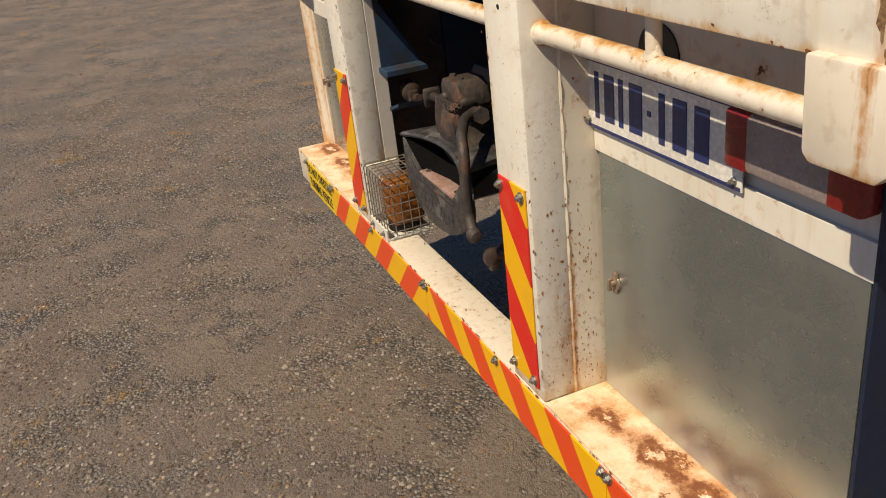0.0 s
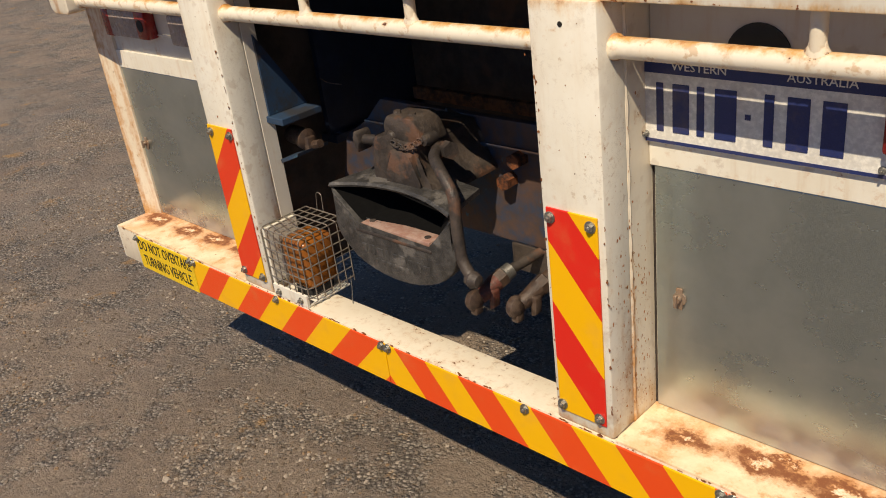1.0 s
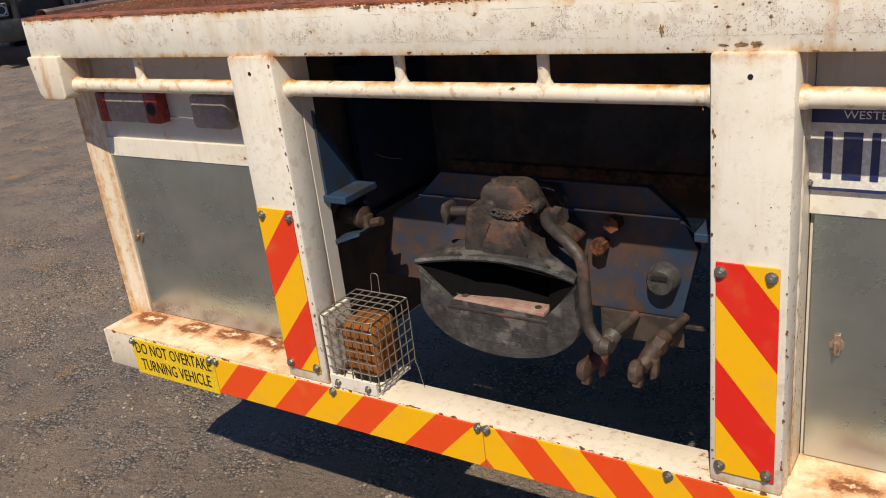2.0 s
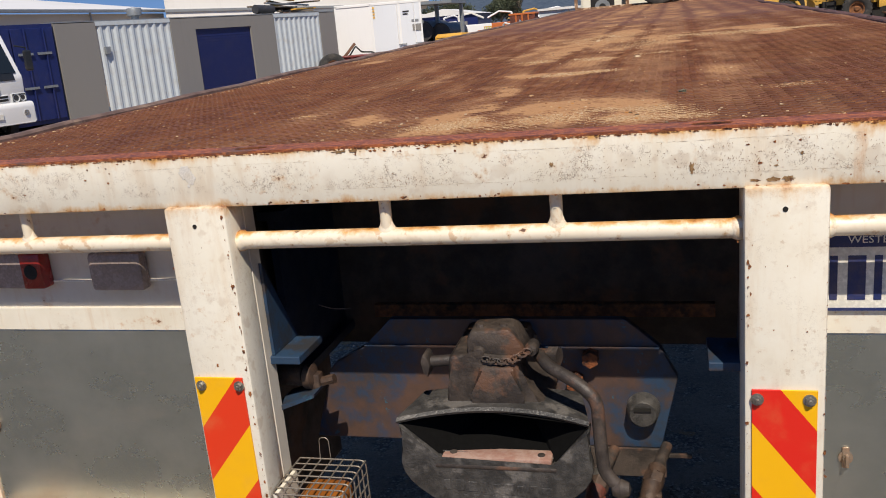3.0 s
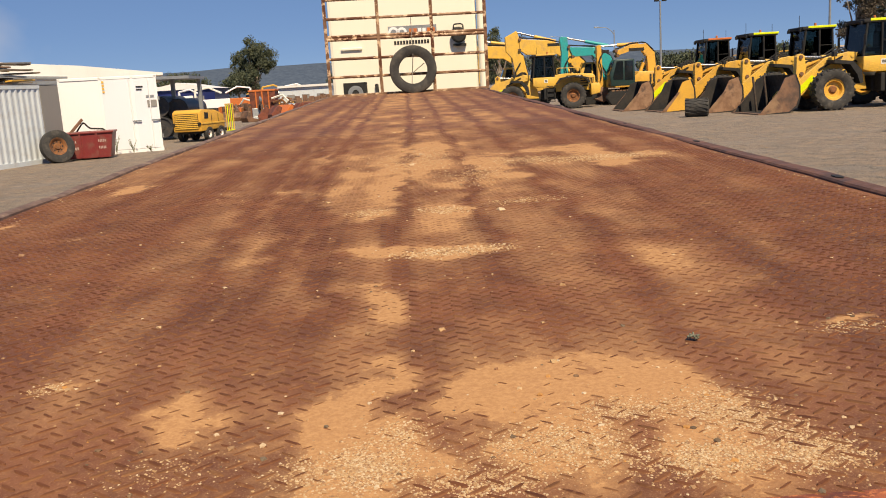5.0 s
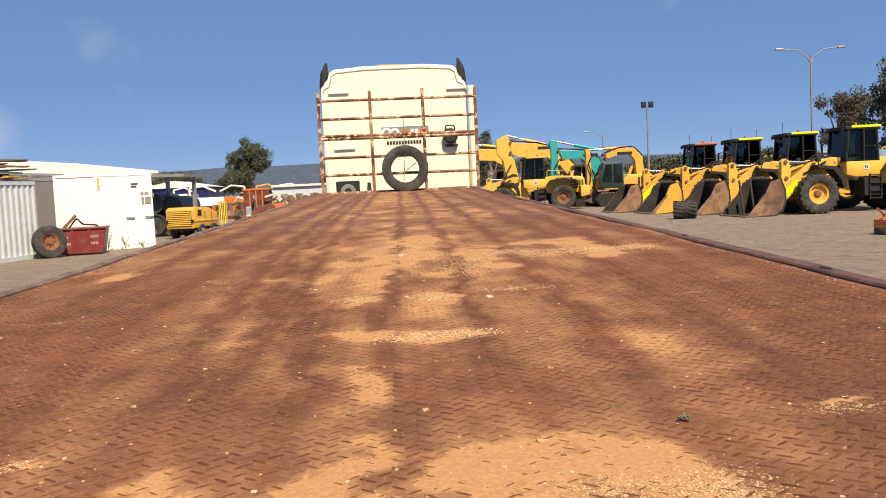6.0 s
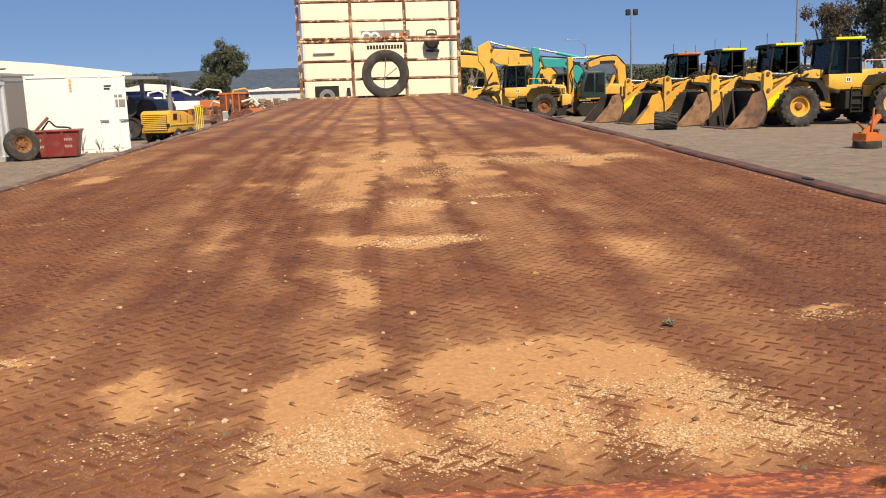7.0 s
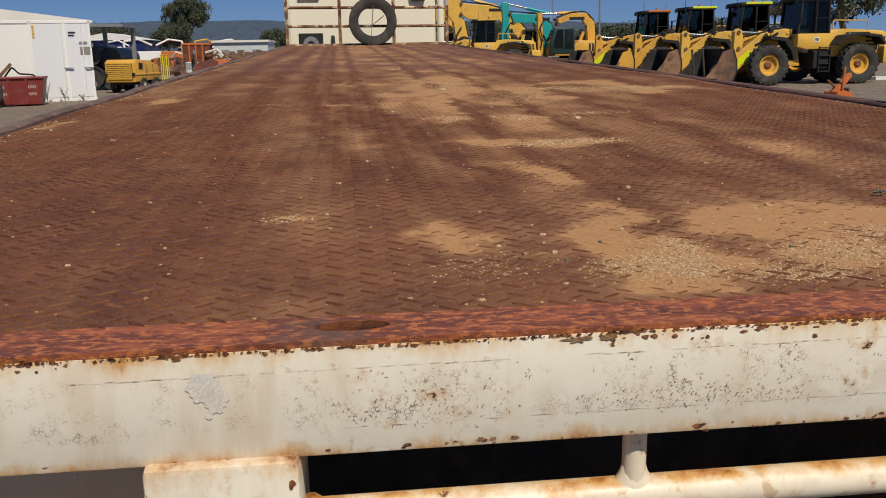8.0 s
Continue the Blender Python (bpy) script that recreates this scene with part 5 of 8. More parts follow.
def stone_material(name, tones):
    n = Nodes(name)
    r = n.add("ShaderNodeNewGeometry").outputs["Random Per Island"]
    ramp = n.add("ShaderNodeValToRGB")
    ramp.color_ramp.interpolation = "CONSTANT"
    for k, c in enumerate(tones):
        e = ramp.color_ramp.elements[0] if k == 0 else ramp.color_ramp.elements.new(k / len(tones))
        e.position, e.color = k / len(tones), (*c, 1)
    n.put(ramp.inputs["Fac"], r)
    return n.done(n.mix(n.math("MULTIPLY", n.noise(200, 3), 0.5), ramp.outputs["Color"], (0.3, 0.2, 0.12)), 0.92, Specular_IOR_Level=0.12)


m_grit = stone_material("mixed_grit", [(0.514, 0.349, 0.194), (0.569, 0.419, 0.259), (0.441, 0.262, 0.130), (0.459, 0.279, 0.138), (0.312, 0.175, 0.089), (0.551, 0.384, 0.211), (0.404, 0.236, 0.113), (0.606, 0.471, 0.308), (0.275, 0.148, 0.081), (0.477, 0.314, 0.162)])
m_stone = stone_material("mixed_small_stones", [(0.079, 0.057, 0.041), (0.606, 0.489, 0.340), (0.147, 0.083, 0.049), (0.477, 0.218, 0.057), (0.551, 0.419, 0.267), (0.110, 0.092, 0.069), (0.386, 0.236, 0.122), (0.257, 0.113, 0.057)])
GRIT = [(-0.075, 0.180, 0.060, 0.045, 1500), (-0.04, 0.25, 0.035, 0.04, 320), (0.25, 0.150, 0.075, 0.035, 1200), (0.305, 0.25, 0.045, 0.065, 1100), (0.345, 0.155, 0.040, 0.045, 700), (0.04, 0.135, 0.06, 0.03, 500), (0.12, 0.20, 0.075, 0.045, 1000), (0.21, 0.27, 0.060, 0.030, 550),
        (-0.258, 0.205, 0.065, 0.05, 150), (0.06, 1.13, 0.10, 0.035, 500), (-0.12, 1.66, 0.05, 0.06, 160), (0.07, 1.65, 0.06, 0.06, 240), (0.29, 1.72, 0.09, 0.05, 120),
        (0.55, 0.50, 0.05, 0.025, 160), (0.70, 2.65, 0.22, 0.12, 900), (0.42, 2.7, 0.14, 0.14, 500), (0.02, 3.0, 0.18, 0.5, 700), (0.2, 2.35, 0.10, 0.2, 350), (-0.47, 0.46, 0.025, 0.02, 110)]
rng = np.random.default_rng(11)
spots = []
for cx, cy, rx, ry, count in GRIT:
    count = int(count * 6.0)
    for gx, gy, gs in zip(rng.normal(cx, rx * 0.55, count), rng.normal(cy, ry * 0.55, count), 0.0006 + 0.0017 * rng.random(count) ** 2.6):
        clump = 0.5 + 0.5 * math.sin(gx * 95 + 2.1 * math.sin(gy * 70)) * math.sin(gy * 88 + gx * 31)
        if gy > 0.068 and rng.random() < 0.25 + clump:
            spots.append((gx, gy, gs * (0.92 if gy < 1 else 1.7)))
for _ in range(1500):
    spots.append((rng.uniform(-1.15, 1.09), 0.07 + 6.5 * rng.random() ** 1.8, 0.0010 + 0.0030 * rng.random() ** 2))
for px, py, ps in ((-0.083, 0.613, 0.006), (-0.349, 0.937, 0.005), (-0.127, 0.829, 0.005), (0.228, 0.813, 0.006), (-0.205, 0.246, 0.006), (0.205, 1.61, 0.007), (0.02, 0.60, 0.007), (0.15, 0.43, 0.006), (0.53, 0.515, 0.005), (-0.4, 0.7, 0.006), (-0.9, 1.4, 0.009), (-0.25, 1.9, 0.009)):
    spots.append((px, py, ps))
for _ in range(900):
    ly = 0.12 + 6.5 * rng.random() ** 1.3
    if math.sin(ly * 5.1) + math.sin(ly * 13.7 + 1) > -0.4:
        spots.append((-1.185 + abs(rng.normal(0, 0.022)), ly, 0.0012 + 0.0040 * rng.random() ** 2))
stones = []
for _ in range(420):
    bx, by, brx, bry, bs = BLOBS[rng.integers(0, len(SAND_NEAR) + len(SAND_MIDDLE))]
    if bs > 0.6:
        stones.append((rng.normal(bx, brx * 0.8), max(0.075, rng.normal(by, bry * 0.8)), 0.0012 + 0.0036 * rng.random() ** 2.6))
pebbles("small_stones", stones, deck_z, m_stone, 8, "scattered dark, orange and pale stones on the sand", pose(0, 0, 0, TILT))
for _ in range(260):
    spots.append((1.108 - abs(rng.normal(0, 0.022)), 0.12 + 5.5 * rng.random() ** 1.3, 0.0012 + 0.0034 * rng.random() ** 2))
for _ in range(40):
    spots.append((rng.normal(-0.05, 0.2), rng.uniform(1.4, 12.5), rng.uniform(0.005, 0.012)))
pebbles("grit", spots, deck_z, m_grit, 5, "loose pale grit and small stones on the deck", pose(0, 0, 0, TILT))

# a small grey-green sprig
m_sprig = plain("dry_sprig", (0.17, 0.17, 0.12), 0.9, 0, 0.3)
sprig = thing("sprig", "small dried grey-green plant sprig on the deck", "sprig", pose(0, 0, 0, TILT))
rng2 = random.Random(4)
for k in range(16):
    a, h = rng2.uniform(0, 6.28), rng2.uniform(0.001, 0.006)
    part("leaf", sweep([(0.342, 0.492, DECK + 0.003), (0.342 + 0.008 * math.cos(a), 0.492 + 0.007 * math.sin(a), DECK + h)], 0.0014, 5), m_sprig, sprig)

# headboard with the spare tyre
m_rack = chipped("rack_paint", (0.60, 0.43, 0.28), (0.15, 0.050, 0.022), 4.2, 11.0, False)
rack = part("headboard_rack", box(-1.19, 1.25, 13.06, 13.10, 1.385, 1.420, 0.004), m_rack, trailer, "rusty cream tube headboard rack")
for x in (-1.175, -0.385, 0.425, 1.235):
    part("rack_post", box(x - 0.024, x + 0.024, 13.06, 13.108, 1.42, 2.95, 0.004), m_rack, rack)
for z in (1.66, 1.93, 2.22, 2.26, 2.52, 2.80):
    part("rack_bar", rod((-1.19, 13.085, z + 0.02), (1.25, 13.085, z), 0.021 if z != 2.22 else 0.026, seg=10), m_rack, rack, "", True)


def tyre_profile(r, w, bead):
    """(radius, offset) once round the tyre's section."""
    return [(bead, -w * 0.36), (bead + (r - bead) * 0.3, -w * 0.48), (r - (r - bead) * 0.25, -w * 0.50), (r - 0.015 * r, -w * 0.44), (r, -w * 0.30), (r, w * 0.30), (r - 0.015 * r, w * 0.44), (r - (r - bead) * 0.25, w * 0.50), (bead + (r - bead) * 0.3, w * 0.48), (bead, w * 0.36), (bead, -w * 0.36)]


spare = part("spare_tyre", turned(tyre_profile(0.355, 0.20, 0.215), "y", (0, 0, 0.355), 48), m_rubber, None, "", True)
tagged(spare, "bare worn tyre leaning on the headboard rack", "tyre")
spare.matrix_world = pose(0, 0, 0, TILT) @ pose(0.105, 12.90, 1.380, -5)
for a, b in (((0.115, 13.0, 2.50), (0.115, 12.86, 1.9)), ((0.115, 12.86, 1.95), (0.09, 12.95, 1.68)), ((0.09, 12.95, 1.68), (0.28, 13.0, 1.82)), ((0.09, 12.95, 1.68), (0.07, 12.85, 1.45))):
    part("tie_wire", rod(a, b, 0.006, seg=6), m_wire, rack)

# running gear
m_rim = plain("rim_steel", (0.42, 0.40, 0.36), 0.5, 0.3, 0.5)
for y in (7.6, 8.85, 10.1):
    axle = part("axle", rod((-1.0, y, 0.50), (1.0, y, 0.50), 0.06, seg=14), m_black, trailer)
    for x in (-1.05, -0.72, 0.72, 1.05):
        wheel = part("tyre", turned(tyre_profile(0.50, 0.27, 0.28), "x", (x, y, 0.50 - 0.0227 * y + 0.0), 28), m_rubber, axle, "", True)
        part("rim", turned([(0.0, -0.05), (0.12, -0.05), (0.15, 0.0), (0.27, 0.0), (0.285, 0.10), (0.285, -0.10), (0.27, -0.02)], "x", (x, y, 0.50 - 0.0227 * y), 20), m_rim, wheel, "", True)


# ---- the yard ----
def ground_material():
    n = Nodes("dusty_bitumen")
    stones, gap = n.cells(95, "Color"), n.cells(95, "Distance")
    grain = n.noise(320, 4, 0.75)
    earth = n.mix(n.ramp(grain, 0.3, 0.7), (0.225, 0.168, 0.122), (0.345, 0.265, 0.192))
    earth = n.mix(n.ramp(n.noise(1.7, 5, 0.6), 0.48, 0.66, 0, 0.75), earth, n.mix(grain, (0.30, 0.205, 0.140), (0.42, 0.31, 0.225)))
    earth = n.mix(n.ramp(n.noise(2.4, 6, 0.68), 0.42, 0.66, 0, 0.75), earth, n.mix(n.ramp(grain, 0.3, 0.7), (0.150, 0.108, 0.080), (0.245, 0.180, 0.134)))
    earth = n.mix(n.ramp(n.noise(0.9, 5, 0.62), 0.46, 0.66, 0, 0.55), earth, (0.150, 0.130, 0.112))
    earth = n.mix(n.ramp(n.noise(52, 6, 0.75), 0.50, 0.66, 0, 0.55), earth, (0.095, 0.076, 0.060))
    chip = n.mix(n.ramp(stones, 0.10, 0.95), (0.095, 0.082, 0.070), (0.44, 0.385, 0.315))
    chip = n.mix(n.ramp(gap, 0.40, 0.62, 0, 0.85), chip, (0.070, 0.056, 0.044))
    strewn = n.math("ADD", n.ramp(n.noise(3.2, 7, 0.74), 0.44, 0.60), n.math("MULTIPLY", n.math("SUBTRACT", stones, 0.5), 0.6))
    tone = n.mix(n.ramp(strewn, 0.15, 1.0, 0.12, 0.85), earth, chip)
    tone = n.mix(n.ramp(n.noise(3.1, 6, 0.70), 0.60, 0.68, 0, 0.75), tone, (0.42, 0.235, 0.085))
    tone = n.mix(n.ramp(n.noise(0.35, 4), 0.5, 0.7, 0, 0.40), tone, (0.25, 0.225, 0.198))
    h = n.math("ADD", n.math("MULTIPLY", n.math("MULTIPLY", gap, strewn), -1.6), n.math("MULTIPLY", grain, 0.5))
    h = n.math("ADD", h, n.math("MULTIPLY", n.noise(9, 6, 0.72), 4.0))
    n.bump(n.math("ADD", h, n.math("MULTIPLY", n.noise(52, 6, 0.75), 1.6)), 1.0, 0.008)
    return n.done(tone, 0.95)


m_ground = ground_material()
bm = bmesh.new()
bmesh.ops.create_grid(bm, x_segments=40, y_segments=40, size=2600)
ground = part("ground", bm, m_ground, None)
tagged(ground, "grey-brown dusty bitumen yard with rusty sand stains", "ground", kind="structure")
m_yard_stone = stone_material("yard_stones", [(0.075, 0.065, 0.056), (0.20, 0.175, 0.145), (0.36, 0.315, 0.255), (0.10, 0.085, 0.070), (0.44, 0.39, 0.325), (0.25, 0.165, 0.10), (0.065, 0.057, 0.050), (0.17, 0.14, 0.115)])
rng = np.random.default_rng(17)
gx, gy = -5.0 + 6.5 * rng.random(150000), -2.2 + 3.6 * rng.random(150000)
strewn = np.clip((fleck(gx, gy, 0.62, 0.48, 90, 5) - 0.43) * 5.0, 0.08, 1)
kept = rng.random(150000) < strewn
size = 0.0020 + 0.0066 * rng.random(150000) ** 2.6
near = list(zip(gx[kept], gy[kept], size[kept]))
near += [(rng.uniform(-9, 1.5), rng.uniform(-2.5, 5), rng.uniform(0.006, 0.014)) for _ in range(160)]
pebbles("yard_gravel", near, lambda x, y: np.zeros_like(x), m_yard_stone, 8, "loose gravel on the bitumen")

m_white = smooth_paint("white_container_paint", (0.82, 0.82, 0.81), 0.45, 0.10, 0.5, (0.6, 0.55, 0.48))
m_corr = smooth_paint("pale_blue_white_paint", (0.56, 0.615, 0.645), 0.5, 0.45, 3.2, (0.38, 0.32, 0.26))
m_grey_wall = smooth_paint("grey_render", (0.235, 0.225, 0.212), 0.8, 0.2, 0.7, (0.25, 0.23, 0.2))
m_navy = plain("navy_paint", (0.012, 0.022, 0.12), 0.4, 0, 0.1, 2.0)
m_yellow = plain("machine_yellow", (0.80, 0.475, 0.080), 0.45, 0, 0.5, 2.2, (0.40, 0.26, 0.13))
m_ochre = plain("weathered_ochre", (0.74, 0.40, 0.06), 0.5, 0, 0.4, 2.2, (0.25, 0.16, 0.08))
m_lime = plain("fluorescent_yellow", (0.75, 0.85, 0.02), 0.4, 0, 0.1)
m_teal = plain("teal_paint", (0.01, 0.36, 0.36), 0.4, 0, 0.2, 2.0)
m_orange = plain("orange_paint", (0.60, 0.16, 0.035), 0.5, 0, 0.3, 3.0)
m_bucket = rusted("bucket_steel", (0.085, 0.052, 0.038), (0.20, 0.105, 0.062), (0.27, 0.165, 0.095), 1.6, 0.7)
m_bucket_in = rusted("black_bucket_lining", (0.010, 0.010, 0.010), (0.030, 0.024, 0.020), None, 1.6, 0.7)
m_rust_red = rusted("dark_red_rust", (0.20, 0.055, 0.03), (0.09, 0.03, 0.02), None, 3.0)
m_rim_rust = rusted("rim_rust", (0.26, 0.10, 0.03), (0.13, 0.06, 0.03), None, 7.0)
m_skip = plain("dark_red_paint", (0.20, 0.022, 0.02), 0.5, 0, 0.4, 3.0)
m_plank = plain("grey_weathered_timber", (0.20, 0.155, 0.11), 0.85, 0, 0.5, 3.0)
m_glass = smooth_paint("dark_cab_glass", (0.010, 0.014, 0.017), 0.07, 0.04, 1.0, (0.05, 0.05, 0.05))
m_roofing = smooth_paint("pale_roof_sheet", (0.74, 0.73, 0.70), 0.5, 0.2, 0.3)
m_steel = plain("galvanised_steel", (0.34, 0.36, 0.37), 0.45, 0.5, 0.3)
m_bar_dark = plain("dark_pipe_steel", (0.05, 0.05, 0.052), 0.5, 0.2, 0.3)
m_chrome = plain("polished_steel", (0.62, 0.62, 0.6), 0.25, 0.9, 0.15)


BLOCKS = {}


def tyred_wheel(parent, x, y, z, r, w, rim, out, lugs=22):
    """A tyre with tread blocks and its rim; out: the side (+1 or -1 along y) that its dish faces."""
    t = part("tyre", turned(tyre_profile(r * 0.965, w, r * 0.52), "y", (x, y, z), 36), m_rubber, parent, "dusty black tyre with blocky tread", True)
    if (r, w) not in BLOCKS:
        me = bpy.data.meshes.new("tread_block")
        b = prism([(-r * 0.055, r * 0.93), (r * 0.055, r * 0.93), (r * 0.042, r), (-r * 0.042, r)], "y", 0.0, w * 0.48)
        bmesh.ops.transform(b, matrix=Matrix.Shear("XZ", 4, (0.25, 0.0)), verts=b.verts)
        b.to_mesh(me)
        b.free()
        me.materials.append(m_rubber)
        BLOCKS[(r, w)] = me
    for k in range(lugs):
        for s in (-1, 1):
            a = 2 * math.pi * (k + 0.5 * (s > 0)) / lugs
            ob = new("tread_block", BLOCKS[(r, w)])
            ob.parent = t
            ob.matrix_local = Matrix.Translation((x, y, z)) @ Matrix.Rotation(a, 4, "Y") @ (Matrix.Identity(4) if s > 0 else Matrix.Rotation(math.pi, 4, "Z"))
    f = out * w * 0.30
    part("rim", turned([(0.0, f * 0.45), (r * 0.16, f * 0.45), (r * 0.18, f * 0.2), (r * 0.36, f * 0.25), (r * 0.42, f * 0.9), (r * 0.53, f), (r * 0.53, -f)], "y", (x, y, z), 24), rim, t, "", True)
    part("hub", turned([(0.0, f * 0.62), (r * 0.13, f * 0.60), (r * 0.16, f * 0.47), (r * 0.20, f * 0.32), (r * 0.20, f * 0.1)], "y", (x, y, z), 20), m_rim_rust, t, "dirty brown hub", True)
    return t


tint = bpy.data.materials.new("tinted_cab_glass")
tint.use_nodes = True
tn, tl = tint.node_tree.nodes, tint.node_tree.links
for node in list(tn):
    if node.type == "BSDF_PRINCIPLED":
        tn.remove(node)
clear, gloss, coat, fres = (tn.new("ShaderNodeBsdfTransparent"), tn.new("ShaderNodeBsdfGlossy"), tn.new("ShaderNodeMixShader"), tn.new("ShaderNodeFresnel"))
clear.inputs["Color"].default_value = (0.40, 0.47, 0.47, 1)
gloss.inputs["Roughness"].default_value = 0.06
fres.inputs["IOR"].default_value = 1.35
tl.new(fres.outputs[0], coat.inputs[0])
tl.new(clear.outputs[0], coat.inputs[1])
tl.new(gloss.outputs[0], coat.inputs[2])
tl.new(coat.outputs[0], tn["Material Output"].inputs["Surface"])
m_tinted = tint
m_bucket_rust = rusted("rubbed_orange_bucket", (0.20, 0.105, 0.060), (0.30, 0.175, 0.105), (0.11, 0.065, 0.045), 3.0, 0.7)


def wheel_loader(m, paint, rim, roof, arm_up=0.0, strip=None, side=None, label="yellow wheel loader with dark glass cab and rusty bucket"):
    """Articulated wheel loader, 3.3 m between axles, facing -x, standing on z = 0."""
    ld = thing("wheel_loader", label, "wheel loader", m, "parked wheel loaders")
    hood = part("engine_hood", prism([(0.55, 1.05), (0.55, 2.05), (1.3, 2.12), (2.9, 2.02), (3.05, 1.9), (3.10, 1.05)], "y", -0.72, 0.72, 0.05), paint, ld, "", True)
    part("counterweight", prism([(2.75, 0.75), (2.75, 1.45), (3.25, 1.45), (3.35, 1.2), (3.3, 0.85)], "y", -1.05, 1.05, 0.05), paint, hood, "", True)
    for k in range(4):
        part("side_grille", box(2.15, 2.65, -0.735, -0.722, 1.30 + k * 0.15, 1.37 + k * 0.15), m_black, hood)
    part("side_name_bar", box(1.3, 2.3, -0.732, -0.722, 1.86, 1.98), m_ink, hood)
    for k in range(5):
        part("name_mark", box(1.42 + k * 0.16, 1.52 + k * 0.16, -0.738, -0.732, 1.89, 1.95), m_white, hood)
    part("rear_grille", box(2.62, 2.98, -0.735, -0.722, 1.15, 1.80), m_black, hood)
    for k in range(4):
        part("grille_bar", sweep([(2.64 + 0.09 * k, -0.74, 1.16), (2.70 + 0.09 * k, -0.74, 1.79)], 0.016, 5), paint, hood)
    part("hand_rail", sweep(bend([(0.75, -0.70, 2.10), (0.75, -0.70, 2.45), (2.2, -0.70, 2.42), (2.2, -0.70, 2.05)], 0.1), 0.022, 6), paint, hood)
    part("exhaust_pipe", rod((1.7, 0.25, 2.0), (1.7, 0.25, 2.75), 0.06, seg=12), m_black, hood, "", True)
    part("rear_chassis", box(-0.2, 2.9, -0.42, 0.42, 0.62, 1.2, 0.04), m_black, ld)
    for s in (-1, 1):
        fender = [(0.72, 1.50), (0.95, 1.78), (1.65, 1.86), (2.35, 1.78), (2.58, 1.50), (2.66, 1.52), (2.42, 1.86), (1.65, 1.96), (0.9, 1.86), (0.64, 1.52)]
        part("rear_fender", prism(fender, "y", *sorted((s * 0.72, s * 1.36))), m_black, ld)
        front = [(-2.10, 1.76), (-1.50, 1.68), (-1.22, 1.30), (-1.10, 0.95), (-0.98, 0.98), (-1.05, 1.45), (-1.38, 1.80), (-2.10, 1.88)]
        part("front_fender", prism(front, "y", *sorted((s * 0.66, s * 1.34))), m_black, ld)
        for ax in (-2.05, 1.65):
            tyred_wheel(ld, ax, s * 1.08, 0.78, 0.78, 0.56, rim, s)
    part("axle_housing", box(-2.25, -1.85, -0.9, 0.9, 0.62, 0.94, 0.05), paint, ld)
    part("front_frame", prism([(-2.75, 0.75), (-2.75, 1.30), (-1.8, 1.95), (-1.0, 1.95), (-0.45, 1.25), (-0.35, 0.7)], "y", -0.40, 0.40, 0.04), paint, ld, "", True)
    # cab
    cab = part("cab_base", prism([(-0.72, 1.45), (-0.72, 1.95), (0.62, 1.95), (0.62, 1.35), (-0.35, 1.35)], "y", -0.80, 0.80, 0.03), paint, ld, "", True)
    badge = part("badge", box(-0.05, 0.18, -0.812, -0.801, 1.62, 1.82), m_plate, cab, "white unit badge with dark marks")
    for bx in (0.0, 0.08):
        part("badge_bar", box(bx, bx + 0.055, -0.817, -0.812, 1.67, 1.78), m_ink, badge)
    part("door_rail", sweep([(-0.02, -0.80, 2.0), (-0.02, -0.80, 2.9)], 0.018, 6), m_black, cab)
    part("window_bar", box(0.04, 0.56, -0.752, -0.742, 2.52, 2.55), m_black, cab)
    part("cab_floor", box(-0.66, 0.56, -0.70, 0.70, 1.95, 1.98), m_black, cab)
    part("seat_back", box(0.16, 0.32, -0.25, 0.25, 2.25, 2.90, 0.04), m_black, cab, "", True)
    part("seat_cushion", box(-0.22, 0.28, -0.26, 0.26, 2.12, 2.28, 0.05), m_black, cab, "", True)
    part("dash_console", prism([(-0.62, 1.98), (-0.60, 2.35), (-0.46, 2.38), (-0.42, 1.98)], "y", -0.30, 0.30, 0.02), m_black, cab)
    part("steering_wheel", sweep([(-0.36 + 0.08 * math.sin(a * 0.5236), 0.19 * math.cos(a * 0.5236), 2.50 + 0.16 * math.sin(a * 0.5236)) for a in range(13)], 0.018, 6), m_black, cab)
    part("front_glass", prism([(-0.70, 1.95), (-0.56, 3.18), (-0.548, 3.18), (-0.688, 1.95)], "y", -0.72, 0.72), m_tinted, cab, "tinted cab glass")
    part("rear_glass", prism([(0.58, 1.95), (0.52, 3.18), (0.508, 3.18), (0.568, 1.95)], "y", -0.72, 0.72), m_tinted, cab)
    for s in (-1, 1):
        part("side_glass", prism([(-0.68, 1.96), (-0.545, 3.18), (0.505, 3.18), (0.565, 1.96)], "y", *sorted((s * 0.735, s * 0.725))), m_tinted, cab)
    for s in (-1, 1):
        for p, q in (((-0.71, 1.95), (-0.57, 3.20)), ((0.0, 1.95), (0.0, 3.20)), ((0.59, 1.95), (0.53, 3.20))):
            part("cab_pillar", sweep([(p[0], s * 0.745, p[1]), (q[0], s * 0.745, q[1])], 0.045, 6), m_black, cab)
    part("cab_roof", box(-0.74, 0.66, -0.82, 0.82, 3.18, 3.33, 0.05), m_black, cab, "", True)
    part("roof_strip", box(-0.5, 0.67, -0.835, -0.80, 3.25, 3.34, 0.01), roof, cab)
    part("beacon", turned([(0.0, 0.18), (0.05, 0.16), (0.06, 0.0)], "z", (0.3, 0.4, 3.33), 12), m_orange, cab)
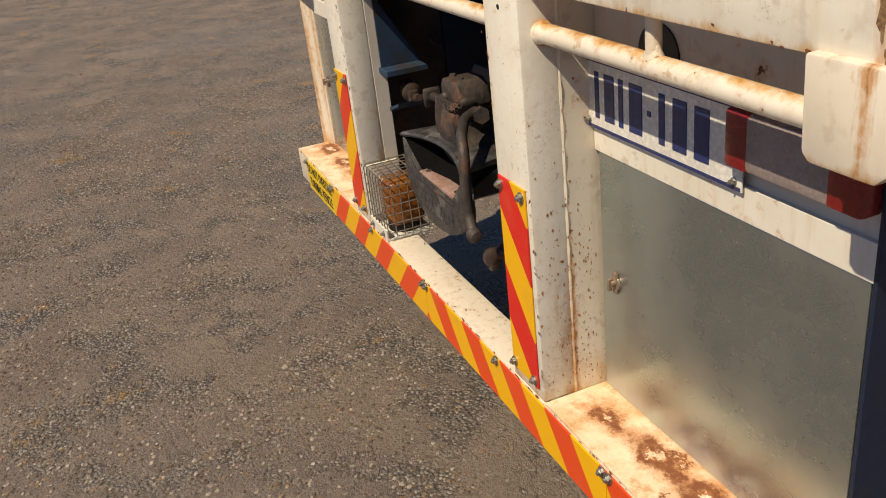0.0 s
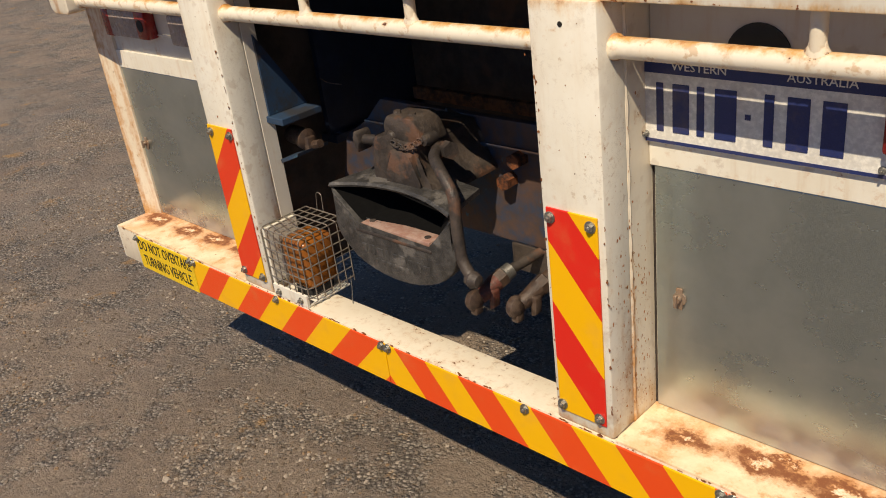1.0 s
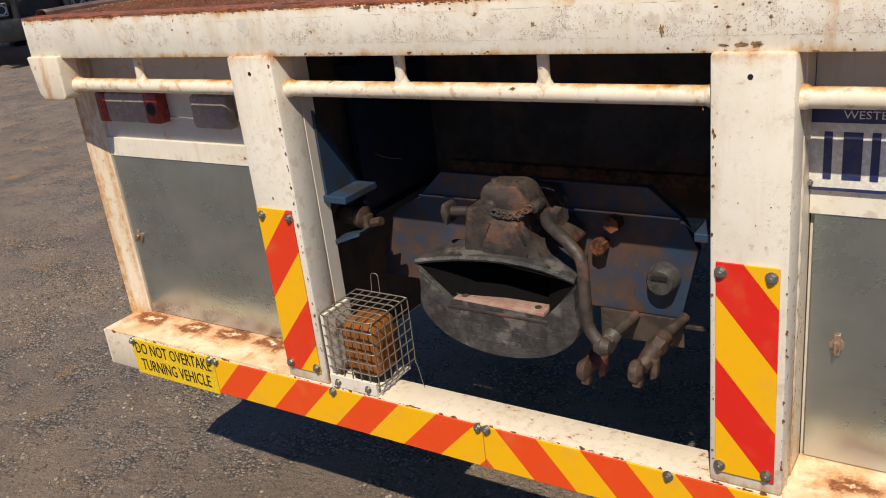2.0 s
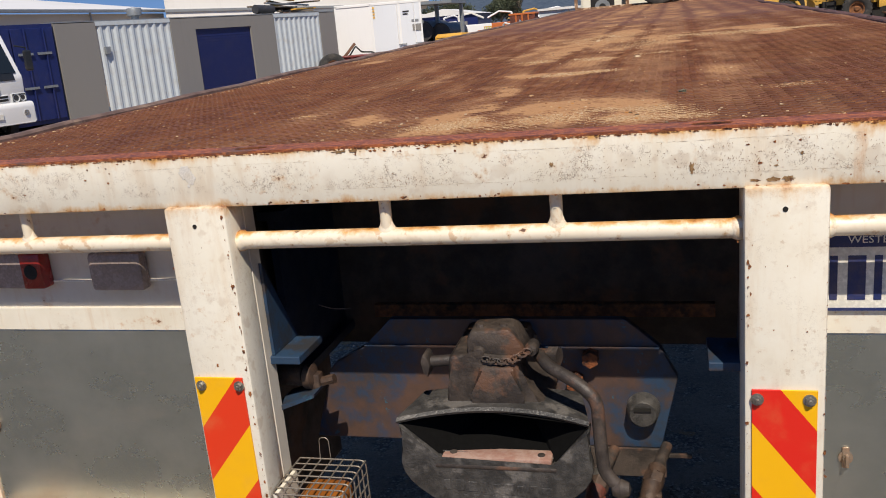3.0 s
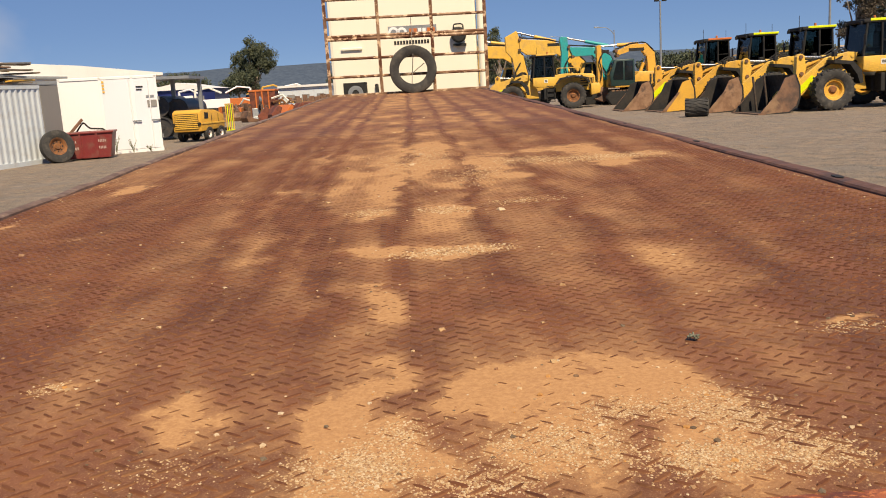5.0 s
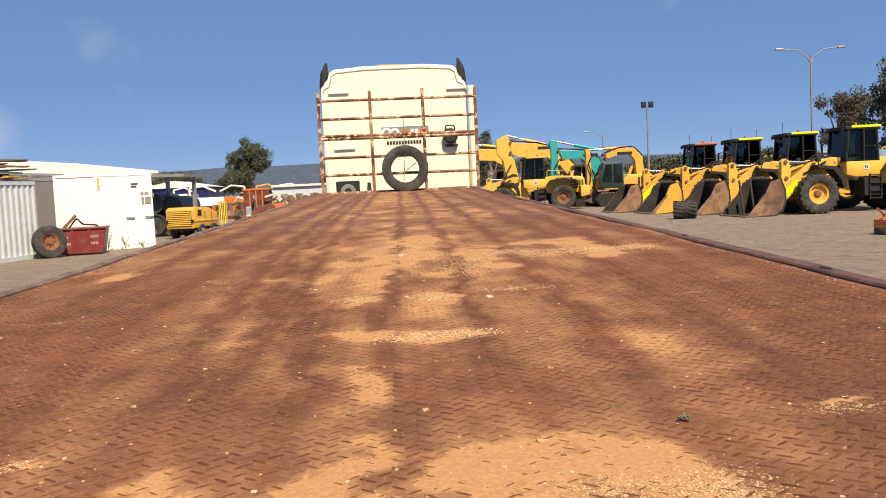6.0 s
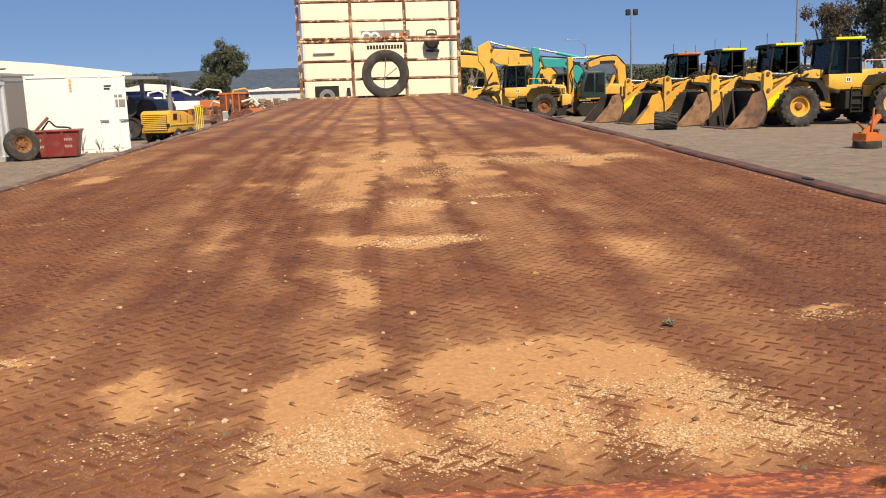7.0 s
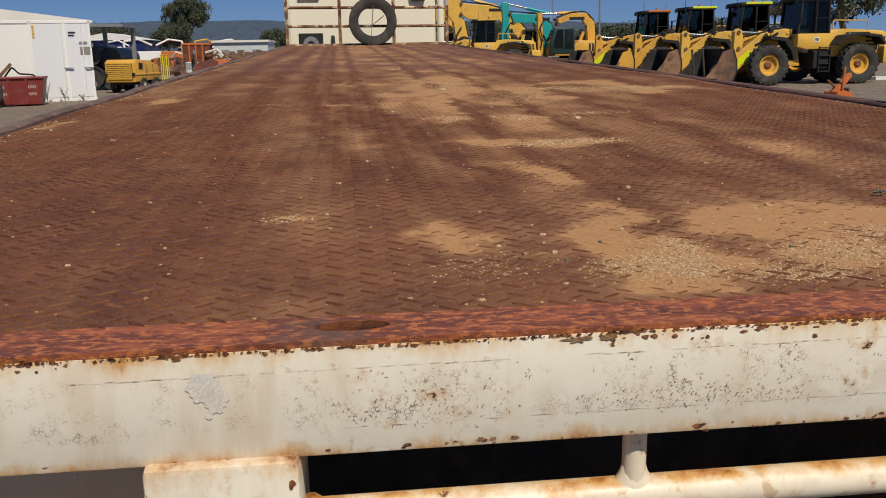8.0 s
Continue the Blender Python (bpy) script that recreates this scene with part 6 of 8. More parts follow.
    for s in (-1, 1):
        part("work_lamp", box(-0.80, -0.70, s * 0.62 - 0.09, s * 0.62 + 0.09, 3.12, 3.26, 0.02), m_black, cab)
        part("mirror", box(-0.82, -0.78, s * 1.02 - 0.08, s * 1.02 + 0.08, 2.35, 2.75, 0.02), m_black, cab)
        part("mirror_arm", rod((-0.70, s * 0.75, 2.75), (-0.80, s * 1.02, 2.70), 0.018, seg=6), m_black, cab)
    part("aerial", rod((-0.35, 0.5, 3.3), (-0.35, 0.5, 3.85), 0.012, seg=5), m_black, cab)
    part("aerial", rod((0.45, -0.6, 3.3), (0.45, -0.6, 3.7), 0.010, seg=5), m_black, cab)
    ladder = thing("ladder", "", "")
    ladder.parent = ld
    for x in (0.10, 0.55):
        part("ladder_side", box(x - 0.02, x + 0.02, -1.02, -0.96, 0.45, 1.45), m_black, ladder)
    for z in (0.5, 0.8, 1.1, 1.4):
        part("rung", box(0.10, 0.55, -1.04, -0.92, z - 0.02, z + 0.02), m_black, ladder)
    part("step_tank", box(-0.1, 0.62, -0.95, -0.45, 0.6, 1.3, 0.04), m_black, ld)
    # lift arms and linkage
    tipz = 0.45 + arm_up
    for s in (-1, 1):
        arm = [(-0.85, 2.12), (-0.92, 1.84), (-1.9, 1.62), (-3.35, tipz - 0.16), (-3.62, tipz - 0.12), (-3.66, tipz + 0.12), (-3.10, tipz + 0.75), (-2.1, 1.98), (-1.20, 2.16)]
        a = part("lift_arm", prism(arm, "y", *sorted((s * 0.48, s * 0.60)), 0.015), paint, ld)
        part("arm_pin", rod((-3.52, s * 0.63, tipz), (-3.52, s * 0.44, tipz), 0.07, seg=14), paint, a)
        part("arm_pin", rod((-1.05, s * 0.63, 2.0), (-1.05, s * 0.44, 2.0), 0.07, seg=14), paint, a)
        if strip is not None and s < 0:
            part("arm_strip", prism([(-3.40, tipz - 0.08), (-3.55, tipz + 0.10), (-2.62, 1.36), (-2.42, 1.22)], "y", -0.625, -0.605), strip, a)
            part("arm_name_bar", sweep([(-2.35, -0.615, 1.55), (-1.45, -0.615, 2.0)], 0.045, 4), m_ink, a)
        part("lift_cylinder", rod((-1.0, s * 0.32, 1.05), (-1.75, s * 0.42, 1.25), 0.085, seg=12), paint, ld, "", True)
        part("lift_ram", rod((-1.75, s * 0.42, 1.25), (-2.35, s * 0.46, 1.45), 0.05, seg=10), m_chrome, ld, "", True)
    bell = [(-3.02, 0.85), (-2.86, 0.78), (-2.62, 1.62), (-2.70, 2.12), (-2.86, 2.20), (-3.00, 2.08), (-3.02, 1.5)]
    crank = part("bell_crank", prism(bell, "y", -0.14, 0.14, 0.02), paint, ld)
    for px, pz in ((-2.85, 2.06), (-2.82, 1.42)):
        part("crank_pin", rod((px, -0.19, pz), (px, 0.19, pz), 0.075, seg=14), m_bucket, crank)
    part("tilt_cylinder", rod((-1.05, 0, 1.92), (-2.0, 0, 2.0), 0.10, seg=12), paint, ld, "", True)
    part("tilt_ram", rod((-2.0, 0, 2.0), (-2.8, 0, 2.06), 0.055, seg=10), m_chrome, ld, "", True)
    part("tilt_rod", rod((-2.95, 0, 0.85), (-3.55, 0, tipz + 0.40), 0.07, seg=10), paint, ld)
    for k in range(6):
        part("hose", sweep(bend([(-0.75, -0.36 + 0.14 * k, 1.75), (-1.2, -0.38 + 0.14 * k, 2.26 + 0.09 * (k % 3)), (-1.75, -0.34 + 0.13 * k, 2.02 + 0.06 * (k % 2)), (-2.5, -0.25 + 0.1 * k, 1.95 - 0.08 * (k % 2))], 0.3, 4), 0.026, 6), m_black, ld)
    for s in (-1, 1):
        part("front_lamp", box(-1.95, -1.80, s * 0.85 - 0.10, s * 0.85 + 0.10, 2.0, 2.2, 0.02), m_black, ld)
        part("lamp_stalk", rod((-1.75, s * 0.6, 1.85), (-1.86, s * 0.85, 2.02), 0.025, seg=6), paint, ld)
    # bucket
    shell = [(-3.62, tipz + 0.98), (-3.46, tipz + 0.55), (-3.44, tipz + 0.15), (-3.55, tipz - 0.18), (-3.80, tipz - 0.38), (-4.92, tipz - 0.44)]
    thick = [(x + 0.07 if i < 4 else x, z - 0.05 if i > 2 else z) for i, (x, z) in enumerate(shell)]
    bucket = part("bucket", prism(shell + thick[::-1], "y", -1.36, 1.36), m_bucket_in, ld, "worn steel bucket with bright edge")
    for s in (-1, 1):
        part("bucket_side", prism(shell + [(-4.86, tipz - 0.38), (-4.20, tipz + 0.40), (-3.98, tipz + 0.86)], "y", *sorted((s * 1.36, s * 1.31))), (side or m_bucket) if s < 0 else m_bucket_in, bucket, "rubbed side plate" if s < 0 else "")
        part("side_cutter", prism([(-4.93, tipz - 0.40), (-4.86, tipz - 0.32), (-4.20, tipz + 0.42), (-4.10, tipz + 0.42), (-4.74, tipz - 0.40)], "y", *sorted((s * 1.365, s * 1.385))), m_bucket, bucket)
    part("cutting_edge", box(-5.00, -4.70, -1.38, 1.38, tipz - 0.445, tipz - 0.41), m_bucket, bucket)
    return ld


YAW = 0.0
LOADERS = ((18.1, 33.6, m_yellow, m_ochre, m_lime, m_lime, m_bucket), (17.4, 37.2, m_yellow, m_ochre, m_lime, None, m_bucket_rust), (16.5, 40.9, m_ochre, m_ochre, m_lime, None, m_ochre), (15.7, 44.6, m_ochre, m_ochre, m_orange, m_lime, m_bucket_rust))
for k, (x, y, paint, rim, roof, strip, side) in enumerate(LOADERS):
    wheel_loader(pose(x, y, 0, 0, 0, -YAW - 2 * (k % 2)), paint, rim, roof, 0.0, strip, side)
wheel_loader(pose(8.45, 54.2, 0, 0, 0, -4), m_yellow, m_rim_rust, m_yellow, 0.5, m_lime, None, "faded orange-yellow wheel loader with raised arms")


m_green_cab = plain("dark_green_cab", (0.012, 0.042, 0.040), 0.4, 0, 0.2)


def excavator(m, paint, boom, stick, rams, label, cab_paint=None):
    """Tracked excavator facing -x; boom and stick are side outlines (x, z), rams are (from, to) pairs."""
    ex = thing("excavator", label, "excavator", m, "parked excavators")
    for s in (-1, 1):
        tr = [(-1.9, 0.45), (-1.6, 0.0), (1.6, 0.0), (1.9, 0.45), (1.6, 0.85), (-1.6, 0.85)]
        t = part("track", prism(tr, "y", *sorted((s * 0.9, s * 1.45)), 0.05), m_black, ex)
        for k in range(14):
            part("track_shoe", box(-1.55 + k * 0.235, -1.38 + k * 0.235, *sorted((s * 0.88, s * 1.47)), 0.84, 0.90), m_bucket, t)
    part("slew_ring", rod((0, 0, 0.8), (0, 0, 1.05), 0.6, seg=24), m_black, ex)
    body = part("upper_body", prism([(-1.3, 1.05), (-1.3, 1.55), (-0.1, 1.6), (0.2, 2.0), (2.1, 1.95), (2.3, 1.6), (2.25, 1.05)], "y", -1.25, 1.25, 0.06), paint, ex, "", True)
    cab = part("cab", prism([(-1.55, 1.15), (-1.62, 1.9), (-1.30, 2.80), (-0.05, 2.80), (0.0, 1.15)], "y", -1.28, -0.35, 0.06), cab_paint or paint, ex, "", True)
    part("side_window", prism([(-1.42, 1.75), (-1.18, 2.68), (-0.78, 2.68), (-0.78, 1.55), (-1.40, 1.55)], "y", -1.295, -1.28), m_glass, cab)
    part("door_window", box(-0.68, -0.14, -1.295, -1.28, 1.5, 2.68), m_glass, cab)
    part("windscreen", prism([(-1.66, 1.85), (-1.36, 2.70), (-1.33, 2.70), (-1.60, 1.85)], "y", -1.2, -0.45), m_glass, cab)
    for k in range(5):
        part("vent", box(0.9 + k * 0.2, 1.02 + k * 0.2, -1.262, -1.25, 1.3, 1.8), m_black, body)
    b = part("boom", prism(boom, "y", -0.05, 0.52, 0.02), paint, ex)
    st = part("stick", prism(stick, "y", 0.02, 0.45, 0.02), paint, ex)
    for (px, pz) in (boom[0], boom[-1], boom[len(boom) // 2]):
        part("pivot_pin", rod((px, -0.10, pz), (px, 0.57, pz), 0.10, seg=14), m_bucket, b)
    for (ax, az), (bx, bz) in rams:
        mid = (ax * 0.45 + bx * 0.55, az * 0.45 + bz * 0.55)
        part("ram_barrel", rod((ax, 0.23, az), (mid[0], 0.23, mid[1]), 0.11, seg=12), paint, ex, "", True)
        part("ram_rod", rod((mid[0], 0.23, mid[1]), (bx, 0.23, bz), 0.065, seg=10), m_chrome, ex, "bright ram rod", True)
    top = boom[:len(boom) // 2]
    for k in range(3):
        line = [(x, 0.0 + 0.13 * k, z + 0.09 + 0.05 * math.sin(3 * i + k)) for i, (x, z) in enumerate(top)]
        part("hose", sweep(bend(line, 0.25, 4), 0.035, 6), m_black, b)
    sx, sz = stick[0]
    part("hose", sweep(bend([(sx + 0.5, -0.08, sz - 0.3), (sx + 0.1, -0.14, sz - 0.9), (sx + 0.3, -0.1, sz - 1.6), (sx + 0.2, -0.05, sz - 2.2)], 0.2, 4), 0.04, 6), m_black, st)
    tx, tz = stick[-1]
    part("digging_bucket", prism([(tx - 0.3, tz + 0.2), (tx + 0.5, tz + 0.1), (tx + 0.7, tz - 0.5), (tx + 0.3, tz - 0.85), (tx - 0.25, tz - 0.6), (tx + 0.2, tz - 0.4)], "y", -0.3, 0.75, 0.03), m_bucket, ex)
    part("name_bar", box(boom[1][0] * 0.6 + boom[2][0] * 0.4 - 0.5, boom[1][0] * 0.6 + boom[2][0] * 0.4 + 0.5, -0.056, -0.05, boom[1][1] - 0.42, boom[1][1] - 0.22), m_ink, b)
    return ex


excavator(pose(13.2, 60.2, 0), m_yellow, [(-5.37, 4.61), (-3.54, 4.45), (-2.18, 4.06), (-1.0, 2.90), (-0.2, 1.7), (-1.0, 1.7), (-1.8, 2.7), (-2.8, 3.5), (-4.9, 3.55), (-5.4, 3.9)],
          [(-5.88, 3.36), (-6.31, 3.83), (-6.35, 4.80), (-5.57, 5.19), (-5.30, 4.45), (-5.37, 3.36), (-5.0, 1.2), (-5.6, 1.2)], [((-2.9, 4.35), (-5.5, 5.08)), ((-1.3, 1.5), (-3.0, 3.4)), ((-6.0, 4.5), (-5.75, 2.0))], "yellow tracked excavator with long folded boom")
excavator(pose(8.2, 63, 0), m_yellow, [(-3.2, 4.45), (-1.0, 4.3), (0.2, 3.6), (0.6, 1.7), (0.0, 1.6), (-0.4, 3.0), (-1.2, 3.5), (-3.2, 3.6)],
          [(-3.6, 4.6), (-3.1, 4.7), (-2.9, 3.0), (-3.0, 1.2), (-3.4, 1.2)], [((-0.6, 4.4), (-3.2, 4.85)), ((-0.9, 1.5), (-1.6, 3.4))], "yellow tracked excavator with short folded boom")
excavator(pose(14.8, 58.4, 0), m_teal, [(-3.97, 3.85), (-2.2, 3.74), (-1.2, 3.1), (-0.6, 1.7), (-1.3, 1.7), (-1.9, 2.8), (-2.4, 3.25), (-3.7, 3.2)],
          [(-4.42, 3.55), (-4.55, 4.35), (-4.45, 4.55), (-4.05, 4.50), (-3.98, 3.74), (-4.12, 1.3), (-4.60, 1.3)], [((-1.3, 3.80), (-4.1, 4.45)), ((-1.5, 1.6), (-2.4, 3.1))], "teal tracked excavator with folded boom")
excavator(pose(14.4, 56.4, 0), m_ochre, [(-0.9, 3.35), (0.0, 3.70), (1.02, 3.72), (1.58, 3.13), (1.7, 1.6), (1.2, 1.6), (1.1, 2.9), (0.8, 3.35), (0.0, 3.32), (-0.8, 3.05)],
          [(-2.15, 3.75), (-1.85, 3.80), (-1.75, 1.0), (-2.1, 1.0)], [((0.6, 3.75), (-1.9, 3.70)), ((0.6, 1.7), (1.2, 3.2))], "ochre tracked excavator with dark green cab", m_green_cab)

loose = thing("loose_tyre", "blocky black tyre showing its tread beside the loader buckets", "tyre", pose(11.35, 34.0, 0, 0, 0, -108))
tyred_wheel(loose, 0, 0.0, 0.36, 0.36, 0.9, m_black, 1, 16)

stand = thing("steel_stand", "small orange steel machine stand on a tyre", "machine part", pose(12.2, 20.8, 0, 0, 0, 20))
part("base_tyre", turned(tyre_profile(0.34, 0.18, 0.2), "z", (0, 0, 0.09), 24), m_rubber, stand, "", True)
for y in (-0.2, 0.2):
    part("side_plate", prism([(-0.30, 0.18), (0.26, 0.18), (0.30, 0.30), (0.12, 0.40), (-0.26, 0.40)], "y", y - 0.015, y + 0.015, 0.004), m_orange, stand)
part("base_plate", box(-0.30, 0.26, -0.2, 0.2, 0.18, 0.21, 0.004), m_orange, stand)
part("front_plate", box(-0.29, -0.26, -0.2, 0.2, 0.20, 0.38, 0.004), m_orange, stand)
part("beam", prism([(-0.22, 0.34), (-0.14, 0.28), (0.40, 0.74), (0.36, 0.84), (0.28, 0.80)], "y", -0.06, 0.06, 0.01), m_orange, stand)
part("strut", sweep([(0.16, 0.1, 0.36), (-0.28, 0.1, 0.66)], 0.028, 8), m_rim_rust, stand)
part("strut", sweep([(0.02, -0.1, 0.30), (0.06, -0.1, 1.0)], 0.024, 8), m_orange, stand)
part("upright", box(0.24, 0.30, 0.10, 0.16, 0.30, 0.78, 0.005), m_rim_rust, stand)
part("pivot", rod((0.10, -0.24, 0.44), (0.10, 0.24, 0.44), 0.04, seg=12), m_bucket, stand)

m_tine = plain("dusty_fork_steel", (0.075, 0.055, 0.042), 0.6, 0.2, 0.5)
for x in (13.78, 14.22):
    tine = thing("fork_tine", "dusty steel fork tine standing on its heel before a bucket", "fork tine", pose(x, 34.15, 0), "fork tines")
    part("blade", prism([(-0.16, 1.42), (-0.10, 1.42), (0.05, 0.06), (0.36, 0.05), (0.36, 0.0), (0.0, 0.0)], "y", -0.05, 0.05, 0.006), m_tine, tine)

# wall of containers with infill panels along the yard
WALL_A, WALL_U = Vector((-12.1, 30.8, 0)), Vector((-0.2496, -0.9683, 0))
wall_pose = Matrix.Translation(WALL_A) @ Matrix.Rotation(math.atan2(WALL_U.y, WALL_U.x), 4, "Z")
# along local +x runs the wall; local +y points to the trailer


def corrugated(x0, x1, z0, z1, y, depth=0.036, pitch=0.278):
    bm = bmesh.new()
    pts, x = [], x0
    while x < x1 - 0.01:
        for f, d in ((0.0, 0), (0.26, 0), (0.50, depth), (0.76, depth), (1.0, 0)):
            if x + f * pitch <= x1:
                pts.append((x + f * pitch, y - d))
        x += pitch
    pts = [p for i, p in enumerate(pts) if i == 0 or p[0] - pts[i - 1][0] > 1e-4]
    lo = [bm.verts.new((px, py, z0)) for px, py in pts]
    hi = [bm.verts.new((px, py, z1)) for px, py in pts]
    for i in range(len(pts) - 1):
        bm.faces.new((lo[i], lo[i + 1], hi[i + 1], hi[i]))
    return bm


shed = thing("container_shed", "grey and pale corrugated shed with a navy roller door", "shed", wall_pose)
H = 2.6
for x0, x1 in ((0.0, 0.96), (3.58, 4.80), (7.36, 8.36), (11.10, 12.40)):
    part("grey_panel", box(x0, x1, -2.4, 0.02, 0.0, H - 0.02), m_grey_wall, shed, "plain grey wall panel")
for x0, x1 in ((0.96, 3.58), (8.36, 11.10)):
    c = part("container_side", corrugated(x0 + 0.02, x1 - 0.02, 0.14, H - 0.10, 0.0), m_corr, shed, "pale corrugated container side")
    part("top_rail", box(x0, x1, -2.4, 0.012, H - 0.11, H), m_corr, c)
    part("bottom_rail", box(x0, x1, -2.4, 0.012, 0.0, 0.15), m_corr, c)
part("door_head", box(4.80, 7.36, -0.1, 0.02, 2.25, H - 0.02), m_grey_wall, shed)
door = part("roller_door", box(4.80, 7.36, -0.10, -0.06, 0.0, 2.26), m_navy, shed, "navy blue roller door")
for k in range(28):
    part("slat", box(4.80, 7.36, -0.062, -0.045, 0.02 + k * 0.08, 0.075 + k * 0.08), m_navy, door)
part("shed_roof", box(0.0, 12.4, -2.4, 0.0, H, H + 0.03), m_steel, shed)
part("lock_box", box(10.75, 10.92, 0.0, 0.08, 1.72, 1.92, 0.01), m_steel, shed)

navy = thing("navy_container", "navy blue shipping container with its doors closed", "container", wall_pose)
part("container_body", box(12.45, 15.05, -6.0, 0.0, 0.1, 2.6), m_navy, navy)
for k in range(2):
    dr = part("container_door", box(12.51 + k * 1.24, 13.71 + k * 1.24, 0.0, 0.05, 0.2, 2.5, 0.01), m_navy, navy)
    for j in range(2):
        part("lock_rod", rod((12.81 + k * 1.24 + j * 0.55, 0.08, 0.2), (12.81 + k * 1.24 + j * 0.55, 0.08, 2.5), 0.022, seg=8), m_navy, dr)
        part("handle", box(12.67 + k * 1.24 + j * 0.55, 13.07 + k * 1.24 + j * 0.55, 0.07, 0.11, 1.84, 1.90), m_steel, dr)
        part("handle", box(12.67 + k * 1.24 + j * 0.55, 13.07 + k * 1.24 + j * 0.55, 0.07, 0.11, 1.00, 1.06), m_steel, dr)

# junk on the shed's roof
rj = random.Random(77)
for k in range(22):
    l, w = rj.uniform(1.2, 2.3), rj.uniform(0.10, 0.30)
    mat = (m_bucket, m_plank, m_plank, m_steel, m_ochre, m_plank)[k % 6]
    junk = part("scrap_plank", box(-l / 2, l / 2, -w / 2, w / 2, -0.025, 0.025, 0.006), mat, None)
    tagged(junk, "weathered plank or sheet in a pile on the shed roof", "scrap", "scrap on the shed roof")
    junk.matrix_world = wall_pose @ pose(1.25 + rj.uniform(-0.5, 0.6), -1.1 + rj.uniform(-0.5, 0.5), 2.66 + 0.034 * k, rj.uniform(-4, 4), rj.uniform(-3, 3), rj.uniform(-24, 24))
vent = thing("roof_vent", "round metal roof ventilator", "ventilator", wall_pose @ pose(8.55, -1.2, 2.63) @ Matrix.Scale(0.85, 4))
part("vent_body", turned([(0.13, 0.0), (0.14, 0.16), (0.25, 0.19), (0.27, 0.36), (0.25, 0.44), (0.0, 0.47)], "z", (0, 0, 0), 20), m_steel, vent, "", True)

duct = thing("roof_duct", "dark cylindrical duct lying on the shed roof", "duct", wall_pose @ pose(3.3, -0.6, 2.79))
part("duct_shell", rod((-0.45, 0, 0), (0.45, 0, 0.03), 0.15, seg=18), m_bar_dark, duct, "", True)
for dx in (-0.3, 0.3):
    part("duct_foot", box(dx - 0.04, dx + 0.04, -0.12, 0.12, -0.16, -0.10), m_bar_dark, duct)
m_tarp = plain("blue_tarpaulin", (0.025, 0.055, 0.20), 0.45, 0, 0.3, 9.0)
for k, (tx, ty, tw) in enumerate(((-15.2, 23.4, 0.50), (-14.1, 23.0, 0.55), (-13.2, 23.2, 0.45))):
    rt = random.Random(90 + k)
    bm = bmesh.new()
    grid = [[bm.verts.new((tw * (i / 9 - 0.5) * 2 * rt.uniform(0.9, 1.1), 0.45 * (j / 7 - 0.5) * 2 * rt.uniform(0.85, 1.15), 0.0 if i in (0, 9) or j in (0, 7) else rt.uniform(0.03, 0.24))) for i in range(10)] for j in range(8)]
    for j in range(7):
        for i in range(9):
            bm.faces.new((grid[j][i], grid[j][i + 1], grid[j + 1][i + 1], grid[j + 1][i]))
    tarp = part("tarpaulin", bm, m_tarp, None)
    tagged(tarp, "crumpled blue tarpaulin on the ground by the shed", "tarpaulin", "tarpaulins by the shed")
    tarp.matrix_world = pose(tx, ty, 0.004, 0, 0, rt.uniform(-30, 30))

# white container, skip and tyre at the end of the shed
wc = thing("white_container", "plain white refrigerated container with closed doors", "container", pose(-9.4, 33.35, 0, 0, 0, 20))
part("container_body", box(-3.4, 0, 0.0, 6.0, 0.12, 2.80, 0.02), m_white, wc)
for x in (-3.4, -2.02, -0.06, -0.9):
    part("corner_post", box(x - 0.02, x + 0.06, -0.03, 0.0, 0.0, 2.84, 0.005), m_white, wc)
part("base_rail", box(-3.4, 0.02, -0.02, 6.0, 0.0, 0.12), m_white, wc)
part("top_rail", box(-3.4, 0.02, -0.03, 6.0, 2.74, 2.84, 0.01), m_white, wc)
for z in (0.5, 1.9):
    part("hinge", box(-0.02, 0.05, -0.05, 0.0, z, z + 0.14), m_steel, wc)
part("data_plate", box(-0.40, -0.06, -0.040, -0.03, 1.66, 1.92, 0.004), m_grey_wall, wc, "dark data plate")
part("sticker", box(-0.42, -0.14, -0.037, -0.031, 2.02, 2.10), m_steel, wc)
for k in range(4):
    part("sticker", box(-1.93, -1.85, -0.037, -0.031, 2.25 + k * 0.12, 2.33 + k * 0.12), m_yellow, wc)
for x in (-0.30, -0.98):
    part("lock_rod", rod((x, -0.06, 0.15), (x, -0.06, 2.72), 0.02, seg=8), m_white, wc)
    part("door_handle", box(x - 0.02, x + 0.30, -0.09, -0.06, 1.15, 1.20, 0.005), m_steel, wc)
# the same white with the less sunlit face's shade put into the colour
m_white_shaded = smooth_paint("shaded_white_door_paint", (0.72, 0.75, 0.79), 0.45, 0.10, 0.5, (0.6, 0.55, 0.48))
part("door_leaf", box(-1.95, -0.98, -0.016, -0.001, 0.14, 2.73, 0.004), m_white_shaded, wc, "white door leaf, toned cooler for its weaker sunlight")
part("door_leaf", box(-0.95, -0.08, -0.016, -0.001, 0.14, 2.73, 0.004), m_white_shaded, wc, "white door leaf, toned cooler for its weaker sunlight")
part("code_bar", box(-0.75, -0.50, -0.036, -0.03, 2.4, 2.45), m_ink, wc)
part("code_bar", box(-0.75, -0.55, -0.036, -0.03, 2.3, 2.35), m_ink, wc)

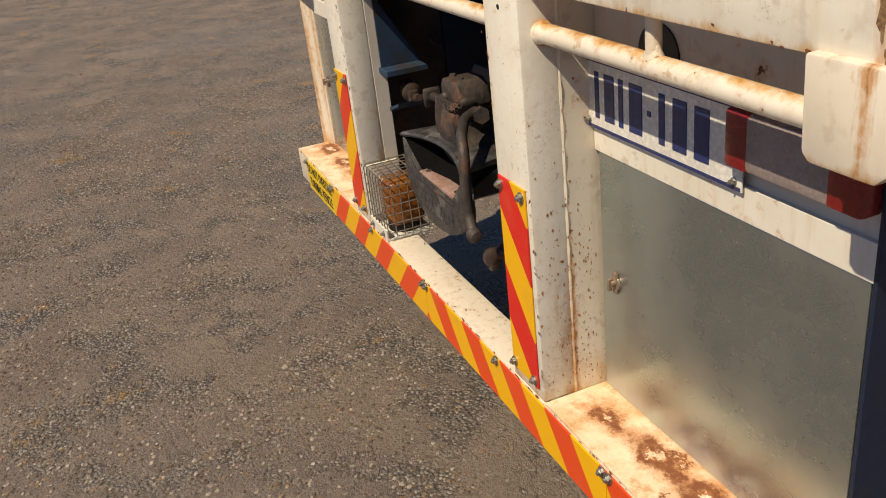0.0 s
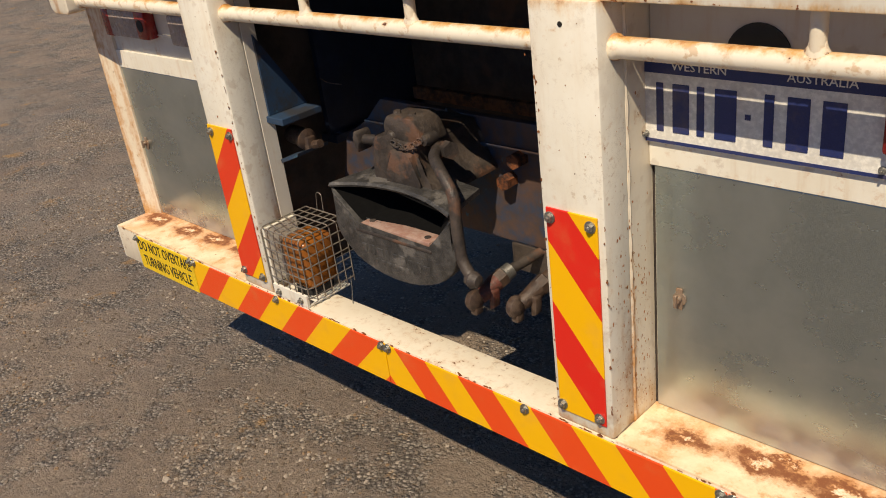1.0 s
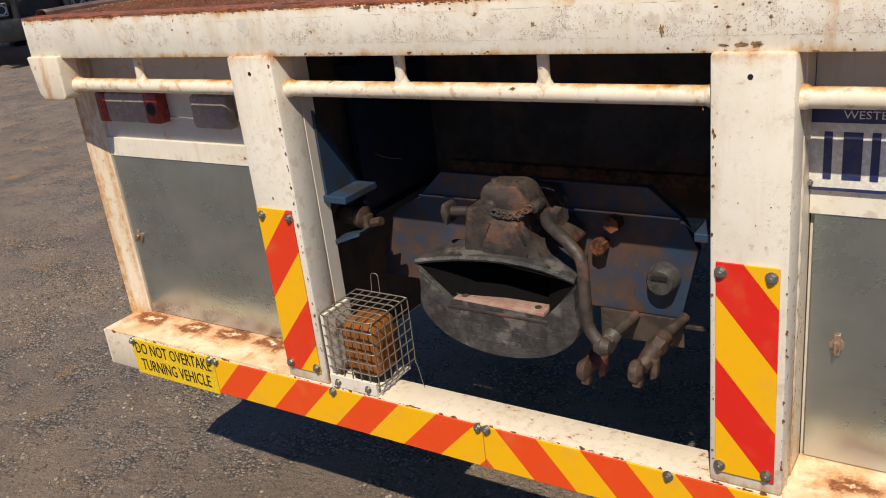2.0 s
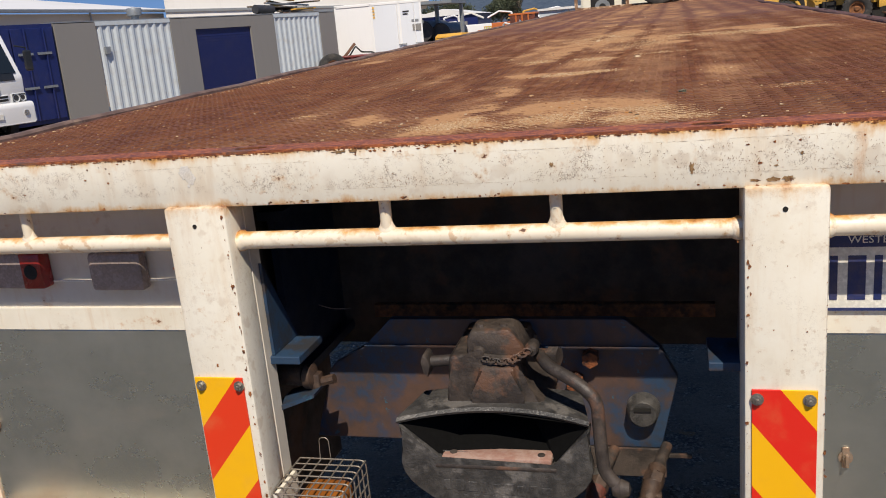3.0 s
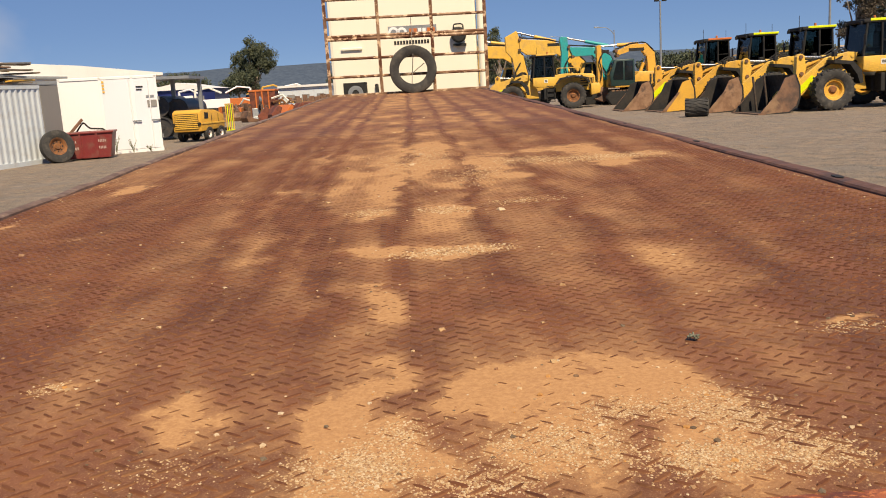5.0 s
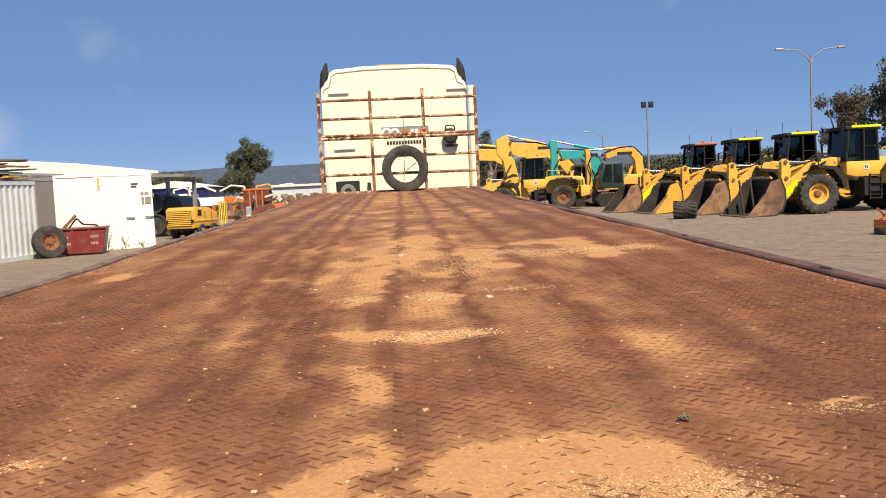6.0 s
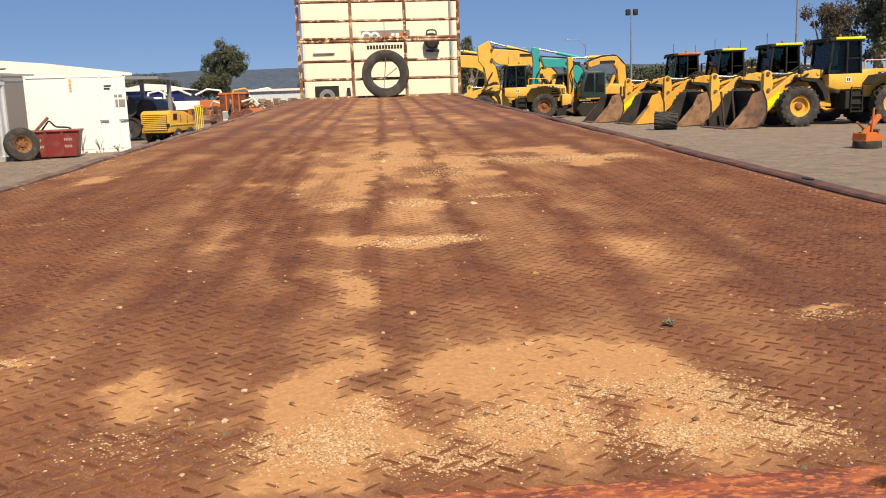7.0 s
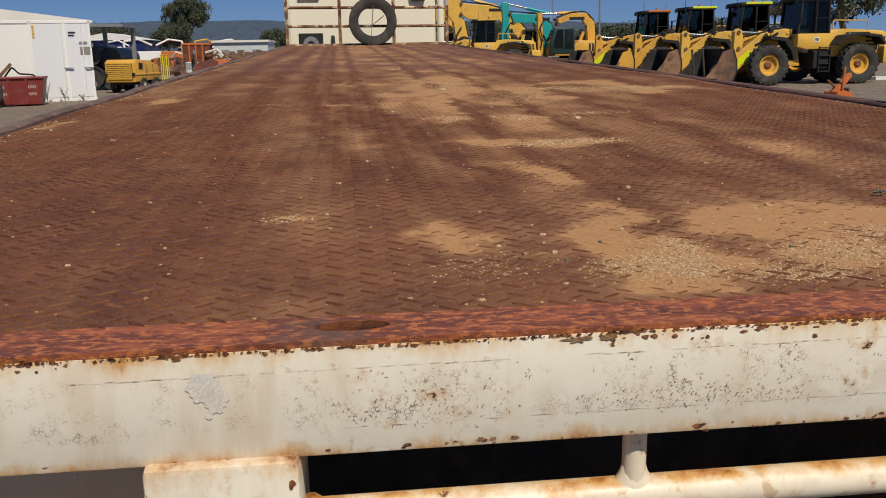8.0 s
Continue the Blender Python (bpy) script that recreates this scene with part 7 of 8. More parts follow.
m_faded = plain("worn_lettering_paint", (0.46, 0.33, 0.30), 0.8, 0, 0.5, 8.0)
skip = thing("skip_bin", "dark red steel skip bin with worn lettering", "skip bin", pose(-11.15, 30.7, 0, 0, 0, 12) @ Matrix.Diagonal((0.89, 1.0, 0.95, 1.0)))
bm = prism([(-0.75, 0.05), (0.75, 0.05), (0.92, 0.98), (-0.92, 0.98)], "y", -0.6, 0.6, 0.02)
part("skip_shell", bm, m_skip, skip)
part("skip_rim", box(-0.95, 0.95, -0.65, 0.65, 0.93, 1.0, 0.02), m_skip, skip)
for x in (-0.3, 0.3):
    part("rib", box(x - 0.04, x + 0.04, -0.64, -0.6, 0.08, 0.95), m_skip, skip)
for k, (x, z, w) in enumerate(((-0.6, 0.66, 0.35), (-0.55, 0.42, 0.4), (0.5, 0.66, 0.3), (0.5, 0.42, 0.28))):
    for j in range(5):
        part("letter_bar", box(x - w / 2 + j * w / 5, x - w / 2 + j * w / 5 + w * 0.12, -0.607, -0.6, z - 0.04 - 0.01 * (j % 2), z + 0.05), m_faded, skip)
part("scrap", sweep(bend([(-0.5, 0, 0.98), (-0.2, 0, 1.35), (0.0, 0.1, 1.1), (0.5, 0.1, 1.06), (0.6, 0.1, 0.95)], 0.1), 0.035, 6), m_black, skip)
part("scrap", sweep([(-0.7, -0.2, 0.95), (-0.2, -0.1, 1.45)], 0.06, 5), m_bucket, skip)
lt = thing("leaning_tyre", "truck tyre on a rusty orange rim leaning on the shed", "tyre", pose(-11.75, 29.3, 0, -8, 0, 44))
t = part("tyre", turned(tyre_profile(0.55, 0.28, 0.29), "y", (0, 0, 0.55), 40), m_rubber, lt, "", True)
part("rim", turned([(0.0, -0.05), (0.09, -0.06), (0.12, -0.02), (0.20, -0.03), (0.25, -0.09), (0.295, -0.11), (0.295, 0.1)], "y", (0, 0, 0.55), 28), m_rim_rust, t, "", True)
for k in range(8):
    a = k * math.pi / 4
    part("hand_hole", rod((0.165 * math.cos(a), -0.030, 0.55 + 0.165 * math.sin(a)), (0.165 * math.cos(a), -0.022, 0.55 + 0.165 * math.sin(a)), 0.026, seg=10), m_ink, t)

# weeds at the foot of the container
m_weed = plain("dry_weed", (0.16, 0.17, 0.06), 0.9, 0, 0.3)
for k, (x, y, h) in enumerate(((-10.85, 32.35, 0.75), (-10.3, 32.6, 0.62), (-11.2, 32.2, 0.35), (-9.75, 32.9, 0.3))):
    rw = random.Random(60 + k)
    weed = thing("weed", "thin dry green weed at the container's foot", "weed", pose(x, y, 0), "weeds")
    bm = bmesh.new()
    for _ in range(5):
        a, hh = rw.uniform(0, 6.28), h * rw.uniform(0.55, 1.0)
        tip = (0.16 * math.cos(a), 0.16 * math.sin(a), hh)
        sweep([(0, 0, 0), (tip[0] * 0.35, tip[1] * 0.35, hh * 0.55), tip], 0.007, 5, bm)
        for _ in range(12):
            f, b2 = rw.uniform(0.2, 1.0), rw.uniform(0, 6.28)
            c = Vector((tip[0] * f * f, tip[1] * f * f, hh * f))
            o = Vector((math.cos(b2), math.sin(b2), 0.5)) * 0.055
            w = Vector((-math.sin(b2), math.cos(b2), 0)) * 0.014
            bm.faces.new([bm.verts.new(v) for v in (c, c + o * 0.5 + w, c + o, c + o * 0.5 - w)])
    part("stems", bm, m_weed, weed)

# yellow compressor on wheels
comp = thing("compressor_trailer", "yellow towed air compressor with louvred end", "compressor", pose(-9.35, 40.2, 0, 0, 0, 72) @ Matrix.Scale(0.82, 4))
part("canopy", prism([(-1.75, 0.55), (-1.75, 1.58), (-1.5, 1.72), (-0.1, 1.64), (0.75, 1.36), (0.80, 0.65)], "y", -0.85, 0.85, 0.05), m_ochre, comp, "", True)
part("grille_recess", box(-1.765, -1.745, -0.72, 0.72, 0.68, 1.50), m_black, comp)
for k in range(8):
    part("louvre", box(-1.80, -1.755, -0.70, 0.70, 0.70 + k * 0.10, 0.765 + k * 0.10, 0.008), m_yellow, comp)
for s in (-1, 1):
    part("end_lamp", rod((-1.76, s * 0.79, 0.95), (-1.81, s * 0.79, 0.95), 0.09, seg=14), m_black, comp, "", True)
part("side_panel_window", prism([(-1.35, 1.22), (-1.30, 1.55), (-0.95, 1.53), (-0.95, 1.22)], "y", -0.87, -0.85), m_black, comp, "dark gauge window")
part("belt_rail", box(-1.7, 0.82, -0.885, -0.85, 0.92, 1.0, 0.01), m_yellow, comp)
for x in (-0.6, 0.1):
    part("panel_seam", box(x - 0.012, x + 0.012, -0.862, -0.85, 1.0, 1.45), m_black, comp)
for x in (-0.95, 0.30):
    for s in (-1, 1):
        tyred_wheel(comp, x, s * 0.8, 0.38, 0.38, 0.24, m_plate, s, 20)
part("chassis", box(-1.6, 1.9, -0.6, 0.6, 0.42, 0.58), m_black, comp)
for k in range(5):
    part("guard_bar", rod((1.1 + 0.2 * k, -0.8, 0.42), (1.1 + 0.2 * k, -0.8, 1.9), 0.03, seg=6), m_lime if k % 2 else m_yellow, comp)
for z in (0.42, 1.9):
    part("guard_rail", rod((1.05, -0.8, z), (1.95, -0.8, z), 0.03, seg=6), m_lime if z < 1 else m_yellow, comp)
part("orange_panel", box(0.95, 1.25, -0.5, -0.45, 1.1, 1.75), m_orange, comp)
for k, (x, y, z) in enumerate(((-11.9, 44.6, 0.62), (-11.15, 44.8, 0.50), (-12.0, 44.7, 1.62), (-11.15, 44.9, 1.45))):
    tank = thing("drum_roll", "large dark steel pipe section", "pipe", pose(x, y, z))
    part("pipe_shell", turned([(0.0, -1.95), (0.10, -1.96), (0.12, -1.93), (0.42, -1.93), (0.44, -2), (0.50, -2), (0.50, 2), (0.0, 2)], "y", (0, 0, 0), 24), m_bar_dark, tank, "", True)


# ---- vehicles beside the shed ----
m_headlight = smooth_paint("headlight_lens", (0.58, 0.60, 0.60), 0.12, 0.2, 6.0, (0.3, 0.3, 0.3))


def headlamp(x, z, s, parent, w=0.3, h=0.22, y=0.0):
    lamp = part("headlight", box(x - w / 2, x + w / 2, y - 0.03, y + 0.05, z - h / 2, z + h / 2, 0.03), m_headlight, parent, "clear headlight", True)
    part("surround", box(x - w * 0.42, x + w * 0.42, y - 0.036, y - 0.02, z - h * 0.40, z + h * 0.40, 0.006), m_bar_dark, lamp)
    for k, r in ((-0.2, 0.40), (0.22, 0.34)):
        part("reflector", turned([(0.0, 0.010), (h * r * 0.6, 0.004), (h * r, -0.014)], "y", (x + s * w * k, y - 0.034, z), 16), m_headlight, lamp, "", True)
    return lamp


m_vwhite = smooth_paint("vehicle_white", (0.82, 0.82, 0.81), 0.22, 0.06, 1.0)
m_bar = plain("black_bull_bar", (0.02, 0.022, 0.024), 0.35, 0, 0.15)


def light_truck(m):
    """Forward-control truck, facing -y, standing on z = 0."""
    t = thing("light_truck", "white forward-control light truck with a yellow fleet sign", "truck", m)
    cab = part("cab", prism([(-0.02, 0.55), (-0.06, 1.25), (0.42, 2.18), (0.60, 2.26), (1.55, 2.26), (1.60, 0.55)], "x", -0.86, 0.86, 0.05), m_vwhite, t, "", True)
    part("windscreen", prism([(-0.045, 1.34), (0.36, 2.10), (0.40, 2.09), (0.0, 1.32)], "x", -0.72, 0.72), m_glass, cab, "dark windscreen")
    part("windscreen_band", prism([(-0.075, 1.20), (-0.035, 1.35), (0.0, 1.34), (-0.04, 1.19)], "x", -0.66, 0.66, 0.012), m_bar, cab)
    for s in (-1, 1):
        part("side_window", prism([(0.22, 1.38), (0.52, 2.08), (1.30, 2.08), (1.30, 1.32), (0.5, 1.32)], "x", *sorted((s * 0.862, s * 0.870))), m_glass, cab)
        headlamp(s * 0.68, 0.855, s, cab, 0.36, 0.20, -0.03)
        part("wiper", sweep([(s * 0.1, -0.05, 1.25), (s * 0.1 + 0.42, 0.03, 1.40)], 0.012, 5), m_bar, cab)
        part("mirror", box(s * 1.06 - 0.09, s * 1.06 + 0.09, -0.08, -0.02, 1.35, 1.75, 0.03), m_bar, cab)
        part("mirror_arm", sweep([(s * 0.86, 0.05, 1.85), (s * 1.06, -0.04, 1.80), (s * 1.06, -0.04, 1.6)], 0.016, 6), m_bar, cab)
        part("yellow_flash", box(*sorted((s * 0.868, s * 0.872)), 0.1, 1.2, 0.98, 1.06), m_lime, cab)
    grille = part("grille", box(-0.45, 0.45, -0.055, -0.03, 0.795, 0.935, 0.01), m_vwhite, cab)
    for k in range(2):
        for x0, x1 in ((-0.43, -0.20), (-0.165, 0.165), (0.20, 0.43)):
            part("grille_slot", box(x0, x1, -0.062, -0.050, 0.812 + k * 0.062, 0.857 + k * 0.062, 0.005), m_ink, grille)
    part("front_bumper", prism([(-0.13, 0.40), (-0.15, 0.70), (-0.10, 0.775), (0.05, 0.775), (0.05, 0.36), (-0.12, 0.34)], "x", -0.95, 0.95, 0.04), m_vwhite, t, "", True)
    for s in (-1, 1):
        part("fog_lamp", rod((s * 0.72, -0.162, 0.56), (s * 0.72, -0.13, 0.56), 0.055, seg=14), m_chrome, t)
    part("plate_bars", box(-0.18, 0.18, -0.158, -0.146, 0.48, 0.58), m_plate, t)
    sign = part("fleet_sign", box(-0.24, 0.24, -0.085, -0.075, 1.00, 1.18), m_lime, cab, "bright yellow fleet sign")
    words("sign_words", "TK16", 0.16, pose(0, -0.088, 1.09, 90), m_ink, sign, width=0.40)
    for y in (0.75, 3.4):
        for s in (-1, 1):
            tyred_wheel_x(t, s * 0.78, y, 0.37, 0.37, 0.22, m_rim, s)
    part("chassis", box(-0.4, 0.4, 0.3, 4.6, 0.45, 0.62), m_black, t)
    part("tray", box(-0.95, 0.95, 1.75, 4.8, 0.80, 0.95), m_vwhite, t)
    part("tool_body", box(-0.93, 0.93, 1.75, 2.45, 0.95, 2.0, 0.02), m_vwhite, t)
    for s in (-1, 1):
        for z in (2.35, 2.5):
            part("ladder_rack", rod((s * 0.6, 0.3, z), (s * 0.6, 4.6, z), 0.03, seg=6), m_vwhite, t)
    for y in (0.5, 1.6, 3.0, 4.4):
        part("rack_bar", rod((-0.7, y, 2.42), (0.7, y, 2.42), 0.03, seg=6), m_vwhite, t)
    part("beacon", turned([(0.0, 0.14), (0.05, 0.12), (0.06, 0.0)], "z", (-0.3, 0.7, 2.26), 12), m_orange, t)
    return t


def tyred_wheel_x(parent, x, y, z, r, w, rim, out):
    t = part("tyre", turned(tyre_profile(r, w, r * 0.58), "x", (x, y, z), 30), m_rubber, parent, "", True)
    f = out * w * 0.3
    part("rim", turned([(0.0, f * 0.6), (r * 0.2, f * 0.6), (r * 0.5, f * 0.3), (r * 0.6, f), (r * 0.6, -f)], "x", (x, y, z), 24), rim, t, "", True)
    return t


def utility(m, label):
    """Dual-cab utility with a bull bar, facing -y."""
    u = thing("utility_vehicle", label, "utility vehicle", m, "parked white utilities")
    body = part("body", prism([(0.05, 0.55), (0.0, 1.0), (0.22, 1.17), (1.25, 1.30), (3.9, 1.24), (5.1, 1.24), (5.15, 0.6)], "x", -0.89, 0.89, 0.06), m_vwhite, u, "", True)
    cabin = part("cabin", prism([(1.15, 1.23), (1.98, 1.74), (2.2, 1.78), (3.35, 1.77), (3.65, 1.23)], "x", -0.74, 0.74, 0.06), m_vwhite, body, "", True)
    part("windscreen", prism([(1.24, 1.30), (1.92, 1.72), (1.89, 1.75), (1.19, 1.31)], "x", -0.64, 0.64), m_glass, cabin)
    for s in (-1, 1):
        part("side_window", prism([(1.60, 1.33), (2.08, 1.68), (3.25, 1.69), (3.45, 1.33)], "x", *sorted((s * 0.742, s * 0.75))), m_glass, cabin)
        headlamp(s * 0.66, 0.88, s, body, 0.36, 0.20, -0.055)
        part("door_flash", box(*sorted((s * 0.89, s * 0.896)), 1.5, 3.2, 0.86, 0.94), m_lime, body)
        part("mirror", box(s * 1.0 - 0.1, s * 1.0 + 0.1, 1.45, 1.55, 1.16, 1.34, 0.03), m_bar, body)
        for y in (0.95, 4.05):
            tyred_wheel_x(u, s * 0.76, y, 0.38, 0.38, 0.25, m_rim, s)
            part("arch", turned([(0.38, -0.01), (0.47, -0.01), (0.47, 0.02), (0.38, 0.02)], "x", (s * 0.885, y, 0.42), 24), m_bar, body)
    part("scoop", box(-0.25, 0.25, 0.7, 1.0, 1.22, 1.30, 0.02), m_vwhite, body)
    for k in range(4):
        part("scoop_slot", box(-0.22 + k * 0.115, -0.13 + k * 0.115, 0.69, 0.705, 1.24, 1.29), m_ink, body)
    part("grille", box(-0.42, 0.42, -0.02, 0.03, 0.72, 0.96, 0.02), m_bar, body)
    bull = part("bull_bar", box(-0.92, 0.92, -0.28, -0.02, 0.40, 0.74, 0.06), m_bar, u, "black bull bar", True)
    part("grille_surround", box(-0.86, 0.86, -0.05, 0.015, 0.62, 1.03, 0.05), m_bar, bull)
    for x0, x1, zt in ((-0.40, 0.40, 1.12), (-0.88, -0.40, 1.05), (0.40, 0.88, 1.05)):
        part("hoop", sweep(bend([(x0, -0.16, 0.62), (x0, -0.16, zt), (x1, -0.16, zt), (x1, -0.16, 0.62)], 0.16, 5), 0.056, 8), m_bar, bull, "", True)
    part("aerial", rod((0.55, -0.15, 1.05), (0.55, -0.15, 2.2), 0.008, seg=5), m_bar, u)
    part("plate_bars", box(-0.18, 0.18, -0.29, -0.281, 0.46, 0.56), m_plate, u)
    return u


def facing(x, y, tx, ty):
    """A pose at (x, y) whose -y side looks at (tx, ty)."""
    return pose(x, y, 0, 0, 0, math.degrees(math.atan2(ty - y, tx - x)) + 90)


light_truck(facing(-13.63, 14.24, -3.63, 11.74) @ Matrix.Diagonal((1.05, 1.05, 1.10, 1.0)))
utility(facing(-13.76, 11.88, -3.76, 8.4), "white dual-cab utility with black bull bar")
utility(facing(-12.3, 7.3, -2.3, 4.6), "white dual-cab utility with black bull bar")
van = thing("box_truck", "yellow box truck body behind the white truck", "truck", facing(-18.7, 17.2, -5.2, 6.7))
part("box_body", box(-1.2, 1.2, 0, 5, 0.9, 3.2, 0.03), m_yellow, van)
for k in range(3):
    part("panel_rib", box(-1.0 + k * 0.9, -0.92 + k * 0.9, -0.03, 0.0, 1.0, 3.1), m_ochre, van)
part("chassis", box(-0.9, 0.9, 0.3, 4.8, 0.6, 0.9), m_black, van)
for y in (1.0, 4.0):
    for s in (-1, 1):
        tyred_wheel_x(van, s * 0.95, y, 0.46, 0.46, 0.26, m_rim, s)

# ---- prime mover in front of the trailer ----
pm = thing("prime_mover", "cream sleeper-cab prime mover seen from behind", "truck", pose(-0.01, 14.45, 0, 0, 0, 0.5))
cab_out = [(-1.235, 1.15), (-1.235, 3.46), (-1.20, 3.52), (-1.13, 3.55), (-1.105, 3.62), (-1.08, 3.73), (-1.0, 3.785), (-0.5, 3.82), (0.5, 3.82), (1.0, 3.785), (1.08, 3.73), (1.105, 3.62), (1.13, 3.55), (1.20, 3.52), (1.235, 3.46), (1.235, 1.15)]
m_cab = smooth_paint("cream_cab_paint", (0.83, 0.78, 0.64), 0.3, 0.05, 0.6, (0.7, 0.62, 0.5))
pcab = part("sleeper_cab", prism(cab_out, "y", 0.0, 2.6, 0.03), m_cab, pm, "smooth cream sleeper cab", True)
inner = [(x * 0.965, 1.2 + (z - 1.2) * 0.975) for x, z in cab_out]
part("back_panel", prism(inner, "y", -0.012, 0.002, 0.004), m_cab, pcab)
m_seam_line = plain("cab_seam_sealer", (0.40, 0.37, 0.30), 0.6, 0, 0.3)
part("roof_seam", sweep([(x, -0.014, z) for x, z in inner[1:-1]], 0.010, 6), m_seam_line, pcab, "grey seam round the cab back")
for x in (-1.10, 0.90):
    part("grab_rail", box(x, x + 0.34, -0.05, -0.01, 3.37, 3.41, 0.008), m_cab, pcab)
part("grab_rail", box(-1.05, -0.70, -0.05, -0.01, 2.43, 2.47, 0.008), m_cab, pcab)
sign = part("company_sign", box(-0.25, 0.56, -0.02, -0.012, 2.60, 2.78), m_steel, pcab, "grey company sign with white and orange marks")
part("logo_shape", turned([(0.05, -0.025), (0.09, -0.025), (0.09, -0.02), (0.05, -0.02), (0.05, -0.025)], "y", (-0.16, 0, 2.68), 20), m_white, sign)
part("logo_shape", turned([(0.04, -0.025), (0.08, -0.025), (0.08, -0.02), (0.04, -0.02), (0.04, -0.025)], "y", (-0.02, 0, 2.68), 20), m_white, sign)
for k in range(6):
    part("letter_bar", box(0.10 + k * 0.075, 0.155 + k * 0.075, -0.026, -0.02, 2.65, 2.73), m_orange if k not in (2, 3) else m_white, sign)
for k in range(12):
    part("letter_bar", box(-0.16 + k * 0.05, -0.125 + k * 0.05, -0.018, -0.012, 2.48, 2.54), m_ink, pcab)
part("roof_lamp_bar", box(-0.26, 0.16, 0.1, 0.4, 3.80, 3.85, 0.01), m_orange, pcab)
for s in (-1, 1):
    part("air_intake", sweep([(s * 1.20, 0.25, 3.30), (s * 1.19, 0.25, 3.55), (s * 1.17, 0.25, 3.75), (s * 1.13, 0.25, 3.93)], 0.1, 10, radii=[0.05, 0.075, 0.07, 0.02]), m_black, pm, "black intake horn", True)
part("exhaust_pipe", rod((1.30, -0.05, 1.2), (1.30, -0.05, 3.42), 0.06, seg=16), m_cab, pm, "upright exhaust stack", True)
part("work_lamp", turned([(0.0, -0.12), (0.10, -0.12), (0.13, -0.05), (0.08, 0.0)], "y", (0.92, -0.04, 2.58), 18), m_black, pm, "round black work lamp", True)
part("lamp_bracket", box(0.82, 1.04, -0.1, 0.0, 2.40, 2.44), m_black, pm)
part("lamp_wire", sweep(bend([(0.84, -0.06, 2.58), (0.84, -0.06, 2.76), (1.00, -0.06, 2.76), (1.00, -0.06, 2.58)], 0.05), 0.012, 5), m_black, pm)
part("lower_vent", box(-1.06, -0.66, -0.03, 0.0, 1.55, 1.90, 0.01), m_black, pm, "dark air vent")
part("vent_fan", turned([(0.06, -0.035), (0.13, -0.035), (0.13, -0.03)], "y", (-0.86, 0, 1.72), 18), m_steel, pm)
part("hose", sweep(bend([(-0.5, -0.05, 1.85), (-0.48, -0.15, 1.6), (-0.44, -0.1, 1.4)], 0.1), 0.03, 6), m_black, pm)
part("chassis", box(-0.45, 0.45, -1.5, 6.0, 0.75, 1.05), m_black, pm)
for y in (-0.9, 0.5, 4.6):
    for s in (-1, 1):
        tyred_wheel_x(pm, s * 0.98, y, 0.52, 0.52, 0.30, m_rim, s)
part("bonnet", prism([(2.6, 1.0), (2.6, 2.3), (4.8, 2.0), (5.3, 1.7), (5.3, 0.6), (2.6, 0.6)], "x", -0.85, 0.85, 0.08), m_cab, pm, "", True)

# ---- buildings, poles, trees and hills ----
m_cream_wall = smooth_paint("cream_sheet_wall", (0.62, 0.56, 0.46), 0.6, 0.15, 0.4)
canopy = thing("carport", "open steel carport with a flat roof", "carport", pose(0, 0, 0))
part("carport_roof", prism([(-19.5, 3.16), (-10.15, 2.98), (-10.15, 2.84), (-19.5, 3.02)], "y", 41.6, 44.7), m_steel, canopy)
for x in (-10.3, -11.6, -17):
    for y in (44.2,):
        part("post", box(x - 0.09, x + 0.09, y - 0.09, y + 0.09, 0, 2.95), m_steel, canopy)
barn = thing("warehouse", "long low warehouse with a pale sheet roof", "warehouse", pose(-17.2, 60, 0, 0, 0, 16))
part("wall", box(-17, 0, 0, 20, 0, 3.70), m_cream_wall, barn)
part("roof", prism([(-17.3, 5.75), (-12, 5.30), (-7.7, 4.80), (-4.3, 4.50), (0.9, 3.80), (0.9, 3.64), (-17.3, 3.7)], "y", -0.5, 20.5), m_roofing, barn)
part("verge_flashing", prism([(-17.3, 4.42), (-17.3, 4.60), (-5.0, 3.84), (-5.0, 3.70)], "y", -0.62, -0.48), m_steel, barn, "grey steel gutter")
for k in range(2):
    part("door", box(-15 + 7 * k, -11 + 7 * k, -0.06, 0.0, 0, 3.0), m_navy, barn)
shop = thing("long_workshop", "long cream workshop with a grey gutter and pale roof", "workshop", pose(-35, 0, 0))
part("wall", box(-14.5, 0, 8, 56.6, 0, 4.45), m_cream_wall, shop)
part("roof", prism([(0.35, 4.60), (0.35, 4.70), (-14.8, 6.95), (-14.8, 6.6)], "y", 7.6, 57.0), m_roofing, shop)
part("gutter", box(0.30, 0.52, 7.6, 57.0, 4.50, 4.68, 0.03), m_steel, shop, "grey steel gutter")
for y in (20, 34, 48):
    part("downpipe", rod((0.14, y, 0), (0.14, y, 4.5), 0.07, seg=10), m_steel, shop)
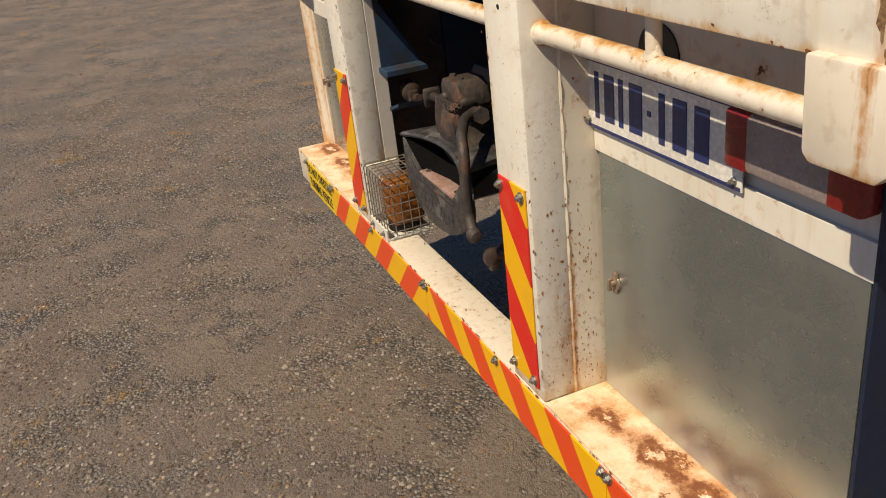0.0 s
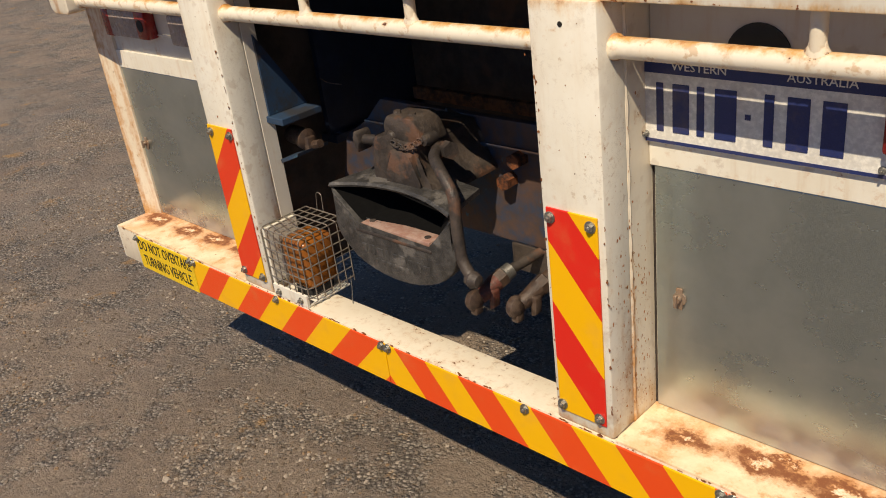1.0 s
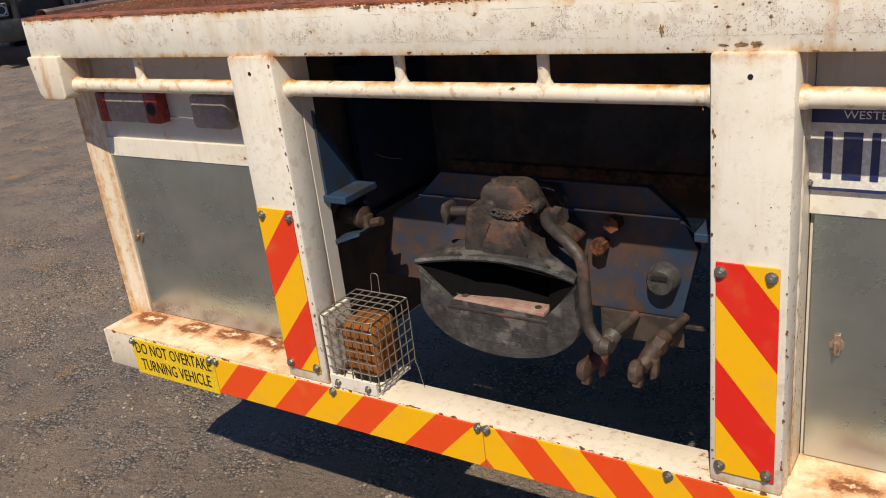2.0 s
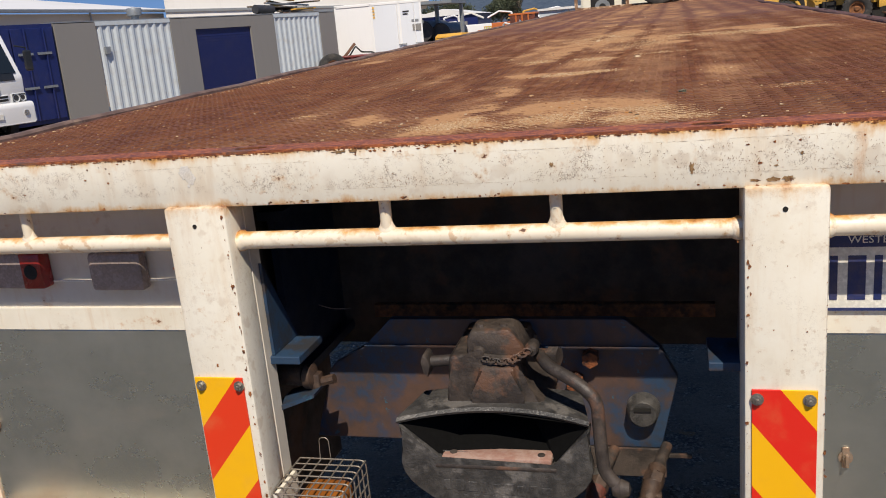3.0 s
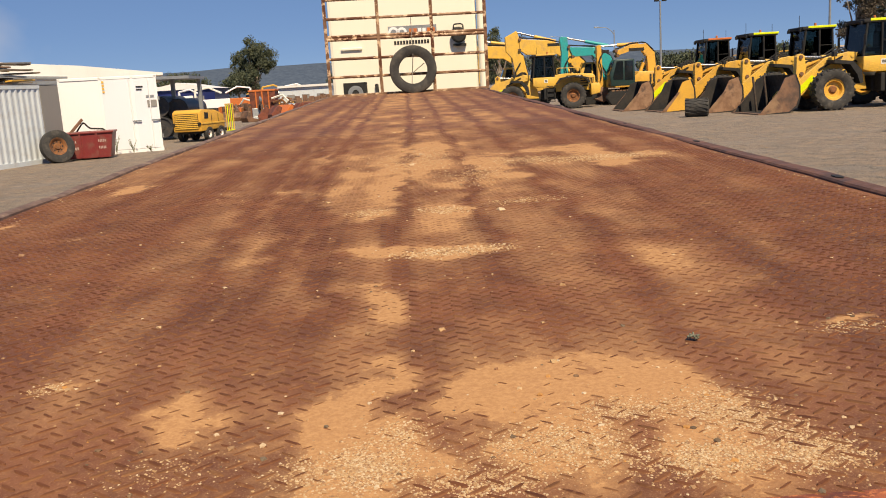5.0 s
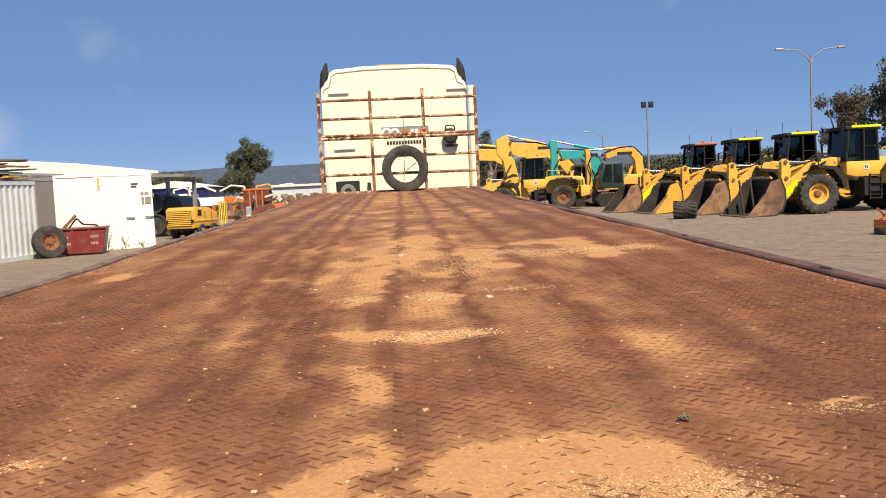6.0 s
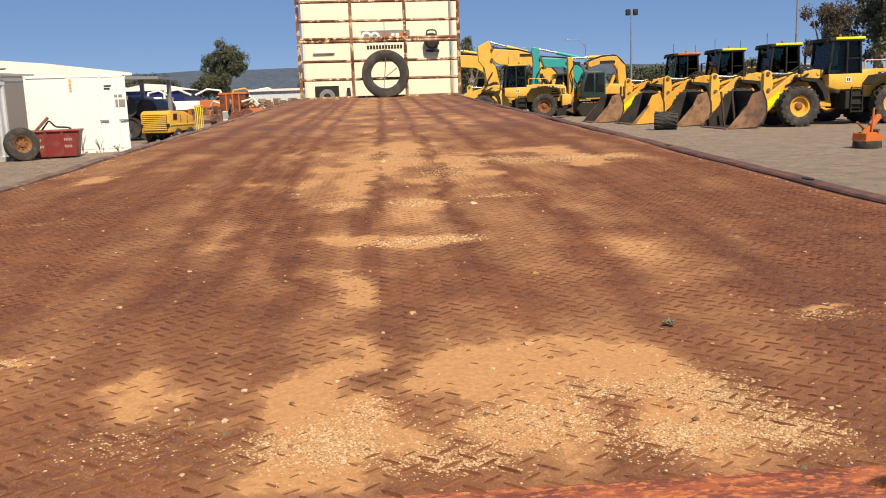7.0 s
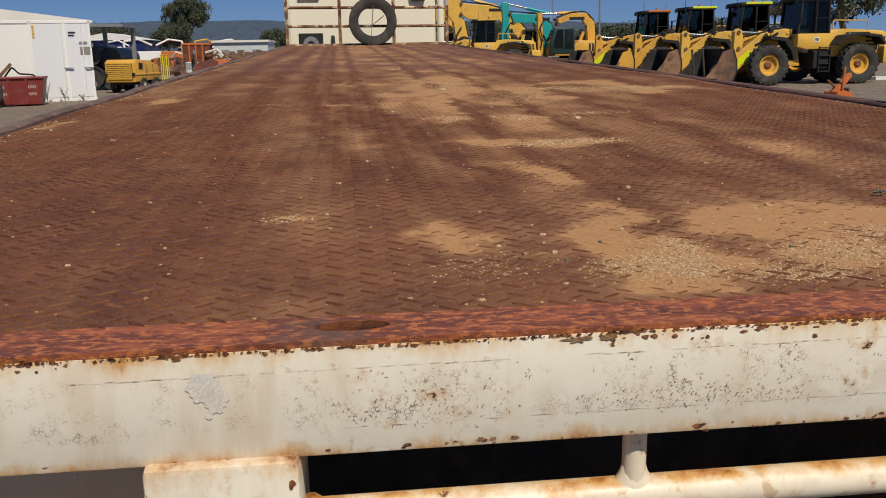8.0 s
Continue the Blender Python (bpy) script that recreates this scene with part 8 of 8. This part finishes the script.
for x, y, w, h, mat in ((-25.5, 100, 8.0, 3.95, m_navy), (-8.9, 78, 4.6, 3.09, m_corr), (-36, 120, 16, 4.2, m_white), (-15.5, 118, 7, 2.7, m_corr)):
    b = thing("distant_shed", "low pale sheet-metal shed in the distance", "shed", pose(x, y, 0), "distant sheds")
    part("wall", box(-w / 2, w / 2, 0, 8, 0, h * 0.8), mat, b)
    if h > 3.1:
        part("roof", prism([(-w / 2 - 0.2, h * 0.8), (0, h), (w / 2 + 0.2, h * 0.8)], "y", -0.3, 8.3), m_roofing, b)
    else:
        part("roof", box(-w / 2 - 0.1, w / 2 + 0.1, -0.2, 8.2, h * 0.8, h * 0.86), m_roofing, b)
    for k in range(3):
        part("door", box(-w * 0.35 + k * w * 0.28, -w * 0.35 + k * w * 0.28 + w * 0.14, -0.05, 0, 0, h * 0.6), m_grey_wall, b)

bin_ = thing("orange_bin", "weathered orange steel bin among the scrap", "steel bin", pose(-11.6, 72, 0))
part("bin_shell", prism([(-0.95, 0.1), (0.95, 0.1), (1.05, 2.3), (-1.05, 2.3)], "y", -0.9, 0.9, 0.03), m_rust_red, bin_)
part("bin_rim", box(-1.1, 1.1, -0.95, 0.95, 2.25, 2.4, 0.02), m_orange, bin_)
for x in (-0.5, 0.0, 0.5):
    part("rib", box(x - 0.05, x + 0.05, -0.98, -0.9, 0.15, 2.25), m_orange, bin_)
rng3 = random.Random(12)
for k in range(120):  # clutter of plant and scrap at the far end of the yard
    y = rng3.uniform(64, 98)
    x = -y * rng3.uniform(0.105, 0.205) - 0.8 if k % 3 else -y * rng3.uniform(0.075, 0.12) - 0.8
    mat = rng3.choice((m_orange, m_ochre, m_rim_rust, m_bucket, m_plate, m_bucket, m_steel, m_rim_rust, m_rust_red, m_bucket))
    s = rng3.uniform(0.5, 0.85) if k % 3 else rng3.uniform(0.8, 1.15)
    heap = thing("plant_attachment", "old digger bucket or machine part set down in the yard", "machine part", pose(x, y, 0, 0, 0, rng3.uniform(0, 360)), "yard attachments")
    part("shell", prism([(-0.9 * s, 0), (0.8 * s, 0), (1.0 * s, 0.5 * s), (0.7 * s, 1.2 * s), (0.4 * s, 1.25 * s), (0.3 * s, 0.4 * s), (-0.8 * s, 0.25 * s)], "y", -0.8 * s, 0.8 * s, 0.03), mat, heap)
    part("bracket", box(0.2 * s, 0.5 * s, -0.2, 0.2, 1.1 * s, 1.6 * s, 0.02), m_bucket, heap)
    if k % 9 == 1 and s < 0.9 and mat is not m_white:
        part("arm", sweep([(0.5 * s, 0, 1.3 * s), (-0.4 * s, 0, 2.3 * s), (-1.5 * s, 0, 2.0 * s)], 0.09, 6), mat, heap)
for k in range(8):
    crate = thing("digger_bucket", "rusty digger bucket lying in the yard", "bucket", pose(-7.6 + 0.10 * k, 50 + 3.0 * k, 0, 0, 0, 190 + 14 * (k % 3)) @ Matrix.Scale(1.25, 4), "yard buckets")
    part("shell", prism([(-0.6, 0), (0.6, 0.0), (0.75, 0.6), (0.35, 1.0), (0.2, 0.9), (0.4, 0.3), (-0.6, 0.12)], "y", -0.6, 0.6, 0.02), m_orange if k == 2 else m_rust_red, crate)
    for j in range(4):
        part("tooth", box(-0.78, -0.58, -0.5 + j * 0.3, -0.4 + j * 0.3, 0.0, 0.07), m_bucket, crate)


def far_truck(x, y, turn, paint, load):
    """A small parked truck among the far plant: cab, tray, load box and wheels."""
    t = thing("parked_truck", "small pale truck parked among the far plant", "truck", pose(x, y, 0, 0, 0, turn), "far parked trucks")
    cab = part("cab", prism([(-2.6, 0.6), (-2.65, 1.45), (-2.35, 2.35), (-1.2, 2.4), (-1.15, 0.6)], "y", -1.0, 1.0, 0.08), paint, t, "", True)
    part("windscreen", prism([(-2.66, 1.5), (-2.42, 2.2), (-2.38, 2.2), (-2.60, 1.5)], "y", -0.85, 0.85), m_glass, cab)
    for s in (-1, 1):
        part("side_window", prism([(-2.35, 1.5), (-2.15, 2.15), (-1.4, 2.15), (-1.4, 1.45)], "y", *sorted((s * 1.0, s * 1.015))), m_glass, cab)
        for wx in (-1.9, 1.2):
            part("wheel", turned(tyre_profile(0.45, 0.28, 0.2), "y", (wx, s * 0.85, 0.45), 16), m_rubber, t, "", True)
    part("tray", box(-1.0, 2.6, -1.05, 1.05, 0.85, 1.0, 0.02), m_black, t)
    part("load_box", box(-0.9, 2.5, -1.0, 1.0, 1.0, 1.9, 0.04), load, t)
    part("crane_post", rod((-0.8, 0, 1.0), (-0.8, 0, 2.9), 0.12, seg=8), paint, t)
    part("crane_arm", sweep([(-0.8, 0, 2.9), (0.6, 0, 3.1), (1.9, 0, 2.5)], 0.10, 6), paint, t)


far_truck(-21.0, 92, 24, m_plate, m_white)
far_truck(-17.8, 97, -160, m_white, m_orange)
far_truck(-15.6, 101, 35, m_ochre, m_steel)
far_truck(-13.4, 104, 12, m_white, m_rust_red)
far_truck(-24.5, 99, -20, m_white, m_navy)


def lamp_post(x, y, h, arms, heads):
    p = thing("street_lamp", "tall grey street lamp", "street lamp", pose(x, y, 0), "street lamps")
    part("pole", rod((0, 0, 0), (0, 0, h), 0.10, 0.06, 10), m_steel, p, "", True)
    for s in arms:
        part("arm", sweep([(0, 0, h - 0.6), (s * 0.25, 0, h - 0.15), (s * 0.9, 0, h + 0.35), (s * 2.0, 0, h + 0.45)], 0.045, 7), m_steel, p, "", True)
        part("lamp_head", box(*sorted((s * 1.9, s * 2.5)), -0.12, 0.12, h + 0.38, h + 0.52, 0.04), m_steel, p, "", True)
    for s in heads:
        part("flood_light", box(s * 0.30 - 0.18, s * 0.30 + 0.18, -0.25, 0.05, h - 0.05, h + 0.42, 0.04), m_black, p, "", True)
    return p


lamp_post(29.1, 60, 9.7, (-1, 1), ())
lamp_post(20.3, 70, 7.4, (), (-1, 1))
lamp_post(26.0, 110, 7.4, (-1,), ())
lamp_post(27.0, 150, 8.5, (-1,), ())

m_leaf = Nodes("gum_leaves")
_r = m_leaf.add("ShaderNodeNewGeometry").outputs["Random Per Island"]
m_leaf = m_leaf.done(m_leaf.mix(_r, (0.030, 0.045, 0.022), (0.085, 0.095, 0.050)), 0.7)
m_leaf_dry = Nodes("rusty_gum_leaves")
_r = m_leaf_dry.add("ShaderNodeNewGeometry").outputs["Random Per Island"]
m_leaf_dry = m_leaf_dry.done(m_leaf_dry.mix(_r, (0.042, 0.042, 0.027), (0.105, 0.072, 0.048)), 0.7)
m_bark = rusted("gum_bark", (0.16, 0.12, 0.09), (0.30, 0.25, 0.2), None, 3.0)


def gum_tree(x, y, h, w, seed, leaf, clumps=42):
    """Tapered trunk, forked limbs, and a crown of leaf clumps with gaps."""
    r = random.Random(seed)
    t = thing("gum_tree", "dark green gum tree with an uneven crown", "tree", pose(x, y, 0), "trees beyond the yard")
    trunk = sweep([(0, 0, 0), (0.05 * w, 0, h * 0.2), (-0.03 * w, 0.02 * w, h * 0.42), (0.02 * w, 0, h * 0.7)], 1, 8, radii=[0.035 * h, 0.028 * h, 0.020 * h, 0.008 * h])
    ends = []
    for k in range(14):
        a, up = r.uniform(0, 6.28), r.uniform(0.48, 0.95)
        e = Vector((math.cos(a) * w * 0.34 * r.uniform(0.3, 1.1), math.sin(a) * w * 0.34 * r.uniform(0.3, 1.1), h * up * 0.95))
        s = Vector((0, 0, h * r.uniform(0.25, 0.5)))
        sweep([s, s.lerp(e, 0.5) + Vector((0, 0, h * 0.03)), e], 1, 6, trunk, radii=[0.013 * h, 0.008 * h, 0.003 * h])
        ends.append(e)
    part("trunk", trunk, m_bark, t, "", True)
    verts, faces = [], []
    for k in range(clumps):
        c = ends[k % len(ends)] + Vector((r.gauss(0, w * 0.11), r.gauss(0, w * 0.11), r.gauss(0, h * 0.065)))
        size = w * r.uniform(0.09, 0.17)
        for _ in range(170):
            d = Vector((r.gauss(0, 1), r.gauss(0, 1), r.gauss(0, 0.8))).normalized() * size * r.uniform(0.35, 1.0)
            p = c + d
            q = Euler((r.uniform(0, 6.28), r.uniform(0, 6.28), r.uniform(0, 6.28))).to_matrix()
            ls = w * r.uniform(0.016, 0.030)
            i = len(verts)
            verts += [p + q @ Vector(v) * ls for v in ((-1, 0, 0), (0, 0.45, 0.1), (1, 0, 0), (0, -0.45, -0.1))]
            faces.append((i, i + 1, i + 2, i + 3))
    me = bpy.data.meshes.new("crown")
    me.from_pydata([tuple(v) for v in verts], [], faces)
    me.materials.append(leaf)
    crown = new("crown", me)
    crown.parent = t
    return t


gum_tree(-18.7, 110, 8.5, 5.0, 1, m_leaf, 110)
gum_tree(36.2, 70, 8.2, 4.4, 2, m_leaf_dry, 50)
gum_tree(42.0, 72, 10.5, 8.0, 3, m_leaf, 60)
gum_tree(8.5, 80, 6.4, 4.0, 4, m_leaf, 40)
for k, (x, y, h, w) in enumerate(((-38, 160, 6.5, 8), (-31, 165, 6.8, 9), (-45, 170, 6.0, 9), (-12, 190, 6.0, 10), (-3, 200, 5.5, 9), (16, 140, 5.4, 9), (25, 150, 5.8, 9), (35, 120, 4.8, 8), (40, 130, 4.6, 9), (50, 110, 4.4, 8), (-60, 180, 6, 10))):
    gum_tree(x, y, h, w, 20 + k, m_leaf, 34)

fence = thing("palisade_fence", "dark steel palisade fence behind the machines", "fence", pose(24, 36, 0, 0, 0, 12))
for k in range(70):
    part("paling", box(k * 0.16, k * 0.16 + 0.05, 0, 0.03, 0, 1.9), m_black, fence)
for z in (0.3, 1.6):
    part("rail", box(0, 11.2, 0.03, 0.07, z, z + 0.06), m_black, fence)
part("kerb", box(-2, 11.5, -0.6, -0.3, 0, 0.14), m_roofing, fence)


def hills():
    """A long wooded scarp far off, as one ridge with depth."""
    bm = bmesh.new()
    rows = []
    for j in range(5):
        ring = []
        for k in range(161):
            a = -1.15 + 2.3 * k / 160
            d = 2300 + j * 180
            x, y = d * math.sin(a), d * math.cos(a)
            crest = 94 + 7 * math.sin(a * 9 + 2.9) + 4 * math.sin(a * 23) + 2 * math.sin(a * 61) + 8 * math.exp(-((a + 0.10) / 0.05) ** 2)
            if a > 0.25:
                crest *= max(0.15, 1 - (a - 0.25) * 3)
            ring.append(bm.verts.new((x, y, -1 + crest * (j / 4) ** 0.8)))
        rows.append(ring)
    for r0, r1 in zip(rows, rows[1:]):
        for k in range(160):
            bm.faces.new((r0[k], r0[k + 1], r1[k + 1], r1[k]))
    return bm


# the blue of distance haze is mixed into the bush colour
m_hill = Nodes("haze_tinted_bush")
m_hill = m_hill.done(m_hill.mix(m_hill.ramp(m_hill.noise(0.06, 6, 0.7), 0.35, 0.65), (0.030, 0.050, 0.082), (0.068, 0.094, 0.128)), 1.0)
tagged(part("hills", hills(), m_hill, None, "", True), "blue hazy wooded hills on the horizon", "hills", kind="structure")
